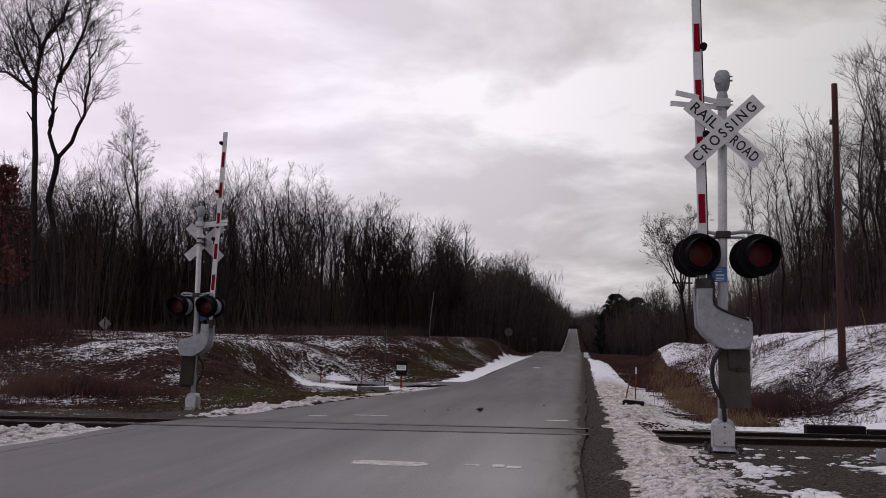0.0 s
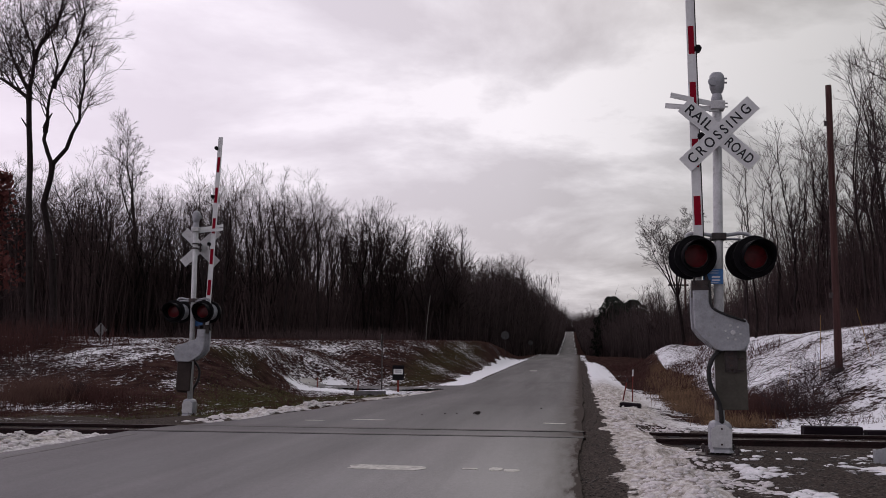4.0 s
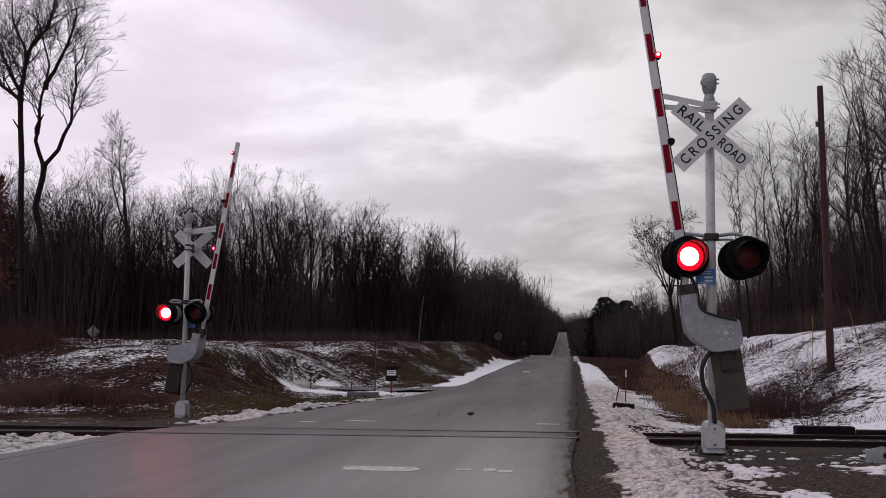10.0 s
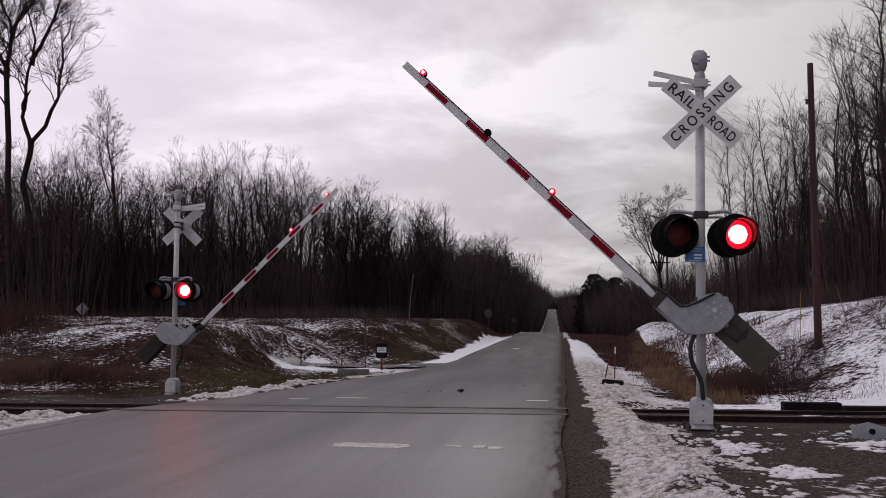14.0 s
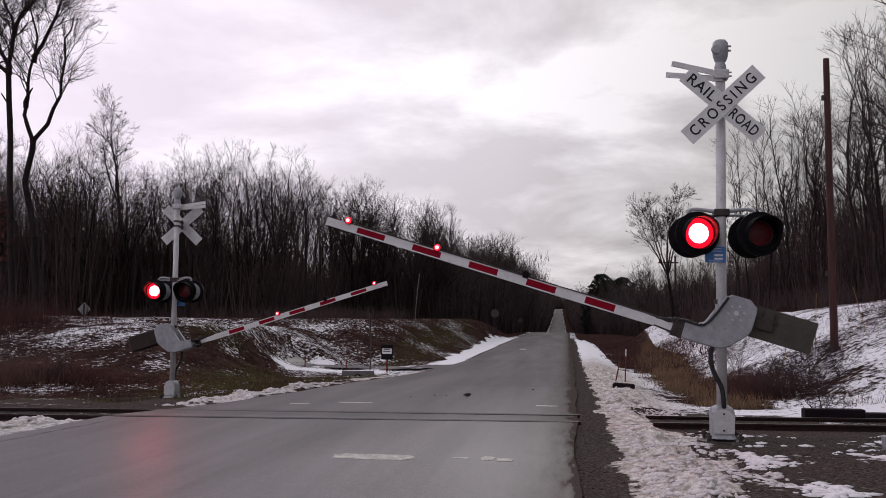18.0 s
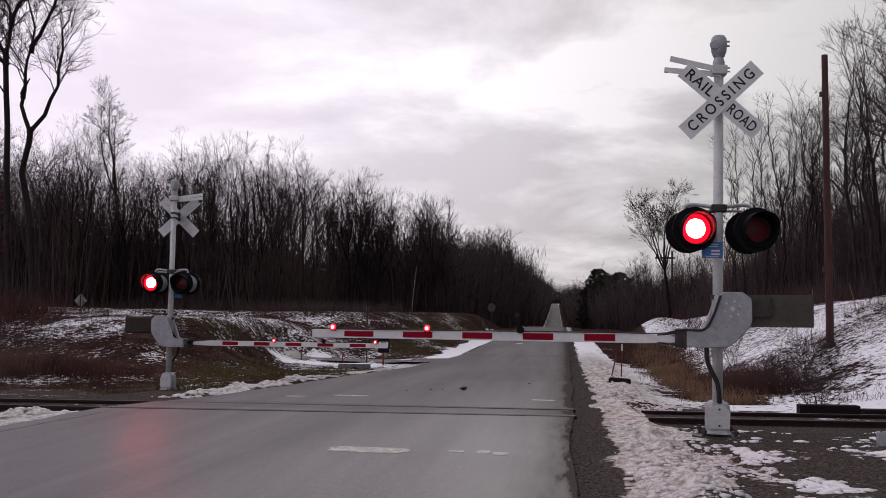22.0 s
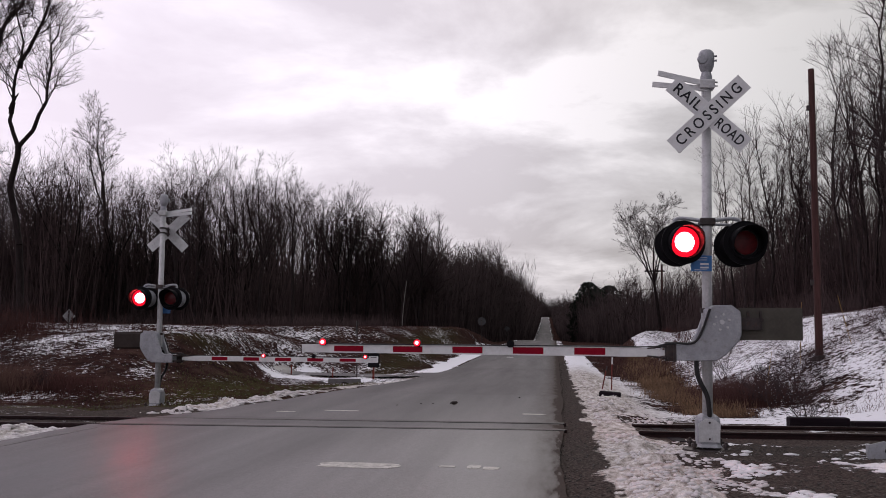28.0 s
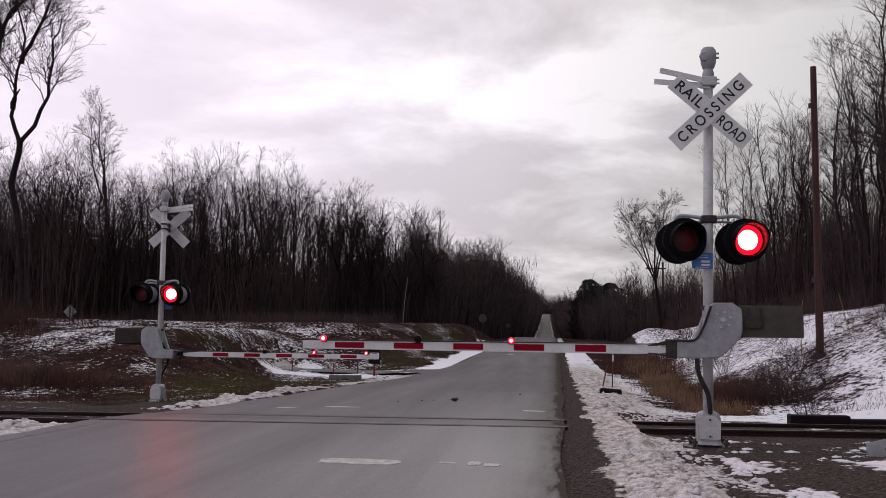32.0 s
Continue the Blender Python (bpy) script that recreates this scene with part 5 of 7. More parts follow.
def bare_tree(seed, height, girth, clear=0.42, spread=0.30, limbs_n=13, twin=False, top=4, rise=0.65, lift=0.015):
    """Meshes of trunk and crown of one leafless tree."""
    rnd = random.Random(seed)
    trunk, crown = Limbs(), Limbs()
    stems = 2 if twin else 1
    for s in range(stems):
        p = Vector((0.0, 0, -0.3))
        lean = Vector((rnd.uniform(-0.06, 0.06), rnd.uniform(-0.06, 0.06), 1))
        if twin:
            lean += Vector(((-1 if s else 1) * rnd.uniform(0.06, 0.14), rnd.uniform(-0.08, 0.08), 0))
        n = 10
        pts = [p]
        for k in range(n):
            bend = Vector((rnd.gauss(0, 0.06), rnd.gauss(0, 0.06), 0))
            pts.append(pts[-1] + (lean + bend * (1 + k * 0.3)).normalized() * (height * 0.78 * rnd.uniform(0.93, 1.0) / n))
        rad = [girth * (1.18 if k == 0 else 1.0) * (1 - 0.80 * (k / n) ** 0.9) for k in range(n + 1)]
        for k in range(n):
            trunk.add(pts[k], pts[k + 1], rad[k], rad[k + 1], 7)
        cnt = limbs_n // stems + 1
        az = rnd.uniform(0, 6.28)
        for i in range(cnt):
            u = clear + (0.97 - clear) * ((i + rnd.random()) / cnt)
            f = min(n - 1, int(u * n))
            q = pts[f].lerp(pts[f + 1], u * n - f)
            az += 2.4 + rnd.uniform(-0.5, 0.5)
            w = (u - clear) / (1 - clear)
            d = Vector((math.cos(az), math.sin(az), rise + 0.8 * w + rnd.uniform(-0.15, 0.25)))
            reach = height * spread * (1.1 - 0.5 * w) * rnd.uniform(0.75, 1.15)
            fork(crown, rnd, q, d, reach / 2.7, max(0.026, rad[f] * 0.55), top, lift, 0.58)
        for k in range(3):
            a = az + 2.1 * k
            fork(crown, rnd, pts[-1], lean * 1.5 + Vector((math.cos(a), math.sin(a), 0)) * 0.6, height * 0.085, max(0.024, rad[-1] * 0.8), top, lift, 0.58)
    return trunk.mesh("trunk"), crown.mesh("crown")


def vase_tree(seed, height, girth, clear=0.42, stems=3, flare=0.34, reach=0.155, side=7, depth=3):
    """Meshes of trunk and crown of a leafless tree whose trunk parts into a few rising leaders."""
    rnd = random.Random(seed)
    trunk, crown = Limbs(), Limbs()
    p = Vector((0.0, 0, -0.3))
    d = Vector((rnd.uniform(-0.05, 0.05), rnd.uniform(-0.05, 0.05), 1))
    n = 6
    r = girth * 1.15
    for k in range(n):
        d = (d + Vector((rnd.gauss(0, 0.045), rnd.gauss(0, 0.045), 0.05))).normalized()
        q = p + d * ((height * clear + 0.3) / n)
        r1 = girth * (1 - 0.30 * (k + 1) / n)
        trunk.add(p, q, r, r1, 7)
        if k >= 3 and rnd.random() < 0.6:
            a = rnd.uniform(0, 6.28)
            fork(crown, rnd, q, (math.cos(a), math.sin(a), 0.7), height * 0.035, 0.02, 2, 0.08, 0.5)
        p, r = q, r1
    az = rnd.uniform(0, 6.28)
    for i in range(stems):
        az += 6.28 / stems + rnd.uniform(-0.5, 0.5)
        out = flare * rnd.uniform(0.5, 1.25) * (0.25 if i == 0 else 1.0)
        dd = (d + Vector((math.cos(az), math.sin(az), 0)) * out * 1.6).normalized()
        m = 8
        length = height * (1 - clear) * (0.92 if i == 0 else rnd.uniform(0.66, 0.92))
        pts, rad = [p], [r * (0.88 if i == 0 else 0.70)]
        for k in range(m):
            dd = (dd + Vector((rnd.gauss(0, 0.10), rnd.gauss(0, 0.10), 0.08 + rnd.gauss(0, 0.05)))).normalized()
            pts.append(pts[-1] + dd * (length / m))
            rad.append(max(TWIG[0] * 1.5, rad[0] * (1 - 0.88 * (k + 1) / m)))
        for k in range(m):
            trunk.add(pts[k], pts[k + 1], rad[k], rad[k + 1], 5 if k < 4 else 4)
        sa = rnd.uniform(0, 6.28)
        for k in range(side):
            u = 0.34 + 0.64 * (k + rnd.random()) / side
            f = min(m - 1, int(u * m))
            q = pts[f].lerp(pts[f + 1], u * m - f)
            sa += 2.4 + rnd.uniform(-0.6, 0.6)
            sd = Vector((math.cos(sa), math.sin(sa), rnd.uniform(0.35, 1.2)))
            ax = (pts[f + 1] - pts[f]).normalized()
            fork(crown, rnd, q, ax * 0.55 + sd * 0.7, height * reach * rnd.uniform(0.7, 1.2) * (1.15 - 0.5 * u) / 2.2, max(TWIG[0] * 1.4, rad[f] * 0.48), depth, 0.05, 0.55)
        for k in range(2):
            a = sa + 3.1 * k
            fork(crown, rnd, pts[-1], dd * 1.4 + Vector((math.cos(a), math.sin(a), 0)) * 0.5, height * reach * 0.3, rad[-1], depth, 0.04, 0.55)
    return trunk.mesh("trunk"), crown.mesh("crown")


KINDS = []


def add_kind(t, c):
    """Keep a tree's two meshes, with their height, for the trees that share them."""
    t.materials.append(M_BARK)
    c.materials.append(M_TWIG)
    co = np.empty(len(c.vertices) * 3)
    c.vertices.foreach_get("co", co)
    KINDS.append((float(np.percentile(co[2::3], 99.5)), t, c))
    return len(KINDS) - 1


TWIG[0] = 0.0070
for seed, h, g, c, k, fl in ((1, 17, 0.19, 0.42, 4, 0.30), (2, 15, 0.14, 0.50, 3, 0.26), (3, 18, 0.21, 0.36, 5, 0.34), (4, 16, 0.17, 0.32, 4, 0.30)):
    add_kind(*vase_tree(seed, h, g, c, k, fl))
add_kind(*bare_tree(5, 14, 0.12, 0.45, 0.20, 11, False, 3, 1.1, 0.03))
add_kind(*vase_tree(6, 18, 0.18, 0.46, 4, 0.28))
add_kind(*bare_tree(7, 12, 0.10, 0.35, 0.24, 11, False, 3, 1.0, 0.03))
add_kind(*vase_tree(8, 17, 0.18, 0.28, 5, 0.38))
# slim trees drawn up towards the light, for the right-hand woods
TWIG[0] = 0.0062
SLIM = [add_kind(*bare_tree(seed, h, g, c, sp, n, False, 3, 1.6, 0.07)) for seed, h, g, c, sp, n in ((31, 16, 0.12, 0.42, 0.14, 12), (32, 15, 0.10, 0.48, 0.12, 11), (33, 17, 0.13, 0.38, 0.15, 13), (34, 14, 0.09, 0.45, 0.12, 10), (35, 16, 0.11, 0.50, 0.14, 11))]
# fine-twigged trees for the near right-hand bank
TWIG[0] = 0.0045
NEAR_KINDS = [add_kind(*bare_tree(51, 16.0, 0.15, 0.34, 0.22, 13, False, 4, 1.2, 0.05)), add_kind(*vase_tree(52, 16.0, 0.15, 0.36, 3, 0.24, 0.12, 10, 4))]
TWIG[0] = 0.0105


def tree_of(kind, m, label="leafless grey-brown deciduous tree at the edge of the woods", group="bare trees"):
    h, t, c = KINDS[kind]
    ob = thing("tree", m, label, "tree", group)
    for name, me in (("trunk", t), ("crown", c)):
        o = new(name, me)
        o.parent = ob
    return ob


FAR_TREES = []


def tree_at(rnd, x, y, height, kind=None, label=None):
    k = rnd.randrange(8) if kind is None else kind
    if y > 100 or (label and label.startswith("slim") and x > right_line(y) + 14):
        FAR_TREES.append((k % 3, Matrix.Translation((x, y, float(land_z(x, y)))) @ Matrix.Rotation(rnd.uniform(0, 6.28), 4, "Z"), height))
        return None
    s = height / KINDS[k][0]
    m = Matrix.Translation((x, y, float(land_z(x, y)))) @ Matrix.Rotation(rnd.uniform(0, 6.28), 4, "Z") @ Matrix.Diagonal((s * rnd.uniform(0.9, 1.1), s * rnd.uniform(0.9, 1.1), s, 1))
    return tree_of(k, m, label or "leafless grey-brown deciduous tree at the edge of the woods")


def left_line(y):
    """The edge of the woods left of the road."""
    return float(np.interp(y, [56, 62, 70, 85, 98, 106, 145, 200, 365, 900], [-40, -31, -22.5, -22.5, -20, -14.5, -10.0, -8.0, -8.3, -12.6]))


def right_line(y):
    return float(np.interp(y, [20, 38, 51, 63, 97, 130, 200, 400, 900], [16, 12.8, 14.0, 12.0, 10.2, 8.5, 4.6, 1.4, -3.8]))


def place_woods():
    rnd = random.Random(11)
    # left of the road, the front ranks of the woods
    for k in range(100):
        u = k / 100
        y = 66 + 130 * u ** 1.5 + rnd.uniform(-2, 2)
        x = left_line(y) - abs(rnd.gauss(0, 4)) - rnd.uniform(0, 1.5)
        tree_at(rnd, x, y, rnd.uniform(9.0, 12.2) * float(np.interp(y, [70, 100, 140, 190], [1.04, 1.25, 1.28, 1.5])))
    for k in range(72):
        x = -23 - 40 * (k + rnd.random()) / 72
        y = 61 + rnd.uniform(-3, 14) + 0.05 * abs(x)
        tree_at(rnd, x, y, rnd.uniform(9.6, 13.2))
    for k in range(36):
        x = -30.5 - 17 * (k + rnd.random()) / 36
        tree_at(rnd, x, 57 + 8 * rnd.random(), rnd.uniform(10.5, 13.2))
    for k in range(44):
        y = 92 + 22 * rnd.random()
        x = -12.8 - 11.5 * (k + rnd.random()) / 44 - (0 if y > 103 else 3)
        tree_at(rnd, x, y, rnd.uniform(12.0, 15.4))
    for k in range(110):
        y = 152 + 450 * (k / 110) ** 1.7
        tree_at(rnd, left_line(y) - rnd.uniform(0, 13), y, rnd.uniform(15, 20))
    # right of the road
    for k in range(66):
        u = k / 66
        y = 50 + 60 * u ** 1.2 + rnd.uniform(-2, 2)
        x = right_line(y) + abs(rnd.gauss(0, 6)) + rnd.uniform(0, 1.5)
        tree_at(rnd, x, y, rnd.uniform(10.5, 14.0) * float(np.interp(y, [40, 60, 85, 110], [1.05, 1.0, 0.72, 0.60])), SLIM[k % 5] if k % 4 else None)
    for k in range(84):
        y = 45 + 22 * rnd.random()
        x = right_line(y) + 0.5 + 26 * (k + rnd.random()) / 84
        tree_at(rnd, x, y, rnd.uniform(11.0, 14.0), SLIM[k % 5], "slim leafless tree on the snowy bank")
    for k in range(56):
        y = 112 + 420 * (k / 56) ** 1.3
        tree_at(rnd, right_line(y) + rnd.uniform(0, 6), y, rnd.uniform(9, 12) * float(np.interp(y, [110, 200, 400], [0.9, 1.1, 1.5])))
    # where the far road is lost among trees
    for k in range(16):
        tree_at(rnd, -45 + 90 * (k + rnd.random()) / 16, 842 + rnd.uniform(0, 25), rnd.uniform(14, 19))


place_woods()


def far_trees():
    """The trees far down the road, too many to tell apart."""
    TWIG[0] = 0.015
    kinds = []
    for seed in (41, 42, 43):
        t, c = bare_tree(seed, 16.0, 0.18, 0.34, 0.24, 24, False, 2, 1.0)
        v, f, n = [], [], 0
        for me in (t, c):
            co = np.empty(len(me.vertices) * 3)
            me.vertices.foreach_get("co", co)
            ix = np.empty(len(me.loops), dtype=np.int32)
            me.loops.foreach_get("vertex_index", ix)
            v.append(co.reshape(-1, 3))
            f.append(ix.reshape(-1, 3) + n)
            n += len(me.vertices)
            bpy.data.meshes.remove(me)
        v = np.concatenate(v)
        kinds.append((v / np.percentile(v[:, 2], 99.5), np.concatenate(f)))
    TWIG[0] = 0.0105
    vs, fs, n = [], [], 0
    for k, m, h in FAR_TREES:
        v, f = kinds[k]
        a = np.array(m)
        vs.append(v * h @ a[:3, :3].T + a[:3, 3])
        fs.append(f + n)
        n += len(v)
    ob = part_of("far_trees", tri_mesh("far_trees", np.concatenate(vs), np.concatenate(fs)), M_HAZEDWOODS)
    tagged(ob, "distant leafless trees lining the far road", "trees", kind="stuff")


far_trees()


def woods_mass(name, seed, patches, material, label):
    """The depth of the woods: thousands of stems and twigs behind the front ranks."""
    rng = np.random.default_rng(seed)
    bases, hs, rs = [], [], []

    def patch(n, fx, fy, h0, h1):
        y = fy(rng.random(n))
        x = fx(y, rng.random(n))
        bases.append(np.stack([x, y, land_z(x, y)], -1))
        hs.append(h0 + (h1 - h0) * rng.random(n) ** 1.25)
        rs.append(rng.uniform(0.03, 0.085, n) * np.clip(y / 90, 0.8, 4))

    for q in patches:
        patch(*q)
    p, h, r = np.concatenate(bases), np.concatenate(hs), np.concatenate(rs)
    n = len(p)
    lean = rng.normal(0, 0.13, (n, 2)) * h[:, None]
    top = p + np.concatenate([lean, h[:, None]], 1)
    verts, tris = [], []
    ang = np.arange(3) * 2 * np.pi / 3
    off = np.stack([np.cos(ang), np.sin(ang), 0 * ang], -1)
    ring = p[:, None, :] + off[None] * r[:, None, None] - np.array([0, 0, 0.3])
    v = np.concatenate([ring, top[:, None, :]], 1).reshape(-1, 3)
    i = (np.arange(n) * 4)[:, None]
    tris.append(np.concatenate([np.stack([i + k, i + (k + 1) % 3, i + 3], -1).reshape(-1, 3) for k in range(3)]))
    verts.append(v)
    base = len(v)
    # twigs: slim blades that leave the stems upward
    m = 6
    u = rng.uniform(0.08, 0.97, (n, m))
    q = p[:, None, :] + (top - p)[:, None, :] * u[..., None]
    az = rng.uniform(0, 2 * np.pi, (n, m))
    up = rng.uniform(0.3, 1.6, (n, m))
    ln = rng.uniform(0.10, 0.26, (n, m)) * h[:, None]
    d = np.stack([np.cos(az), np.sin(az), up], -1)
    d /= np.linalg.norm(d, axis=-1)[..., None]
    e = q + d * ln[..., None]
    wdt = np.stack([-np.sin(az), np.cos(az), 0 * az], -1) * 0.026 * np.clip(p[:, 1] / 90, 0.8, 4)[:, None, None]
    hz = np.zeros_like(wdt)
    hz[..., 2] = 0.022
    v = np.stack([q - wdt, q + wdt, q + hz, e], 2).reshape(-1, 3)
    i = (np.arange(n * m) * 4)[:, None] + base
    tris.append(np.concatenate([np.stack([i + a, i + b, i + 3], -1).reshape(-1, 3) for a, b in ((0, 1), (1, 2), (2, 0))]))
    verts.append(v)
    me = tri_mesh(name, np.concatenate(verts), np.concatenate(tris))
    tagged(part_of(name, me, material), label, "woods", kind="stuff")


lx, rx = np.vectorize(left_line), np.vectorize(right_line)
# how many, where across and along the road, least and greatest height
woods_mass("woods", 5, (
    (1800, lambda y, u: -31 - 18 * u, lambda u: 56 + 12 * u, 6.0, 10.5),
    (9000, lambda y, u: lx(y) - 0.5 - 36 * u ** 1.2, lambda u: 66 + 150 * u ** 1.5, 3.5, 9.6),
    (5200, lambda y, u: -22 - 62 * u, lambda u: 62 + 32 * u, 3.0, 8.4),
    (4500, lambda y, u: rx(y) + 0.5 + 34 * u ** 1.2, lambda u: 52 + 70 * u ** 1.2, 3.0, 6.6),
    (5000, lambda y, u: rx(y) + 1.0 + 36 * u, lambda u: 46 + 30 * u, 2.5, 7.4),
    (4200, lambda y, u: lx(y) - 3 - 46 * u, lambda u: 70 + 70 * u, 5.0, 9.0),
    (2600, lambda y, u: rx(y) + 2 + 36 * u, lambda u: 50 + 34 * u, 5.0, 8.5),
), M_WOODS, "dense dark leafless woods behind the front trees")
# the far stems carry the haze of distance in their colour
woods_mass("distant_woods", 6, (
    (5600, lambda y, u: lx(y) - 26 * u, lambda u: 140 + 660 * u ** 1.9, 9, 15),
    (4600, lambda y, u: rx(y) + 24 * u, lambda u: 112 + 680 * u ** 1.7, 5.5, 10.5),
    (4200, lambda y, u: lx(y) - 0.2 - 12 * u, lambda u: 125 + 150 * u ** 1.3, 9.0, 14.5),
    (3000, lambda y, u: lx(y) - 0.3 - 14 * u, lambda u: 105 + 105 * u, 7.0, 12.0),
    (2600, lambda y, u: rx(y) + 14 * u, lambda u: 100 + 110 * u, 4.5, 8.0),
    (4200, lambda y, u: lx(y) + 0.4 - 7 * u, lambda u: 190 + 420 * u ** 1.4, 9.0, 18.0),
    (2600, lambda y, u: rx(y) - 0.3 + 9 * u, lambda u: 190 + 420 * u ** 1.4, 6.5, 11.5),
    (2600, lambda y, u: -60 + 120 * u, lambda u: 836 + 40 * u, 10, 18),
), M_HAZEDWOODS, "dense grey-brown woods lining the far road")


def single_trees():
    """Trees that stand out before the woods."""
    rnd = random.Random(3)
    # tall slim tree rising over the canopy
    TWIG[0] = 0.0085
    tall = add_kind(*vase_tree(21, 17.0, 0.19, 0.50, 3, 0.17, 0.12, 9, 4))
    tree_at(rnd, -31.9, 64.4, 16.9, tall, "tall slim leafless tree rising above the woods")
    tree_at(rnd, -21.3, 66.0, 12.6, 2, "broad leafless tree with a rounded crown")
    tree_at(rnd, -24.0, 66.0, 12.9, 7, "broad leafless tree with a forked trunk")
    tree_at(rnd, -19.0, 67.0, 12.2, 0)
    tree_at(rnd, -14.4, 99.0, 13.4, 5, "leafless tree standing out before the woods")
    tree_at(rnd, -19.5, 97.0, 13.6, 3)
    TWIG[0] = 0.011
    lone = add_kind(*vase_tree(24, 15.0, 0.20, 0.46, 6, 0.38, 0.18, 8, 4))
    TWIG[0] = 0.0105
    tree_at(rnd, 10.6, 97.0, 15.0, lone, "lone leafless tree with fine spreading twigs")
    for x, y, h, k in ((14.0, 40.5, 16.0, SLIM[0]), (15.4, 43, 17.5, NEAR_KINDS[0]), (14.6, 47, 14.0, SLIM[2]), (16.8, 50, 14.5, SLIM[1]), (18.5, 46, 18.0, NEAR_KINDS[1]), (17.0, 41, 15.5, SLIM[4]), (15.2, 39.5, 15.5, SLIM[3]), (17.4, 42, 17.5, SLIM[0]), (16.4, 45, 15.5, SLIM[2]), (19.5, 48, 16, SLIM[3]), (14.1, 42.0, 14.6, NEAR_KINDS[1]), (14.7, 40.0, 15.2, NEAR_KINDS[0]), (15.8, 46.5, 15.5, NEAR_KINDS[1]),
                       (9.5, 56.0, 10.5, SLIM[0]), (10.3, 57.0, 11.3, SLIM[1]), (10.6, 55.0, 10.6, SLIM[2]), (11.8, 58.0, 11.9, SLIM[3]), (12.3, 56.0, 12.7, SLIM[4]), (10.5, 60.0, 9.7, SLIM[0])):
        tree_at(rnd, x, y, h, k, "tall leafless tree on the snowy bank")

    def limb(lm, pts, r0, r1, crown=None, twigs=0, from_u=0.0):
        v = [Vector(pts[0])]
        for q in pts[1:]:
            mid = (v[-1] + Vector(q)) / 2 + Vector((rnd.gauss(0, 0.10), rnd.gauss(0, 0.10), 0))
            v += [mid, Vector(q)]
        n = len(v) - 1
        out = (v[1] - v[0]).normalized()
        lm.add(v[0] - Vector((0, 0, 0.35)), v[0] + out * 0.05, r0 * 1.15, r0 * 1.2, 7)
        lm.add(v[0] - out * 0.12, v[0] + out * 0.3, r0 * 1.2, r0, 7)
        for k in range(n):
            for h in range(2):
                a, b = v[k].lerp(v[k + 1], h / 2), v[k].lerp(v[k + 1], (h + 1) / 2)
                u0, u1 = (k + h / 2) / n, (k + (h + 1) / 2) / n
                lm.add(a, b, r0 + (r1 - r0) * u0, r0 + (r1 - r0) * u1, 7)
        for k in range(twigs):
            u = from_u + (1 - from_u) * (k + rnd.random()) / twigs
            f = min(n - 1, int(u * n))
            q = v[f].lerp(v[f + 1], u * n - f)
            d = (v[f + 1] - v[f]).normalized()
            s = Vector((rnd.gauss(0, 1), rnd.gauss(0, 1), rnd.gauss(0.1, 0.4)))
            fork(crown, rnd, q, d * 0.7 + s * 0.6 + Vector((0, 0, 0.35)), rnd.uniform(0.7, 1.25) * (1.15 - 0.4 * u), (r0 + (r1 - r0) * u) * 0.42, 4, 0.05, 0.5)

    TWIG[0] = 0.006
    # two old trees before the woods, their trunks winding and forked
    for x, y, name, stems, label in (
        (-26.43, 44.8, "b", (((0, 0, -1.6), (-0.45, 0, 2.8), (-0.89, 0.1, 5.67), (-0.89, 0, 8.71), (-0.86, 0, 9.29)),
                             ((-0.86, 0, 9.29), (-1.46, 0.1, 10.69), (-1.39, 0.2, 12.39), (-1.04, 0.1, 13.78), (-1.15, 0, 15.76), (-1.84, 0, 17.9)),
                             ((-0.86, 0, 9.29), (0.32, -0.2, 10.93), (0.67, -0.2, 12.34), (0.72, -0.1, 14.57), (1.11, 0, 15.6)),
                             ((-1.04, 0.1, 13.78), (-0.3, 0.2, 15.2), (0.25, 0.3, 16.8), (0.3, 0.2, 18.2)),
                             ((-1.43, 0.15, 11.4), (-1.05, 0.1, 12.1)), ((-0.88, 0, 9.0), (-1.15, 0, 10.0))), "old leafless tree with a winding forked trunk"),
        (-27.9, 45.2, "a", (((0, 0, -1.6), (-0.5, 0, 2.6), (-0.75, 0.1, 5.13), (-0.91, 0, 9.69), (-1.19, 0, 13.39)),
                            ((-1.19, 0, 13.39), (-0.94, 0, 15.38), (-1.5, 0, 16.6), (-2.02, 0.1, 18.6)),
                            ((-0.94, 0, 15.38), (0.18, 0.1, 16.96), (0.47, 0.1, 19.0)),
                            ((-1.19, 0.1, 13.39), (-2.0, -0.2, 15.0), (-2.9, -0.3, 17.2)),
                            ((-1.15, 0, 13.0), (-2.95, 0.2, 14.21), (-3.9, 0.3, 14.4)), ((-0.95, 0, 10.4), (-1.54, 0, 11.96))), "old leafless tree with a straight grey trunk and spreading crown"),
    ):
        trunk, crown = Limbs(), Limbs()
        for k, pts in enumerate(stems):
            limb(trunk, pts, 0.19 if k == 0 else 0.115, 0.135 if k == 0 else 0.025, crown, 0 if k == 0 or len(pts) == 2 else 22, 0.1 if name == "a" else 0.3)
        ob = thing("tree", pose(x, y, 1.45), label, "tree", "bare trees")
        part_of("trunk", trunk.mesh("trunk"), M_BARK, ob)
        part_of("crown", crown.mesh("crown"), M_TWIG, ob)
    TWIG[0] = 0.0105
    # a pale leaning birch stem before the woods
    bm = bmesh.new()
    hose(bm, [(0, 0, -0.2), (0.1, 0, 1.3), (0.22, 0, 2.6), (0.36, 0, 3.7)], 0.036, 6)
    ob = thing("birch", pose(-12.4, 76, float(land_z(-12.4, 76))), "slim pale broken birch trunk leaning before the woods", "tree")
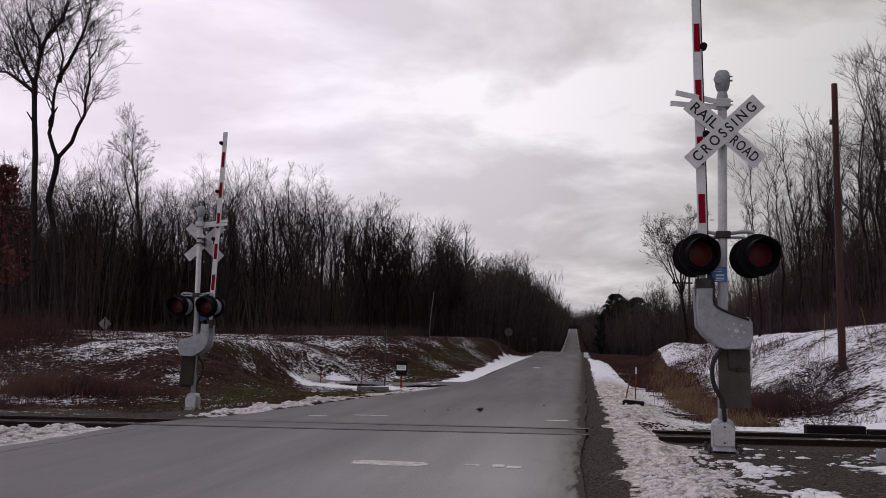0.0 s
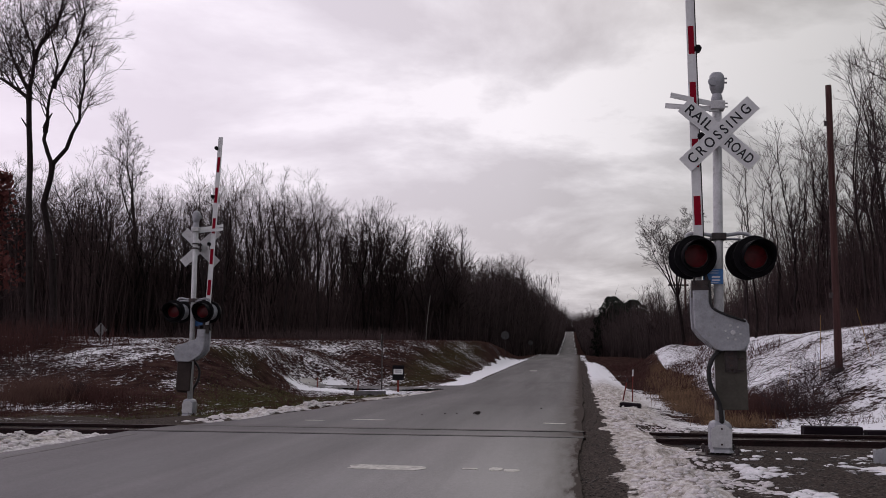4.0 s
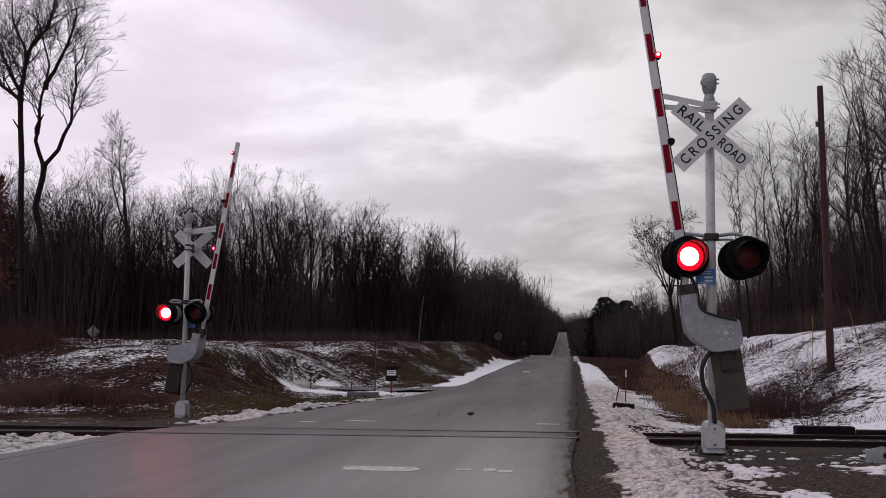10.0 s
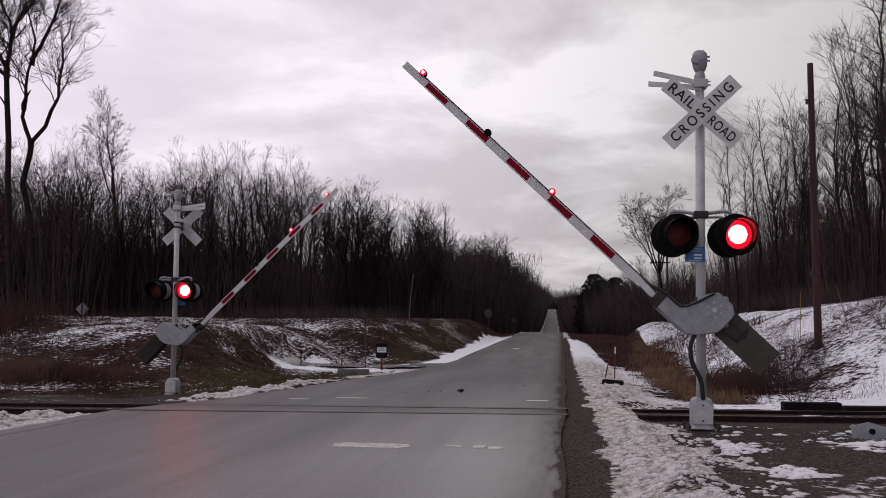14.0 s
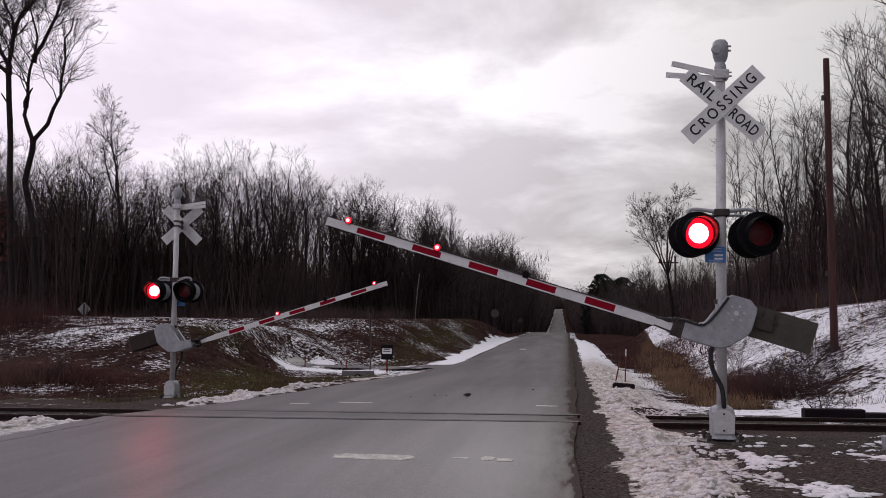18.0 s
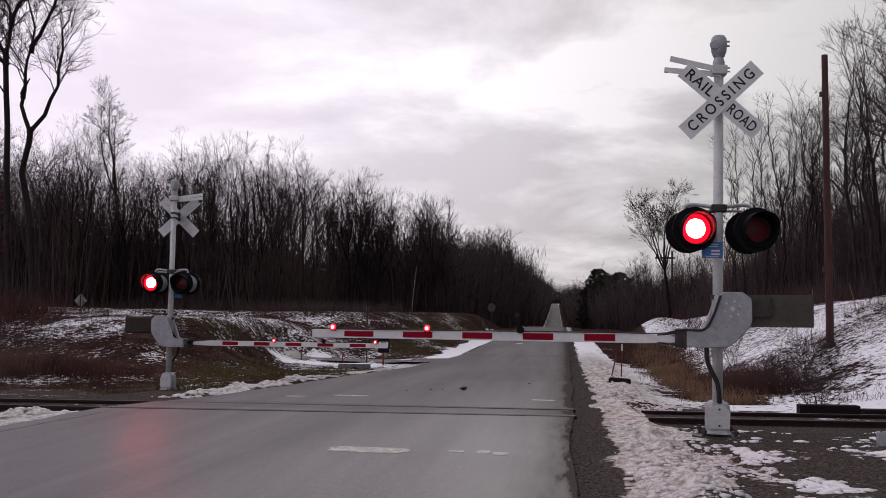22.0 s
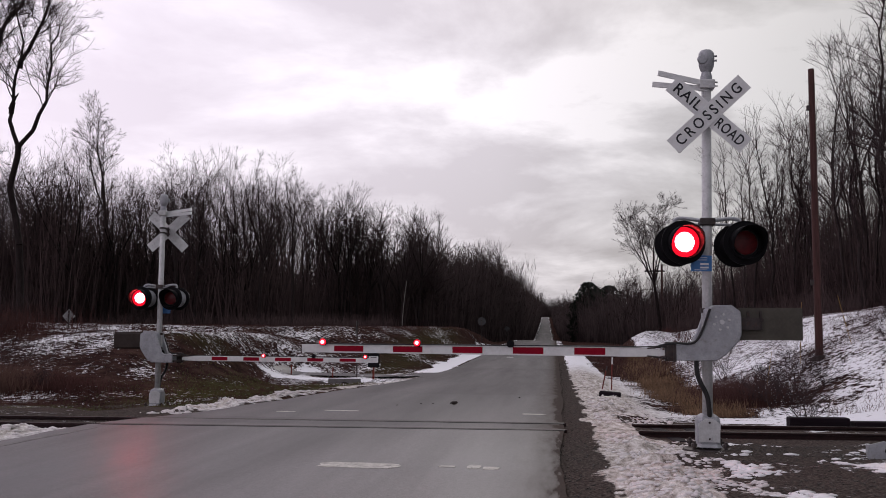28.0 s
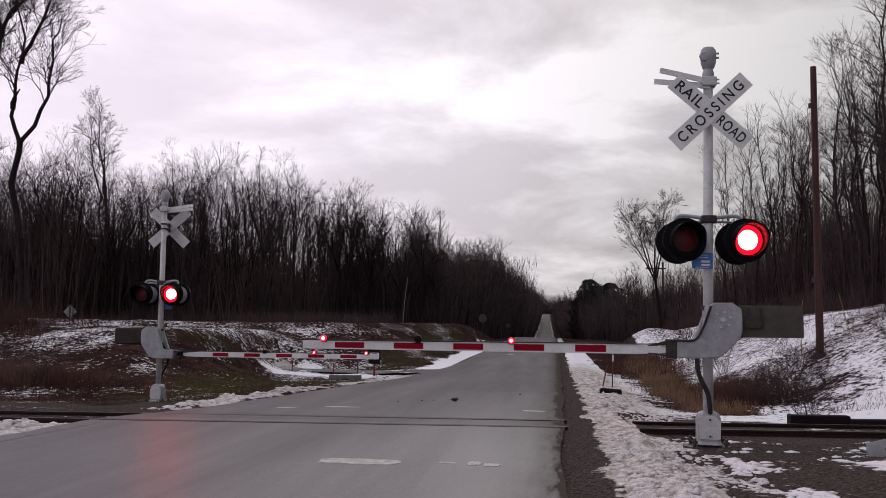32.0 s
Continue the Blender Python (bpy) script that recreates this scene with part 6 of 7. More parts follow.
    part("trunk", bm, M_BIRCH, ob)
    # oak that keeps its withered leaves
    lm, rng = Limbs(), np.random.default_rng(8)
    for k in range(16):
        grow(lm, rnd, (0, 0, 0.4 + 0.42 * k), (rnd.gauss(0, 1), rnd.gauss(0, 1), 0.5), 2.6 * (1 - 0.03 * k), 0.05, 1, 3, 0.1, 4, 0.25, 4)
    tr = Limbs()
    tr.add((0, 0, -0.3), (0.1, 0, 4), 0.14, 0.09, 7)
    tr.add((0.1, 0, 4), (0.0, 0.1, 8.2), 0.09, 0.03, 7)
    ob = thing("oak", pose(-32.1, 47.5, float(land_z(-32.1, 47.5))), "small oak that keeps its withered red-brown leaves", "tree")
    part_of("trunk", tr.mesh("trunk"), M_BARK, ob)
    part_of("limbs", lm.mesh("limbs"), M_TWIG, ob)
    n = 1900
    th, z = rng.uniform(0, 6.28, n), 9.2 - 6.6 * rng.random(n) ** 1.3
    rad = 2.5 * np.sqrt(rng.random(n)) * (1.05 - 0.075 * z) * (0.75 + 0.4 * np.sin(th * 3 + z))
    c = np.stack([rad * np.cos(th), rad * np.sin(th), z], -1)
    a, b = rng.normal(0, 0.075, (n, 3)), rng.normal(0, 0.075, (n, 3))
    v = np.stack([c - a, c + b, c + a, c - b], 1).reshape(-1, 3)
    i = (np.arange(n) * 4)[:, None]
    part_of("leaves", tri_mesh("leaves", v, np.concatenate([i + np.array([[0, 1, 2]]), i + np.array([[0, 2, 3]])])), M_RUSTLEAF, ob, "withered red-brown leaves")


single_trees()


def conifer(x, y, height, seed):
    rng = np.random.default_rng(seed)
    ob = thing("conifer", pose(x, y, float(land_z(x, y))), "dark green conifer among the bare trees by the road", "conifer", "conifers")
    bm = bmesh.new()
    rod(bm, (0, 0, -0.3), (0, 0, height * 0.95), 0.16, 0.03, 7)
    part("trunk", bm, M_BARK, ob)
    n = 2600
    u = rng.random(n)
    z = height * (0.06 + 0.92 * u)
    th = rng.uniform(0, 6.28, n)
    r = np.sqrt(np.clip(1.0 - (1.6 * u - 0.62) ** 2, 0.02, 1)) * height * 0.30 * np.sqrt(rng.random(n)) * (0.8 + 0.35 * np.sin(th * 3 + u * 9) * np.sin(u * 23))
    c = np.stack([r * np.cos(th), r * np.sin(th), z], -1)
    out = np.stack([np.cos(th), np.sin(th), -0.25 + 0 * th], -1) * rng.uniform(0.35, 0.8, n)[:, None]
    w = np.stack([-np.sin(th), np.cos(th), 0 * th], -1) * 0.16
    v = np.stack([c - w, c + w, c + out, c + np.array([0, 0, 0.22])], 1).reshape(-1, 3)
    i = (np.arange(n) * 4)[:, None]
    part_of("foliage", tri_mesh("foliage", v, np.concatenate([i + np.array([[0, 1, 2]]), i + np.array([[0, 3, 2]]), i + np.array([[1, 3, 2]])])), M_NEEDLE, ob)


for k, (x, y, h) in enumerate(((5.8, 207, 10.5), (7.0, 199, 13.2), (8.8, 206, 12.4), (11.4, 201, 12.6))):
    conifer(x, y, h, k)


# ---- roadside things ----
def on_land(x, y, dz=0.0):
    return float(land_z(x, y)) + dz


def blades(name, xs, ys, height, width, lean, material, label, category, seed, per=1):
    """Many standing blades or stems, three-sided and pointed."""
    rng = np.random.default_rng(seed)
    n = len(xs)
    z = land_z(xs, ys) - 0.02
    h = height * rng.uniform(0.5, 1.25, n)
    p = np.stack([xs, ys, z], -1)
    az = rng.uniform(0, 2 * np.pi, n)
    top = p + np.stack([np.cos(az) * h * lean * rng.random(n), np.sin(az) * h * lean * rng.random(n), h], -1)
    ang = np.arange(3) * 2 * np.pi / 3
    off = np.stack([np.cos(ang), np.sin(ang), 0 * ang], -1)
    ring = p[:, None, :] + off[None] * (width * rng.uniform(0.6, 1.4, n))[:, None, None]
    v = np.concatenate([ring, top[:, None, :]], 1).reshape(-1, 3)
    i = (np.arange(n) * 4)[:, None]
    t = np.concatenate([np.stack([i + k, i + (k + 1) % 3, i + 3], -1).reshape(-1, 3) for k in range(3)])
    ob = part_of(name, tri_mesh(name, v, t), material)
    return tagged(ob, label, category, kind="stuff")


def cover():
    rng = np.random.default_rng(21)
    # withered grass in the ditch right of the road
    n = 9000
    y = rng.uniform(22.5, 60, n)
    x = right_edge(y) + np.interp(y, [17, 20, 26, 36, 50, 80], [3.5, 3.4, 3.8, 3.7, 4.4, 5.6]) + rng.normal(0, 0.5, n)
    clump = lumps(x, y, 1.1, 31) + rng.normal(0, 0.25, n) > -0.05
    blades("ditch_grass", x[clump], y[clump], 0.27, 0.011, 0.85, M_TAN, "withered tan grass standing in the ditch", "grass", 1)
    # brush on the right bank
    n = 26000
    y = rng.uniform(18.5, 42, n)
    x = rng.uniform(4.0, 17, n)
    keep = (lumps(x, y, 2.4, 33) + rng.normal(0, 0.3, n) > 0.02) & (x > right_edge(y) + 2.6) & (y > 22 + 2 * (x < 6))
    blades("bank_brush", x[keep], y[keep], 0.15, 0.007, 1.1, M_BRUSH, "dry brown brush poking through the snow", "brush", 2)
    n = 1900
    y = rng.uniform(25, 31, n)
    x = 5.1 + rng.normal(0, 0.6, n)
    blades("dark_brush", x, y, 0.6, 0.009, 0.9, M_BRUSH, "tangle of dark brown brush at the foot of the bank", "brush", 3)
    # left mound and bank
    n = 60000
    y = 22 + 70 * rng.random(n) ** 1.9
    x = -7.0 - 22 * rng.random(n)
    keep = (lumps(x, y, 1.4, 35) + rng.normal(0, 0.3, n) > 0.0) & (x < left_edge(y) - 1.0) & ~((y > 34.5) & (y < side_y(x) + 1.8) & (x > -13))
    blades("mound_brush", x[keep], y[keep], 0.13, 0.010, 1.3, M_BRUSH, "dry brown grass and brush on the bank", "brush", 4)
    n = 9500
    y = rng.uniform(20.5, 33, n)
    x = np.minimum(left_edge(y) - 0.9, rng.normal(-9.6, 1.7, n))
    blades("bank_turf", x, y, 0.08, 0.010, 1.1, M_GREEN, "dull green winter turf at the foot of the bank", "grass", 5)
    # tall thicket at the far left
    n = 4200
    x = rng.normal(-23.1, 1.8, n)
    y = rng.normal(33, 3.2, n)
    keep = lumps(x, y, 2.0, 41) > -0.15
    blades("thicket", x[keep], y[keep], 1.05, 0.011, 0.6, M_BRUSH, "tall dark thicket of dry stems", "brush", 6)
    n = 1000
    x = rng.normal(-18.5, 1.3, n)
    y = rng.normal(27.5, 2.0, n)
    blades("dark_thicket", x, y, 0.45, 0.010, 0.7, M_WOODS, "dark tangled thicket beside the track", "brush", 11)
    n = 1500
    x = rng.normal(-14.2, 0.9, n)
    y = rng.normal(25.0, 0.8, n)
    keep = lumps(x, y, 1.5, 43) > -0.1
    blades("weed_clumps", x[keep], y[keep], 0.5, 0.010, 0.8, M_BRUSH, "clumps of tall brown weeds beside the track", "brush", 7)
    n = 2600
    x = np.concatenate([rng.normal(-15.6, 0.55, n // 2), rng.normal(-15.2, 0.5, n // 2)])
    y = np.concatenate([rng.normal(25.2, 0.5, n // 2), rng.normal(24.9, 0.5, n // 2)])
    blades("tan_weeds", x, y, 0.62, 0.007, 0.9, M_WEED, "stand of dry tan weeds beside the track", "weeds", 12)
    n = 7000
    y = rng.uniform(58, 74, n)
    x = rng.uniform(-62, -12, n)
    blades("woods_edge_brush", x, y, 0.95, 0.016, 1.1, M_WOODS, "dark undergrowth along the edge of the woods", "brush", 8)
    n = 5200
    y = rng.uniform(40, 90, n)
    x = right_edge(y) + rng.uniform(2.6, 8.5, n)
    keep = (lumps(x, y, 2.5, 47) + rng.normal(0, 0.3, n) > -0.1) & ~((y < 80) & (y > 62) & (np.abs(x - 6.4) < 1.6))
    blades("ditch_brush", x[keep], y[keep], 0.5, 0.016, 0.8, M_BRUSH, "dark red-brown brush beside the far ditch", "brush", 10)
    n = 4200
    y = rng.uniform(44, 76, n)
    x = np.array([right_line(v) for v in y]) + rng.uniform(-2.5, 9, n)
    blades("right_woods_brush", x, y, 1.3, 0.018, 0.7, M_WOODS, "dark undergrowth below the trees on the bank", "brush", 9)


cover()


def gravel():
    """Loose stones about the near signal and the track."""
    rng = np.random.default_rng(12)
    n = 9000
    x = np.concatenate([rng.uniform(2.0, 9, n // 2), rng.uniform(0.02, 0.62, n // 4), rng.uniform(-13, -7.8, n // 4)])
    y = np.concatenate([rng.uniform(9.5, 14.9, n // 2), rng.uniform(8.5, 60, n // 4), 16.2 + 0.07 * x[-(n // 4):] + rng.uniform(-2.2, 2.6, n // 4)])
    bare = snow_cover(x, y) < 0.47
    x, y = x[bare], y[bare]
    n = len(x)
    s = rng.uniform(0.006, 0.018, n)
    z = land_z(x, y) + s * 0.3
    oct_v = np.array([(1, 0, 0), (-1, 0, 0), (0, 1, 0), (0, -1, 0), (0, 0, 0.8), (0, 0, -0.8)], dtype=float)
    v = np.stack([x, y, z], -1)[:, None, :] + oct_v[None] * s[:, None, None] * rng.uniform(0.6, 1.3, (n, 6, 1))
    f = np.array([(0, 2, 4), (2, 1, 4), (1, 3, 4), (3, 0, 4), (2, 0, 5), (1, 2, 5), (3, 1, 5), (0, 3, 5)])
    t = ((np.arange(n) * 6)[:, None, None] + f[None]).reshape(-1, 3)
    ob = part_of("ballast_stones", tri_mesh("ballast_stones", v.reshape(-1, 3), t), M_STONE)
    tagged(ob, "loose grey ballast stones beside the track", "gravel", kind="stuff")
    # lumps of ploughed snow along the right edge
    n = 700
    y = 7.5 + 40 * rng.random(n) ** 1.7
    x = right_edge(y) + np.clip(rng.normal(1.0, 0.30, n), 0.5, 1.5)
    y[:160] = rng.uniform(17.7, 24, 160)
    x[:160] = left_edge(y[:160]) - np.abs(rng.normal(0.5, 0.25, 160))
    keep = ((x > right_edge(y) + 0.5) | (x < left_edge(y) - 0.15)) & (np.abs(y - (16.2 + 0.07 * x)) > 0.95)
    x, y = x[keep], y[keep]
    n = len(x)
    s = rng.uniform(0.012, 0.04, n)
    z = land_z(x, y) - s * 0.1
    v = np.stack([x, y, z], -1)[:, None, :] + oct_v[None] * s[:, None, None] * rng.uniform(0.5, 1.4, (n, 6, 1))
    t = ((np.arange(n) * 6)[:, None, None] + f[None]).reshape(-1, 3)
    ob = part_of("snow_lumps", tri_mesh("snow_lumps", v.reshape(-1, 3), t), M_SNOW, smooth=True)
    tagged(ob, "lumps of dirty ploughed snow beside the road", "snow", kind="stuff")
    # clumps of old snow left lying on the gravel, with real thickness
    bm = bmesh.new()
    bmesh.ops.create_icosphere(bm, subdivisions=1, radius=1.0)
    ball = np.array([tuple(v.co) for v in bm.verts])
    ball_f = np.array([[v.index for v in f.verts] for f in bm.faces])
    bm.free()

    def clumps(name, x, y, s, flat, material, label):
        n = len(x)
        jit = rng.uniform(0.72, 1.28, (n, len(ball), 1))
        dims = np.stack([s * rng.uniform(0.9, 1.7, n), s * rng.uniform(0.8, 1.3, n), s * flat], -1)
        v = np.stack([x, y, land_z(x, y) - s * flat * 0.2], -1)[:, None, :] + ball[None] * jit * dims[:, None, :]
        t = ((np.arange(n) * len(ball))[:, None, None] + ball_f[None]).reshape(-1, 3)
        tagged(part_of(name, tri_mesh(name, v.reshape(-1, 3), t), material, smooth=True), label, "snow", kind="stuff")

    n = 12000
    x, y = rng.uniform(1.9, 8.5, n), rng.uniform(8.6, 14.6, n)
    k = 0.75 * lumps(x * 0.9, y, 0.7, 91, 4) + 0.46 * np.maximum(hump(y, 11.0 + 0.12 * x, 0.6), hump(y, 9.3, 0.35)) + 0.35 * hump(y, 14.3, 0.35) + 0.22 * hump(x, 2.0, 0.4)
    keep = (k > 0.33 + 0.32 * rng.random(n)) & (np.hypot(x - 1.95, y - 13.1) > 0.55)
    x, y = x[keep], y[keep]
    clumps("snow_clumps", x, y, rng.uniform(0.02, 0.07, len(x)), 0.48, M_SNOW_OLD, "clumps of old snow lying on the dark gravel")
    n = 2600
    y = 7.5 + 17 * rng.random(n) ** 1.3
    x = right_edge(y) + rng.uniform(0.6, 2.0, n)
    keep = (np.abs(y - 16.3) > 1.0) & (lumps(x, y, 0.5, 92) > -0.1)
    x, y = x[keep], y[keep]
    clumps("ploughed_snow", x, y, rng.uniform(0.012, 0.045, len(x)), 0.6, M_SNOW, "rough ploughed snow along the road's edge")
    n = 900
    y = np.concatenate([rng.uniform(9, 14.9, n // 2), rng.uniform(17.8, 25, n // 2)])
    x = left_edge(y) - np.concatenate([0.15 + 0.75 * rng.random(n // 2), 0.2 + 0.7 * rng.random(n // 2)])
    clumps("windrow_snow", x, y, rng.uniform(0.02, 0.07, n), 0.6, M_SNOW, "broken windrow of snow beside the asphalt")


gravel()


def utility_pole():
    x, y = 7.91, 30.0
    z = on_land(x, y)
    ob = thing("utility_pole", pose(x, y, z), "tall bare red-brown timber pole on the snowy bank", "utility pole")
    bm = bmesh.new()
    hose(bm, [(0, 0, -0.3), (-0.02, 0, 3), (-0.03, 0, 6), (-0.04, 0, 9.75 - z)], 0.105, 12)
    for v in bm.verts:
        k = 1.12 - 0.028 * v.co.z
        v.co.x, v.co.y = v.co.x * k, v.co.y * k
    part("shaft", bm, M_POLE, ob, smooth=True)
    bm = bmesh.new()
    rod(bm, (0, 0, -0.1), (0, 0, 0.07), 0.34, 0.17, 14)
    part("earth_collar", bm, M_CLOD, ob, "dark earth heaped round the foot")
    for h in (2.2, 5.1, 7.6):
        bm = bmesh.new()
        box(bm, -0.20, -0.11, -0.05, 0.05, h, h + 0.16, bevel=0.008)
        part("bracket", bm, M_DARKSTEEL, ob)
    # far pole with a crossarm
    x, y = 11.94, 108
    z = on_land(x, y)
    ob = thing("utility_pole", pose(x, y, z), "distant dark timber pole with one crossarm", "utility pole")
    bm = bmesh.new()
    rod(bm, (0, 0, -0.3), (0, 0, 9.2 - z), 0.16, 0.12, 10)
    part("shaft", bm, M_POLE, ob)
    bm = bmesh.new()
    box(bm, -1.9, 0.35, -0.06, 0.06, 8.35 - z, 8.52 - z, bevel=0.01)
    part("crossarm", bm, M_TIE, ob)
    for k in (-1.75, -1.2, -0.5):
        bm = bmesh.new()
        rod(bm, (k, 0, 8.52 - z), (k, 0, 8.72 - z), 0.05, 0.035, 8)
        part("insulator", bm, M_DARKSTEEL, ob)


utility_pole()


def pole_wires():
    # two slack wires that leave the pole for one beyond the bank
    for k, (h0, h1) in enumerate(((8.25, 13.5), (7.95, 12.9))):
        a, b = Vector((7.96, 29.95, h0 - 0.7)), Vector((16.5, 28.5, h1 + 0.5))
        bm = bmesh.new()
        pts = [a.lerp(b, u / 8) - Vector((0, 0, 0.5 * math.sin(math.pi * u / 8))) for u in range(9)]
        hose(bm, [tuple(p - a) for p in pts], 0.007, 5)
        ob = thing("cable", pose(*a), "thin dark wire strung from the timber pole", "cable", "wires")
        part("wire", bm, M_RUBBER, ob)


pole_wires()


def sign_on_post(name, x, y, shape, size, height, label, back=M_SIGNBACK, turn=0.0):
    ob = thing(name, pose(x, y, on_land(x, y), 0, 0, turn), label, "road sign")
    bm = bmesh.new()
    slab(bm, [(-0.03, 0), (0.03, 0), (0.03, 0.012), (-0.03, 0.012)], -0.03, -0.018)
    bm.clear()
    box(bm, -0.03, 0.03, -0.012, 0.004, -0.2, height + size * 0.4)
    box(bm, -0.03, -0.022, -0.03, -0.012, -0.2, height + size * 0.4)
    box(bm, 0.022, 0.03, -0.03, -0.012, -0.2, height + size * 0.4)
    part("post", bm, M_DARKSTEEL, ob, "dark steel channel post")
    bm = bmesh.new()
    n = {"round": 28, "diamond": 4, "octagon": 8}[shape]
    ph = math.pi / 2 if shape == "diamond" else math.pi / n
    slab(bm, [(size / 2 * math.cos(ph + 2 * math.pi * k / n), height + size / 2 * math.sin(ph + 2 * math.pi * k / n)) for k in range(n)], 0.006, 0.010)
    part("panel", bm, back, ob, "bare grey back of the sign panel")
    for s in (-0.2, 0.2):
        bm = bmesh.new()
        rod(bm, (0, -0.014, height + s * size), (0, 0.006, height + s * size), 0.012, 0.012, 6)
        part("bolt", bm, M_CAST, ob)
    return ob


M_SIGNBACK_DULL = plain("dull_grey_sign_back", (0.19, 0.19, 0.195), 0.6, 0.1, wear=0.2)
sign_on_post("warning_sign", -22.75, 42.2, "diamond", 0.66, 0.62, "diamond road sign seen from its grey back on the bank", M_SIGNBACK_DULL)
sign_on_post("warning_sign", -7.0, 90.5, "round", 0.80, 2.0, "round road sign seen from its grey back beside the road")
sign_on_post("warning_sign", -6.6, 131, "diamond", 0.85, 1.9, "small distant road sign seen from its grey back")


def small_roadside():
    # notice board on red posts at the side road
    x, y = -7.57, 39.25
    ob = thing("notice_board", pose(x, y, on_land(x, y)), "small black notice board with a white panel on red post", "sign")
    bm = bmesh.new()
    box(bm, -0.04, 0.04, -0.02, 0.02, -0.2, 0.62)
    part("post", bm, M_ORANGE, ob, "faded red post")
    bm = bmesh.new()
    box(bm, -0.25, 0.25, -0.035, -0.015, 0.50, 1.12, bevel=0.01)
    board = part("board", bm, M_BLACK, ob, "black board")
    bm = bmesh.new()
    box(bm, -0.20, 0.20, -0.043, -0.039, 0.74, 0.96)
    part("panel", bm, M_WHITE, board, "white panel with dark unreadable lines")
    for k, w in enumerate((0.30, 0.24)):
        bm = bmesh.new()
        box(bm, -w / 2, w / 2, -0.048, -0.045, 0.82 + 0.085 * k, 0.85 + 0.085 * k)
        part("text_bar", bm, M_INK, board)
    # slim channel post with the edge of a sign
    x, y = -8.40, 39.8
    ob = thing("sign_post", pose(x, y, on_land(x, y)), "slim dark channel post with a sign seen edge-on", "sign post")
    bm = bmesh.new()
    box(bm, -0.025, 0.025, -0.03, 0.03, -0.2, 2.36)
    part("post", bm, M_DARKSTEEL, ob)
    bm = bmesh.new()
    box(bm, -0.05, -0.042, -0.1, 0.1, 1.75, 2.4)
    box(bm, -0.042, -0.025, -0.03, 0.03, 1.9, 2.2)
    part("panel", bm, M_SIGNBACK, ob)
    for x, y, h in ((-11.6, 41.0, 0.46), (-9.5, 40.0, 0.5)):
        ob = thing("marker_post", pose(x, y, on_land(x, y), 0, random.Random(int(-x * 10)).uniform(-3, 3), 0), "short faded red marker post by the side road", "marker post", "marker posts")
        bm = bmesh.new()
        box(bm, -0.026, 0.026, -0.012, 0.012, -0.15, h, bevel=0.006)
        part("blade", bm, M_ORANGE, ob)
    # culvert mouth under the side road
    x, y = -8.07, 36.0
    ob = thing("culvert", pose(x, y, on_land(x, y, -0.10), 0, 0, 12), "low grey concrete culvert head beside the side road", "culvert")
    bm = bmesh.new()
    n = 14
    outer = [(-0.62, 0.0), (-0.62, 0.34), (0.62, 0.34), (0.62, 0.0)]
    arch = [(0.26 * math.cos(math.pi * k / n), 0.24 * math.sin(math.pi * k / n)) for k in range(n + 1)]
    slab(bm, [(-0.62, -0.1), (-0.62, 0.36), (0.62, 0.36), (0.62, -0.1), (0.26, -0.1)] + arch + [(-0.26, -0.1)], -0.09, 0.09)
    part("headwall", bm, M_CONC, ob)
    bm = bmesh.new()
    for k in range(n):
        a0, a1 = math.pi * k / n, math.pi * (k + 1) / n
        q = [bm.verts.new((0.25 * math.cos(a), yy, 0.23 * math.sin(a))) for a, yy in ((a0, -0.02), (a1, -0.02), (a1, 0.9), (a0, 0.9))]
        bm.faces.new(q)
    # added black plate across the pipe stands in for the darkness inside
    slab(bm, [(-0.25, -0.1)] + [(0.25 * math.cos(math.pi * k / n), 0.23 * math.sin(math.pi * k / n)) for k in range(n, -1, -1)] + [(0.25, -0.1)], 0.02, 0.04)
    part("pipe", bm, M_BLACK, ob, "pipe mouth closed by a black plate")
    for k, (x, y, s) in enumerate(((-9.0, 36.0, 0.12), (-7.1, 36.2, 0.13))):
        rock(x, y, s, k)
    # right: marker rods and a dark slab lying in the snow
    ob = thing("marker_rod", pose(1.62, 28.6, on_land(1.62, 28.6), 0, 1.5, 0), "red and white marker rod standing in the snow", "marker rod", "marker rods")
    bm = bmesh.new()
    rod(bm, (0, 0, -0.1), (0, 0, 0.78), 0.018, 0.018, 8)
    part("shaft", bm, M_ORANGE, ob, "faded red shaft")
    bm = bmesh.new()
    rod(bm, (0, 0, 0.78), (0, 0, 0.98), 0.020, 0.020, 8)
    part("sleeve", bm, M_WHITE, ob, "white sleeve")
    ob = thing("marker_rod", pose(1.28, 27.3, on_land(1.28, 27.3), 0, 12, 0), "faded red marker rod leaning over in the snow", "marker rod", "marker rods")
    bm = bmesh.new()
    rod(bm, (0, 0, -0.1), (0, 0, 0.55), 0.018, 0.018, 8)
    part("shaft", bm, M_ORANGE, ob)
    bm = bmesh.new()
    rod(bm, (0, 0, 0.55), (0, 0, 0.68), 0.021, 0.018, 8)
    part("cap", bm, M_DARKSTEEL, ob)
    ob = thing("timber_block", pose(1.42, 25.9, on_land(1.42, 25.9, 0.02), 0, 3, -14), "dark timber block lying in the snow", "timber")
    bm = bmesh.new()
    box(bm, -0.28, 0.28, -0.12, 0.12, -0.10, 0.11, bevel=0.03)
    part("block", bm, M_TIE, ob)
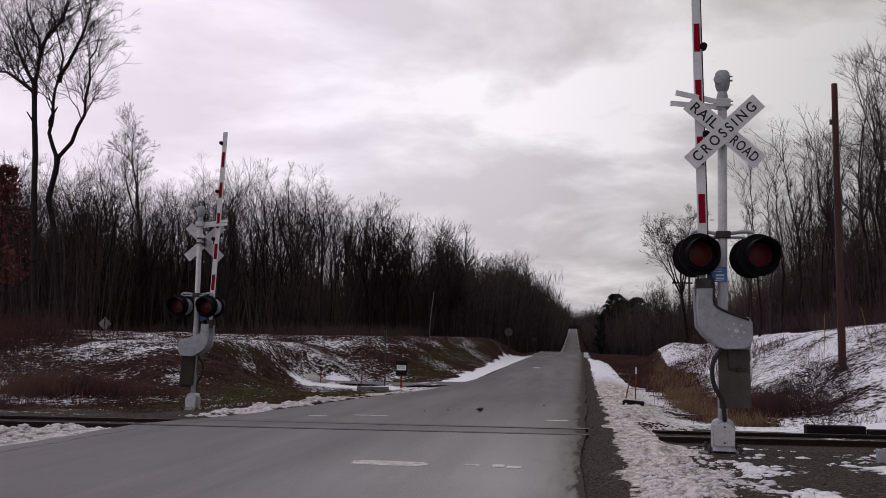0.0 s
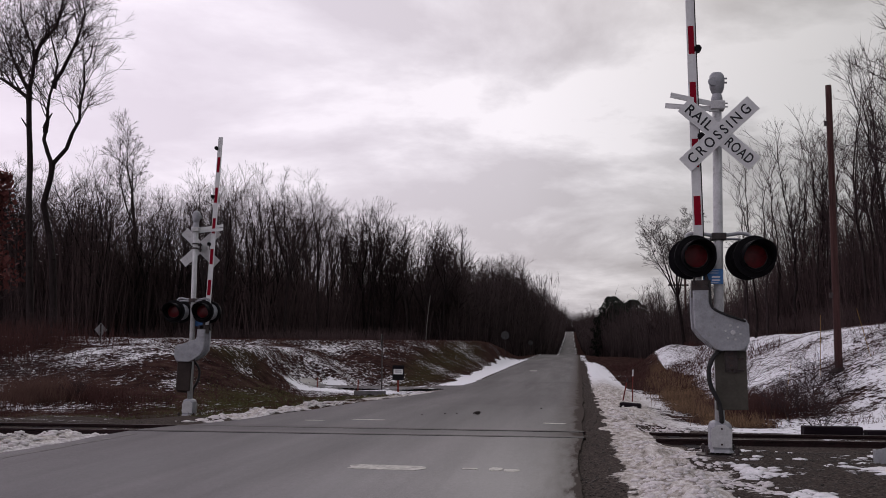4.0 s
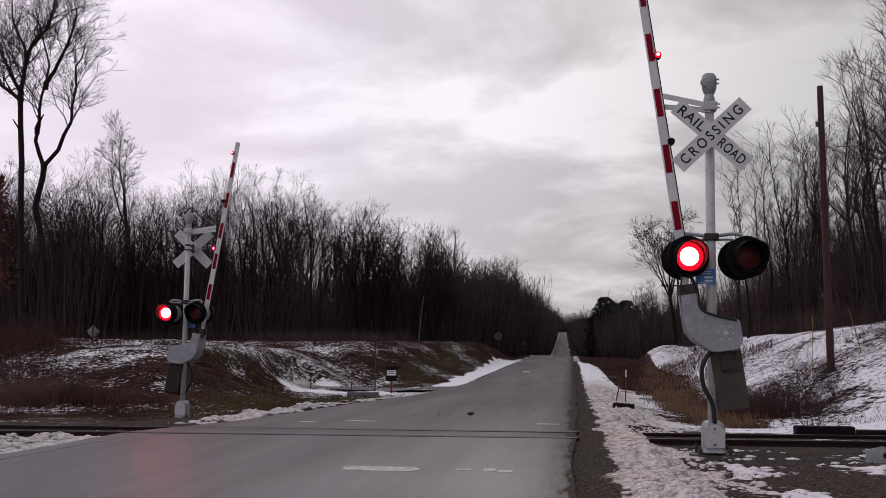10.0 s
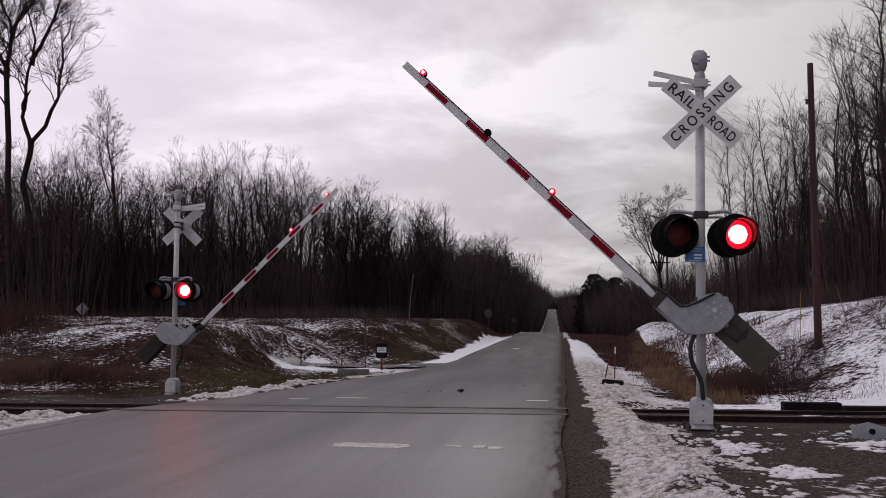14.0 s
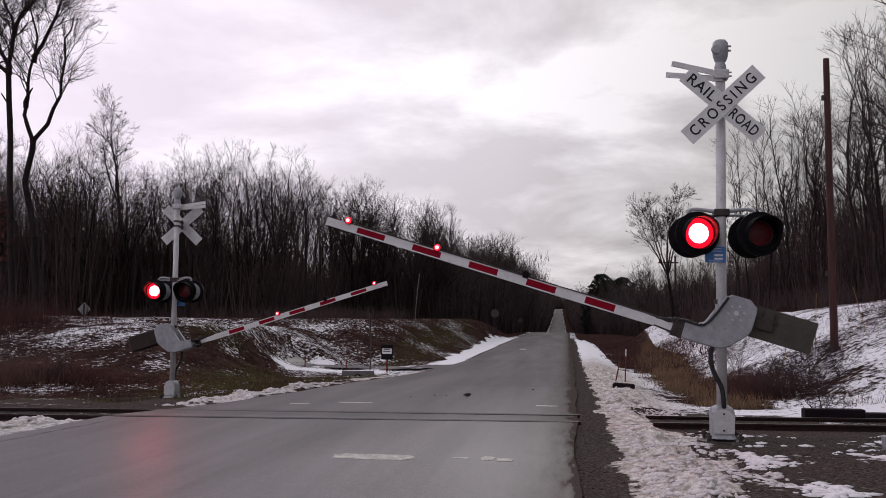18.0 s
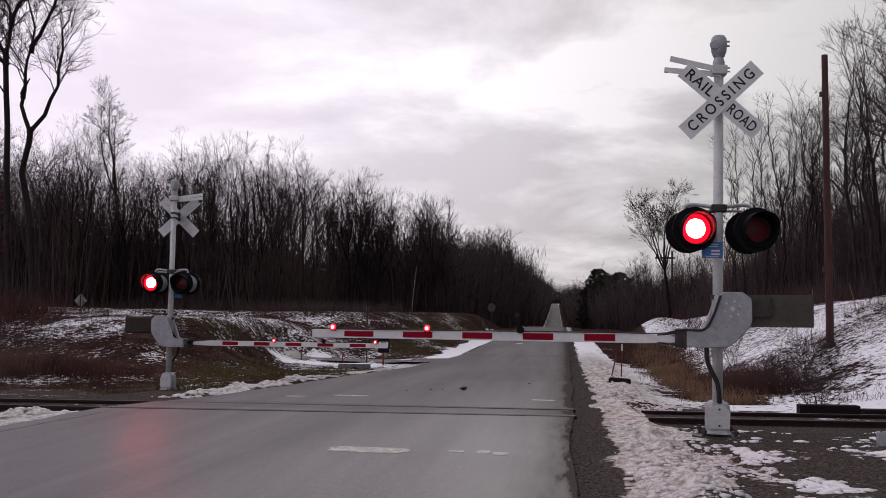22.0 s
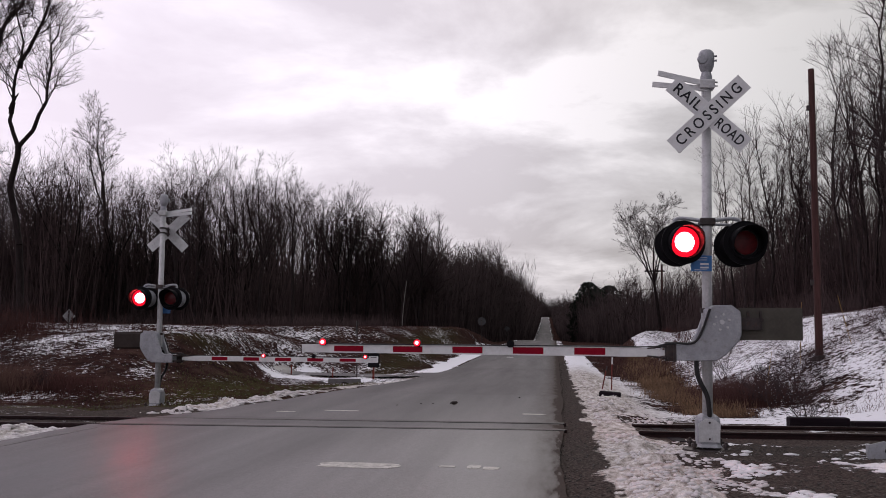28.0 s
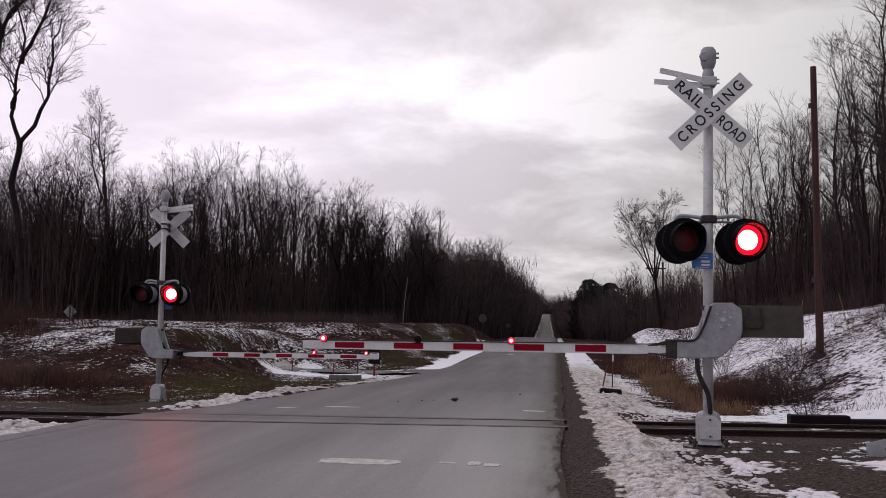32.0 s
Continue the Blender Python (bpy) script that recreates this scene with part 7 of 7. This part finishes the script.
    # yellow rods on the bank
    for x, y, h, tilt in ((5.95, 28.3, 1.25, 9), (7.5, 30.6, 1.9, 2), (8.9, 30.2, 1.5, -14)):
        ob = thing("marker_rod", pose(x, y, on_land(x, y), 0, tilt, 0), "thin yellow marker rod standing on the snowy bank", "marker rod", "marker rods")
        bm = bmesh.new()
        rod(bm, (0, 0, -0.1), (0, 0, h), 0.011, 0.008, 6)
        part("shaft", bm, M_YELLOW, ob)
    # spare ties beyond the track
    for x, y, w, dz, turn in ((4.52, 17.55, 1.02, 0.02, 3), (6.1, 17.65, 2.0, -0.04, 4)):
        ob = thing("spare_tie", pose(x, y, on_land(x, y, 0.10 + dz), 0, 0, turn), "black creosoted tie lying beside the track", "railway tie", "spare ties")
        bm = bmesh.new()
        box(bm, -w / 2, w / 2, -0.12, 0.12, -0.12, 0.075, bevel=0.015)
        part("timber", bm, M_TIE, ob)
    # broken signal part left by the track
    ob = thing("scrap_bracket", pose(4.10, 12.75, on_land(4.10, 12.75, 0.0), 0, 0, -8), "grey scrap bracket with a white board lying by the track", "scrap")
    bm = bmesh.new()
    slab(bm, [(-0.26, 0), (-0.24, 0.17), (-0.06, 0.22), (0.16, 0.16), (0.20, 0.0)], -0.02, 0.0)
    box(bm, -0.24, 0.20, 0.0, 0.22, 0.0, 0.03)
    box(bm, -0.24, -0.20, 0.0, 0.22, 0.0, 0.16)
    part("bracket", bm, M_CAST, ob)
    bm = bmesh.new()
    rod(bm, (-0.02, -0.03, 0.10), (-0.02, 0.06, 0.10), 0.04, 0.04, 12)
    part("hole_rim", bm, M_BLACK, ob)
    bm = bmesh.new()
    box(bm, 0.18, 1.6, 0.02, 0.16, 0.03, 0.08, pose(0, 0, 0, 0, 1.5, 0), bevel=0.008)
    part("board", bm, M_WHITE, ob, "weathered white board")


def rock(x, y, size, seed, material=None, label="grey stone beside the culvert", name="stone"):
    rnd = random.Random(seed)
    bm = bmesh.new()
    bmesh.ops.create_icosphere(bm, subdivisions=2, radius=size)
    for v in bm.verts:
        k = 1 + rnd.uniform(-0.16, 0.16)
        v.co = Vector((v.co.x * 1.3 * k, v.co.y * k, v.co.z * 0.7 * k))
    ob = part(name, bm, material or M_STONE)
    ob.matrix_world = pose(x, y, max(on_land(x, y), 0) * 0 + on_land(x, y) + size * 0.25, 0, 0, rnd.uniform(0, 180))
    return tagged(ob, label, "stone", "stones")


small_roadside()
for k, (x, y, s) in enumerate(((-2.25, 21.2, 0.05), (-2.33, 21.25, 0.02), (-2.95, 20.9, 0.014), (-3.4, 20.4, 0.012), (-0.9, 23.6, 0.015), (-2.7, 21.0, 0.012))):
    bmc = bmesh.new()
    bmesh.ops.create_icosphere(bmc, subdivisions=2, radius=s)
    rndc = random.Random(k)
    for v in bmc.verts:
        v.co = Vector((v.co.x * 1.4, v.co.y, v.co.z * 0.75)) * (1 + rndc.uniform(-0.2, 0.2))
    oc = part("clod", bmc, M_CLOD)
    oc.matrix_world = pose(x, y, float(road_z(y)) + 0.04 + s * 0.4)
    tagged(oc, "dark clod of earth lying on the asphalt", "clod", "clods on the road")


def shrub(x, y, height, seed, label):
    TWIG[0] = 0.0035
    rnd = random.Random(seed)
    lm = Limbs()
    for k in range(7):
        a = rnd.uniform(0, 6.28)
        grow(lm, rnd, (0, 0, -0.05), (math.cos(a) * 0.6, math.sin(a) * 0.6, 1.0), height * rnd.uniform(0.7, 1.1), 0.010, 1, 3, 0.1, 4, 0.16, 4)
    ob = thing("shrub", pose(x, y, on_land(x, y)), label, "shrub", "shrubs")
    part_of("crown", lm.mesh("crown"), M_TWIG, ob)


for k, (x, y, h) in enumerate(((4.55, 18.4, 0.75), (5.4, 27.0, 0.9), (6.0, 28.5, 1.0), (7.2, 29.5, 0.9), (10.2, 31.5, 1.3), (11.5, 33, 1.8), (5.0, 25.5, 0.6), (5.7, 25.6, 1.0), (6.3, 26.6, 1.1), (6.6, 27.6, 1.2), (5.3, 24.6, 0.8), (7.0, 26.2, 0.9), (6.0, 24.4, 0.7), (4.8, 31.0, 1.0), (5.6, 33.0, 1.2), (9.4, 28.6, 0.9))):
    shrub(x, y, h, 50 + k, "leafless shrub of thin dark twigs on the snowy bank")
for k, (x, y, h) in enumerate(((-14.2, 25.0, 0.7), (-20.5, 33.0, 1.3), (-21.5, 36.0, 1.7))):
    shrub(x, y, h, 70 + k, "leafless brown shrub among dry weeds on the bank")


# ---- what moves: the two gate arms, and the lamps that flash in turn ----
FALL = [(0.0, 89.0), (9.2, 89.0), (9.5, 87.2), (10.0, 82.5), (10.5, 77.3), (11.0, 72.2), (11.5, 66.5), (12.0, 62.0), (12.5, 57.1), (13.0, 52.4), (13.5, 47.9), (14.0, 43.6), (14.5, 39.7), (15.5, 32.7), (16.5, 26.2), (17.0, 23.0), (17.5, 20.0), (18.0, 17.0), (18.5, 14.0), (19.0, 11.0), (19.5, 8.4), (20.0, 5.8), (20.5, 3.8), (21.0, 1.8), (21.5, 0.2), (22.0, 0.0), (32.0, 0.0)]
FALL_FAR = [(0.0, 87.5), (9.2, 87.5), (9.5, 85.5), (10.0, 80.5), (10.5, 75.0), (11.0, 70.0), (11.5, 65.5), (12.0, 61.5), (12.5, 57.5), (13.0, 53.6), (13.5, 49.0), (14.0, 44.4), (14.5, 40.4), (15.5, 33.4), (16.5, 26.6), (17.0, 23.4), (17.5, 20.2), (18.0, 17.2), (18.5, 14.2), (19.0, 11.0), (19.5, 8.4), (20.0, 5.6), (20.5, 3.0), (21.0, 0.8), (21.5, 0.0), (22.0, 0.0), (32.0, 0.0)]
START, TURN, BEAT = 5.57, 6.08, 0.5955
TICK = 1.0 / FPS


def flips():
    """Moments of change, with the side that lights: True for the lamp on the right as one faces the near signal."""
    rows = [(START, True)]
    k = 0
    while TURN + k * BEAT < 32.0:
        rows.append((TURN + k * BEAT, k % 2 == 1))
        k += 1
    return rows


def blink(core, lit, dark, which, lead=0.0):
    """The light comes forward through its lens when it burns and sits behind it when it doesn't. which: True, False, or None for a steady light."""
    rows, now = [(0.0, dark)], dark
    for t, side in flips():
        goal = lit if which is None or side == which else dark
        if goal is not now:
            rows += [(t - lead - TICK, now), (t - lead, goal)]
            now = goal
    rows.append((32.0, now))
    clean = [rows[0]]
    for t, m in rows[1:]:
        if frame(t) > frame(clean[-1][0]):
            clean.append((t, m))
    walk(core, clean)


def motions():
    for (sig, arm, lamps, glows), fall, flip in ((NEAR, FALL, False), (FAR, FALL_FAR, True)):
        walk(arm, [(t, pose(*HUB, 0, a - (0.0 if flip else 0.65), 0)) for t, a in fall])
        for core, (x, y, z), face, turned in lamps:
            right = (x > 0) != flip
            blink(core, turned @ pose(x, y + face * 0.050, z), turned @ pose(x, y - face * 0.02, z), right)
        for k, (core, x, z) in enumerate(glows):
            which = None if k == 0 else ((k == 2) if not flip else (k == 1))
            core_at = pose(x, 0.02, z)
            for_lit = core_at @ Matrix.Translation((0, -0.046 if not flip else 0.046, 0))
            blink(core, for_lit, core_at, which, 0.056)


motions()
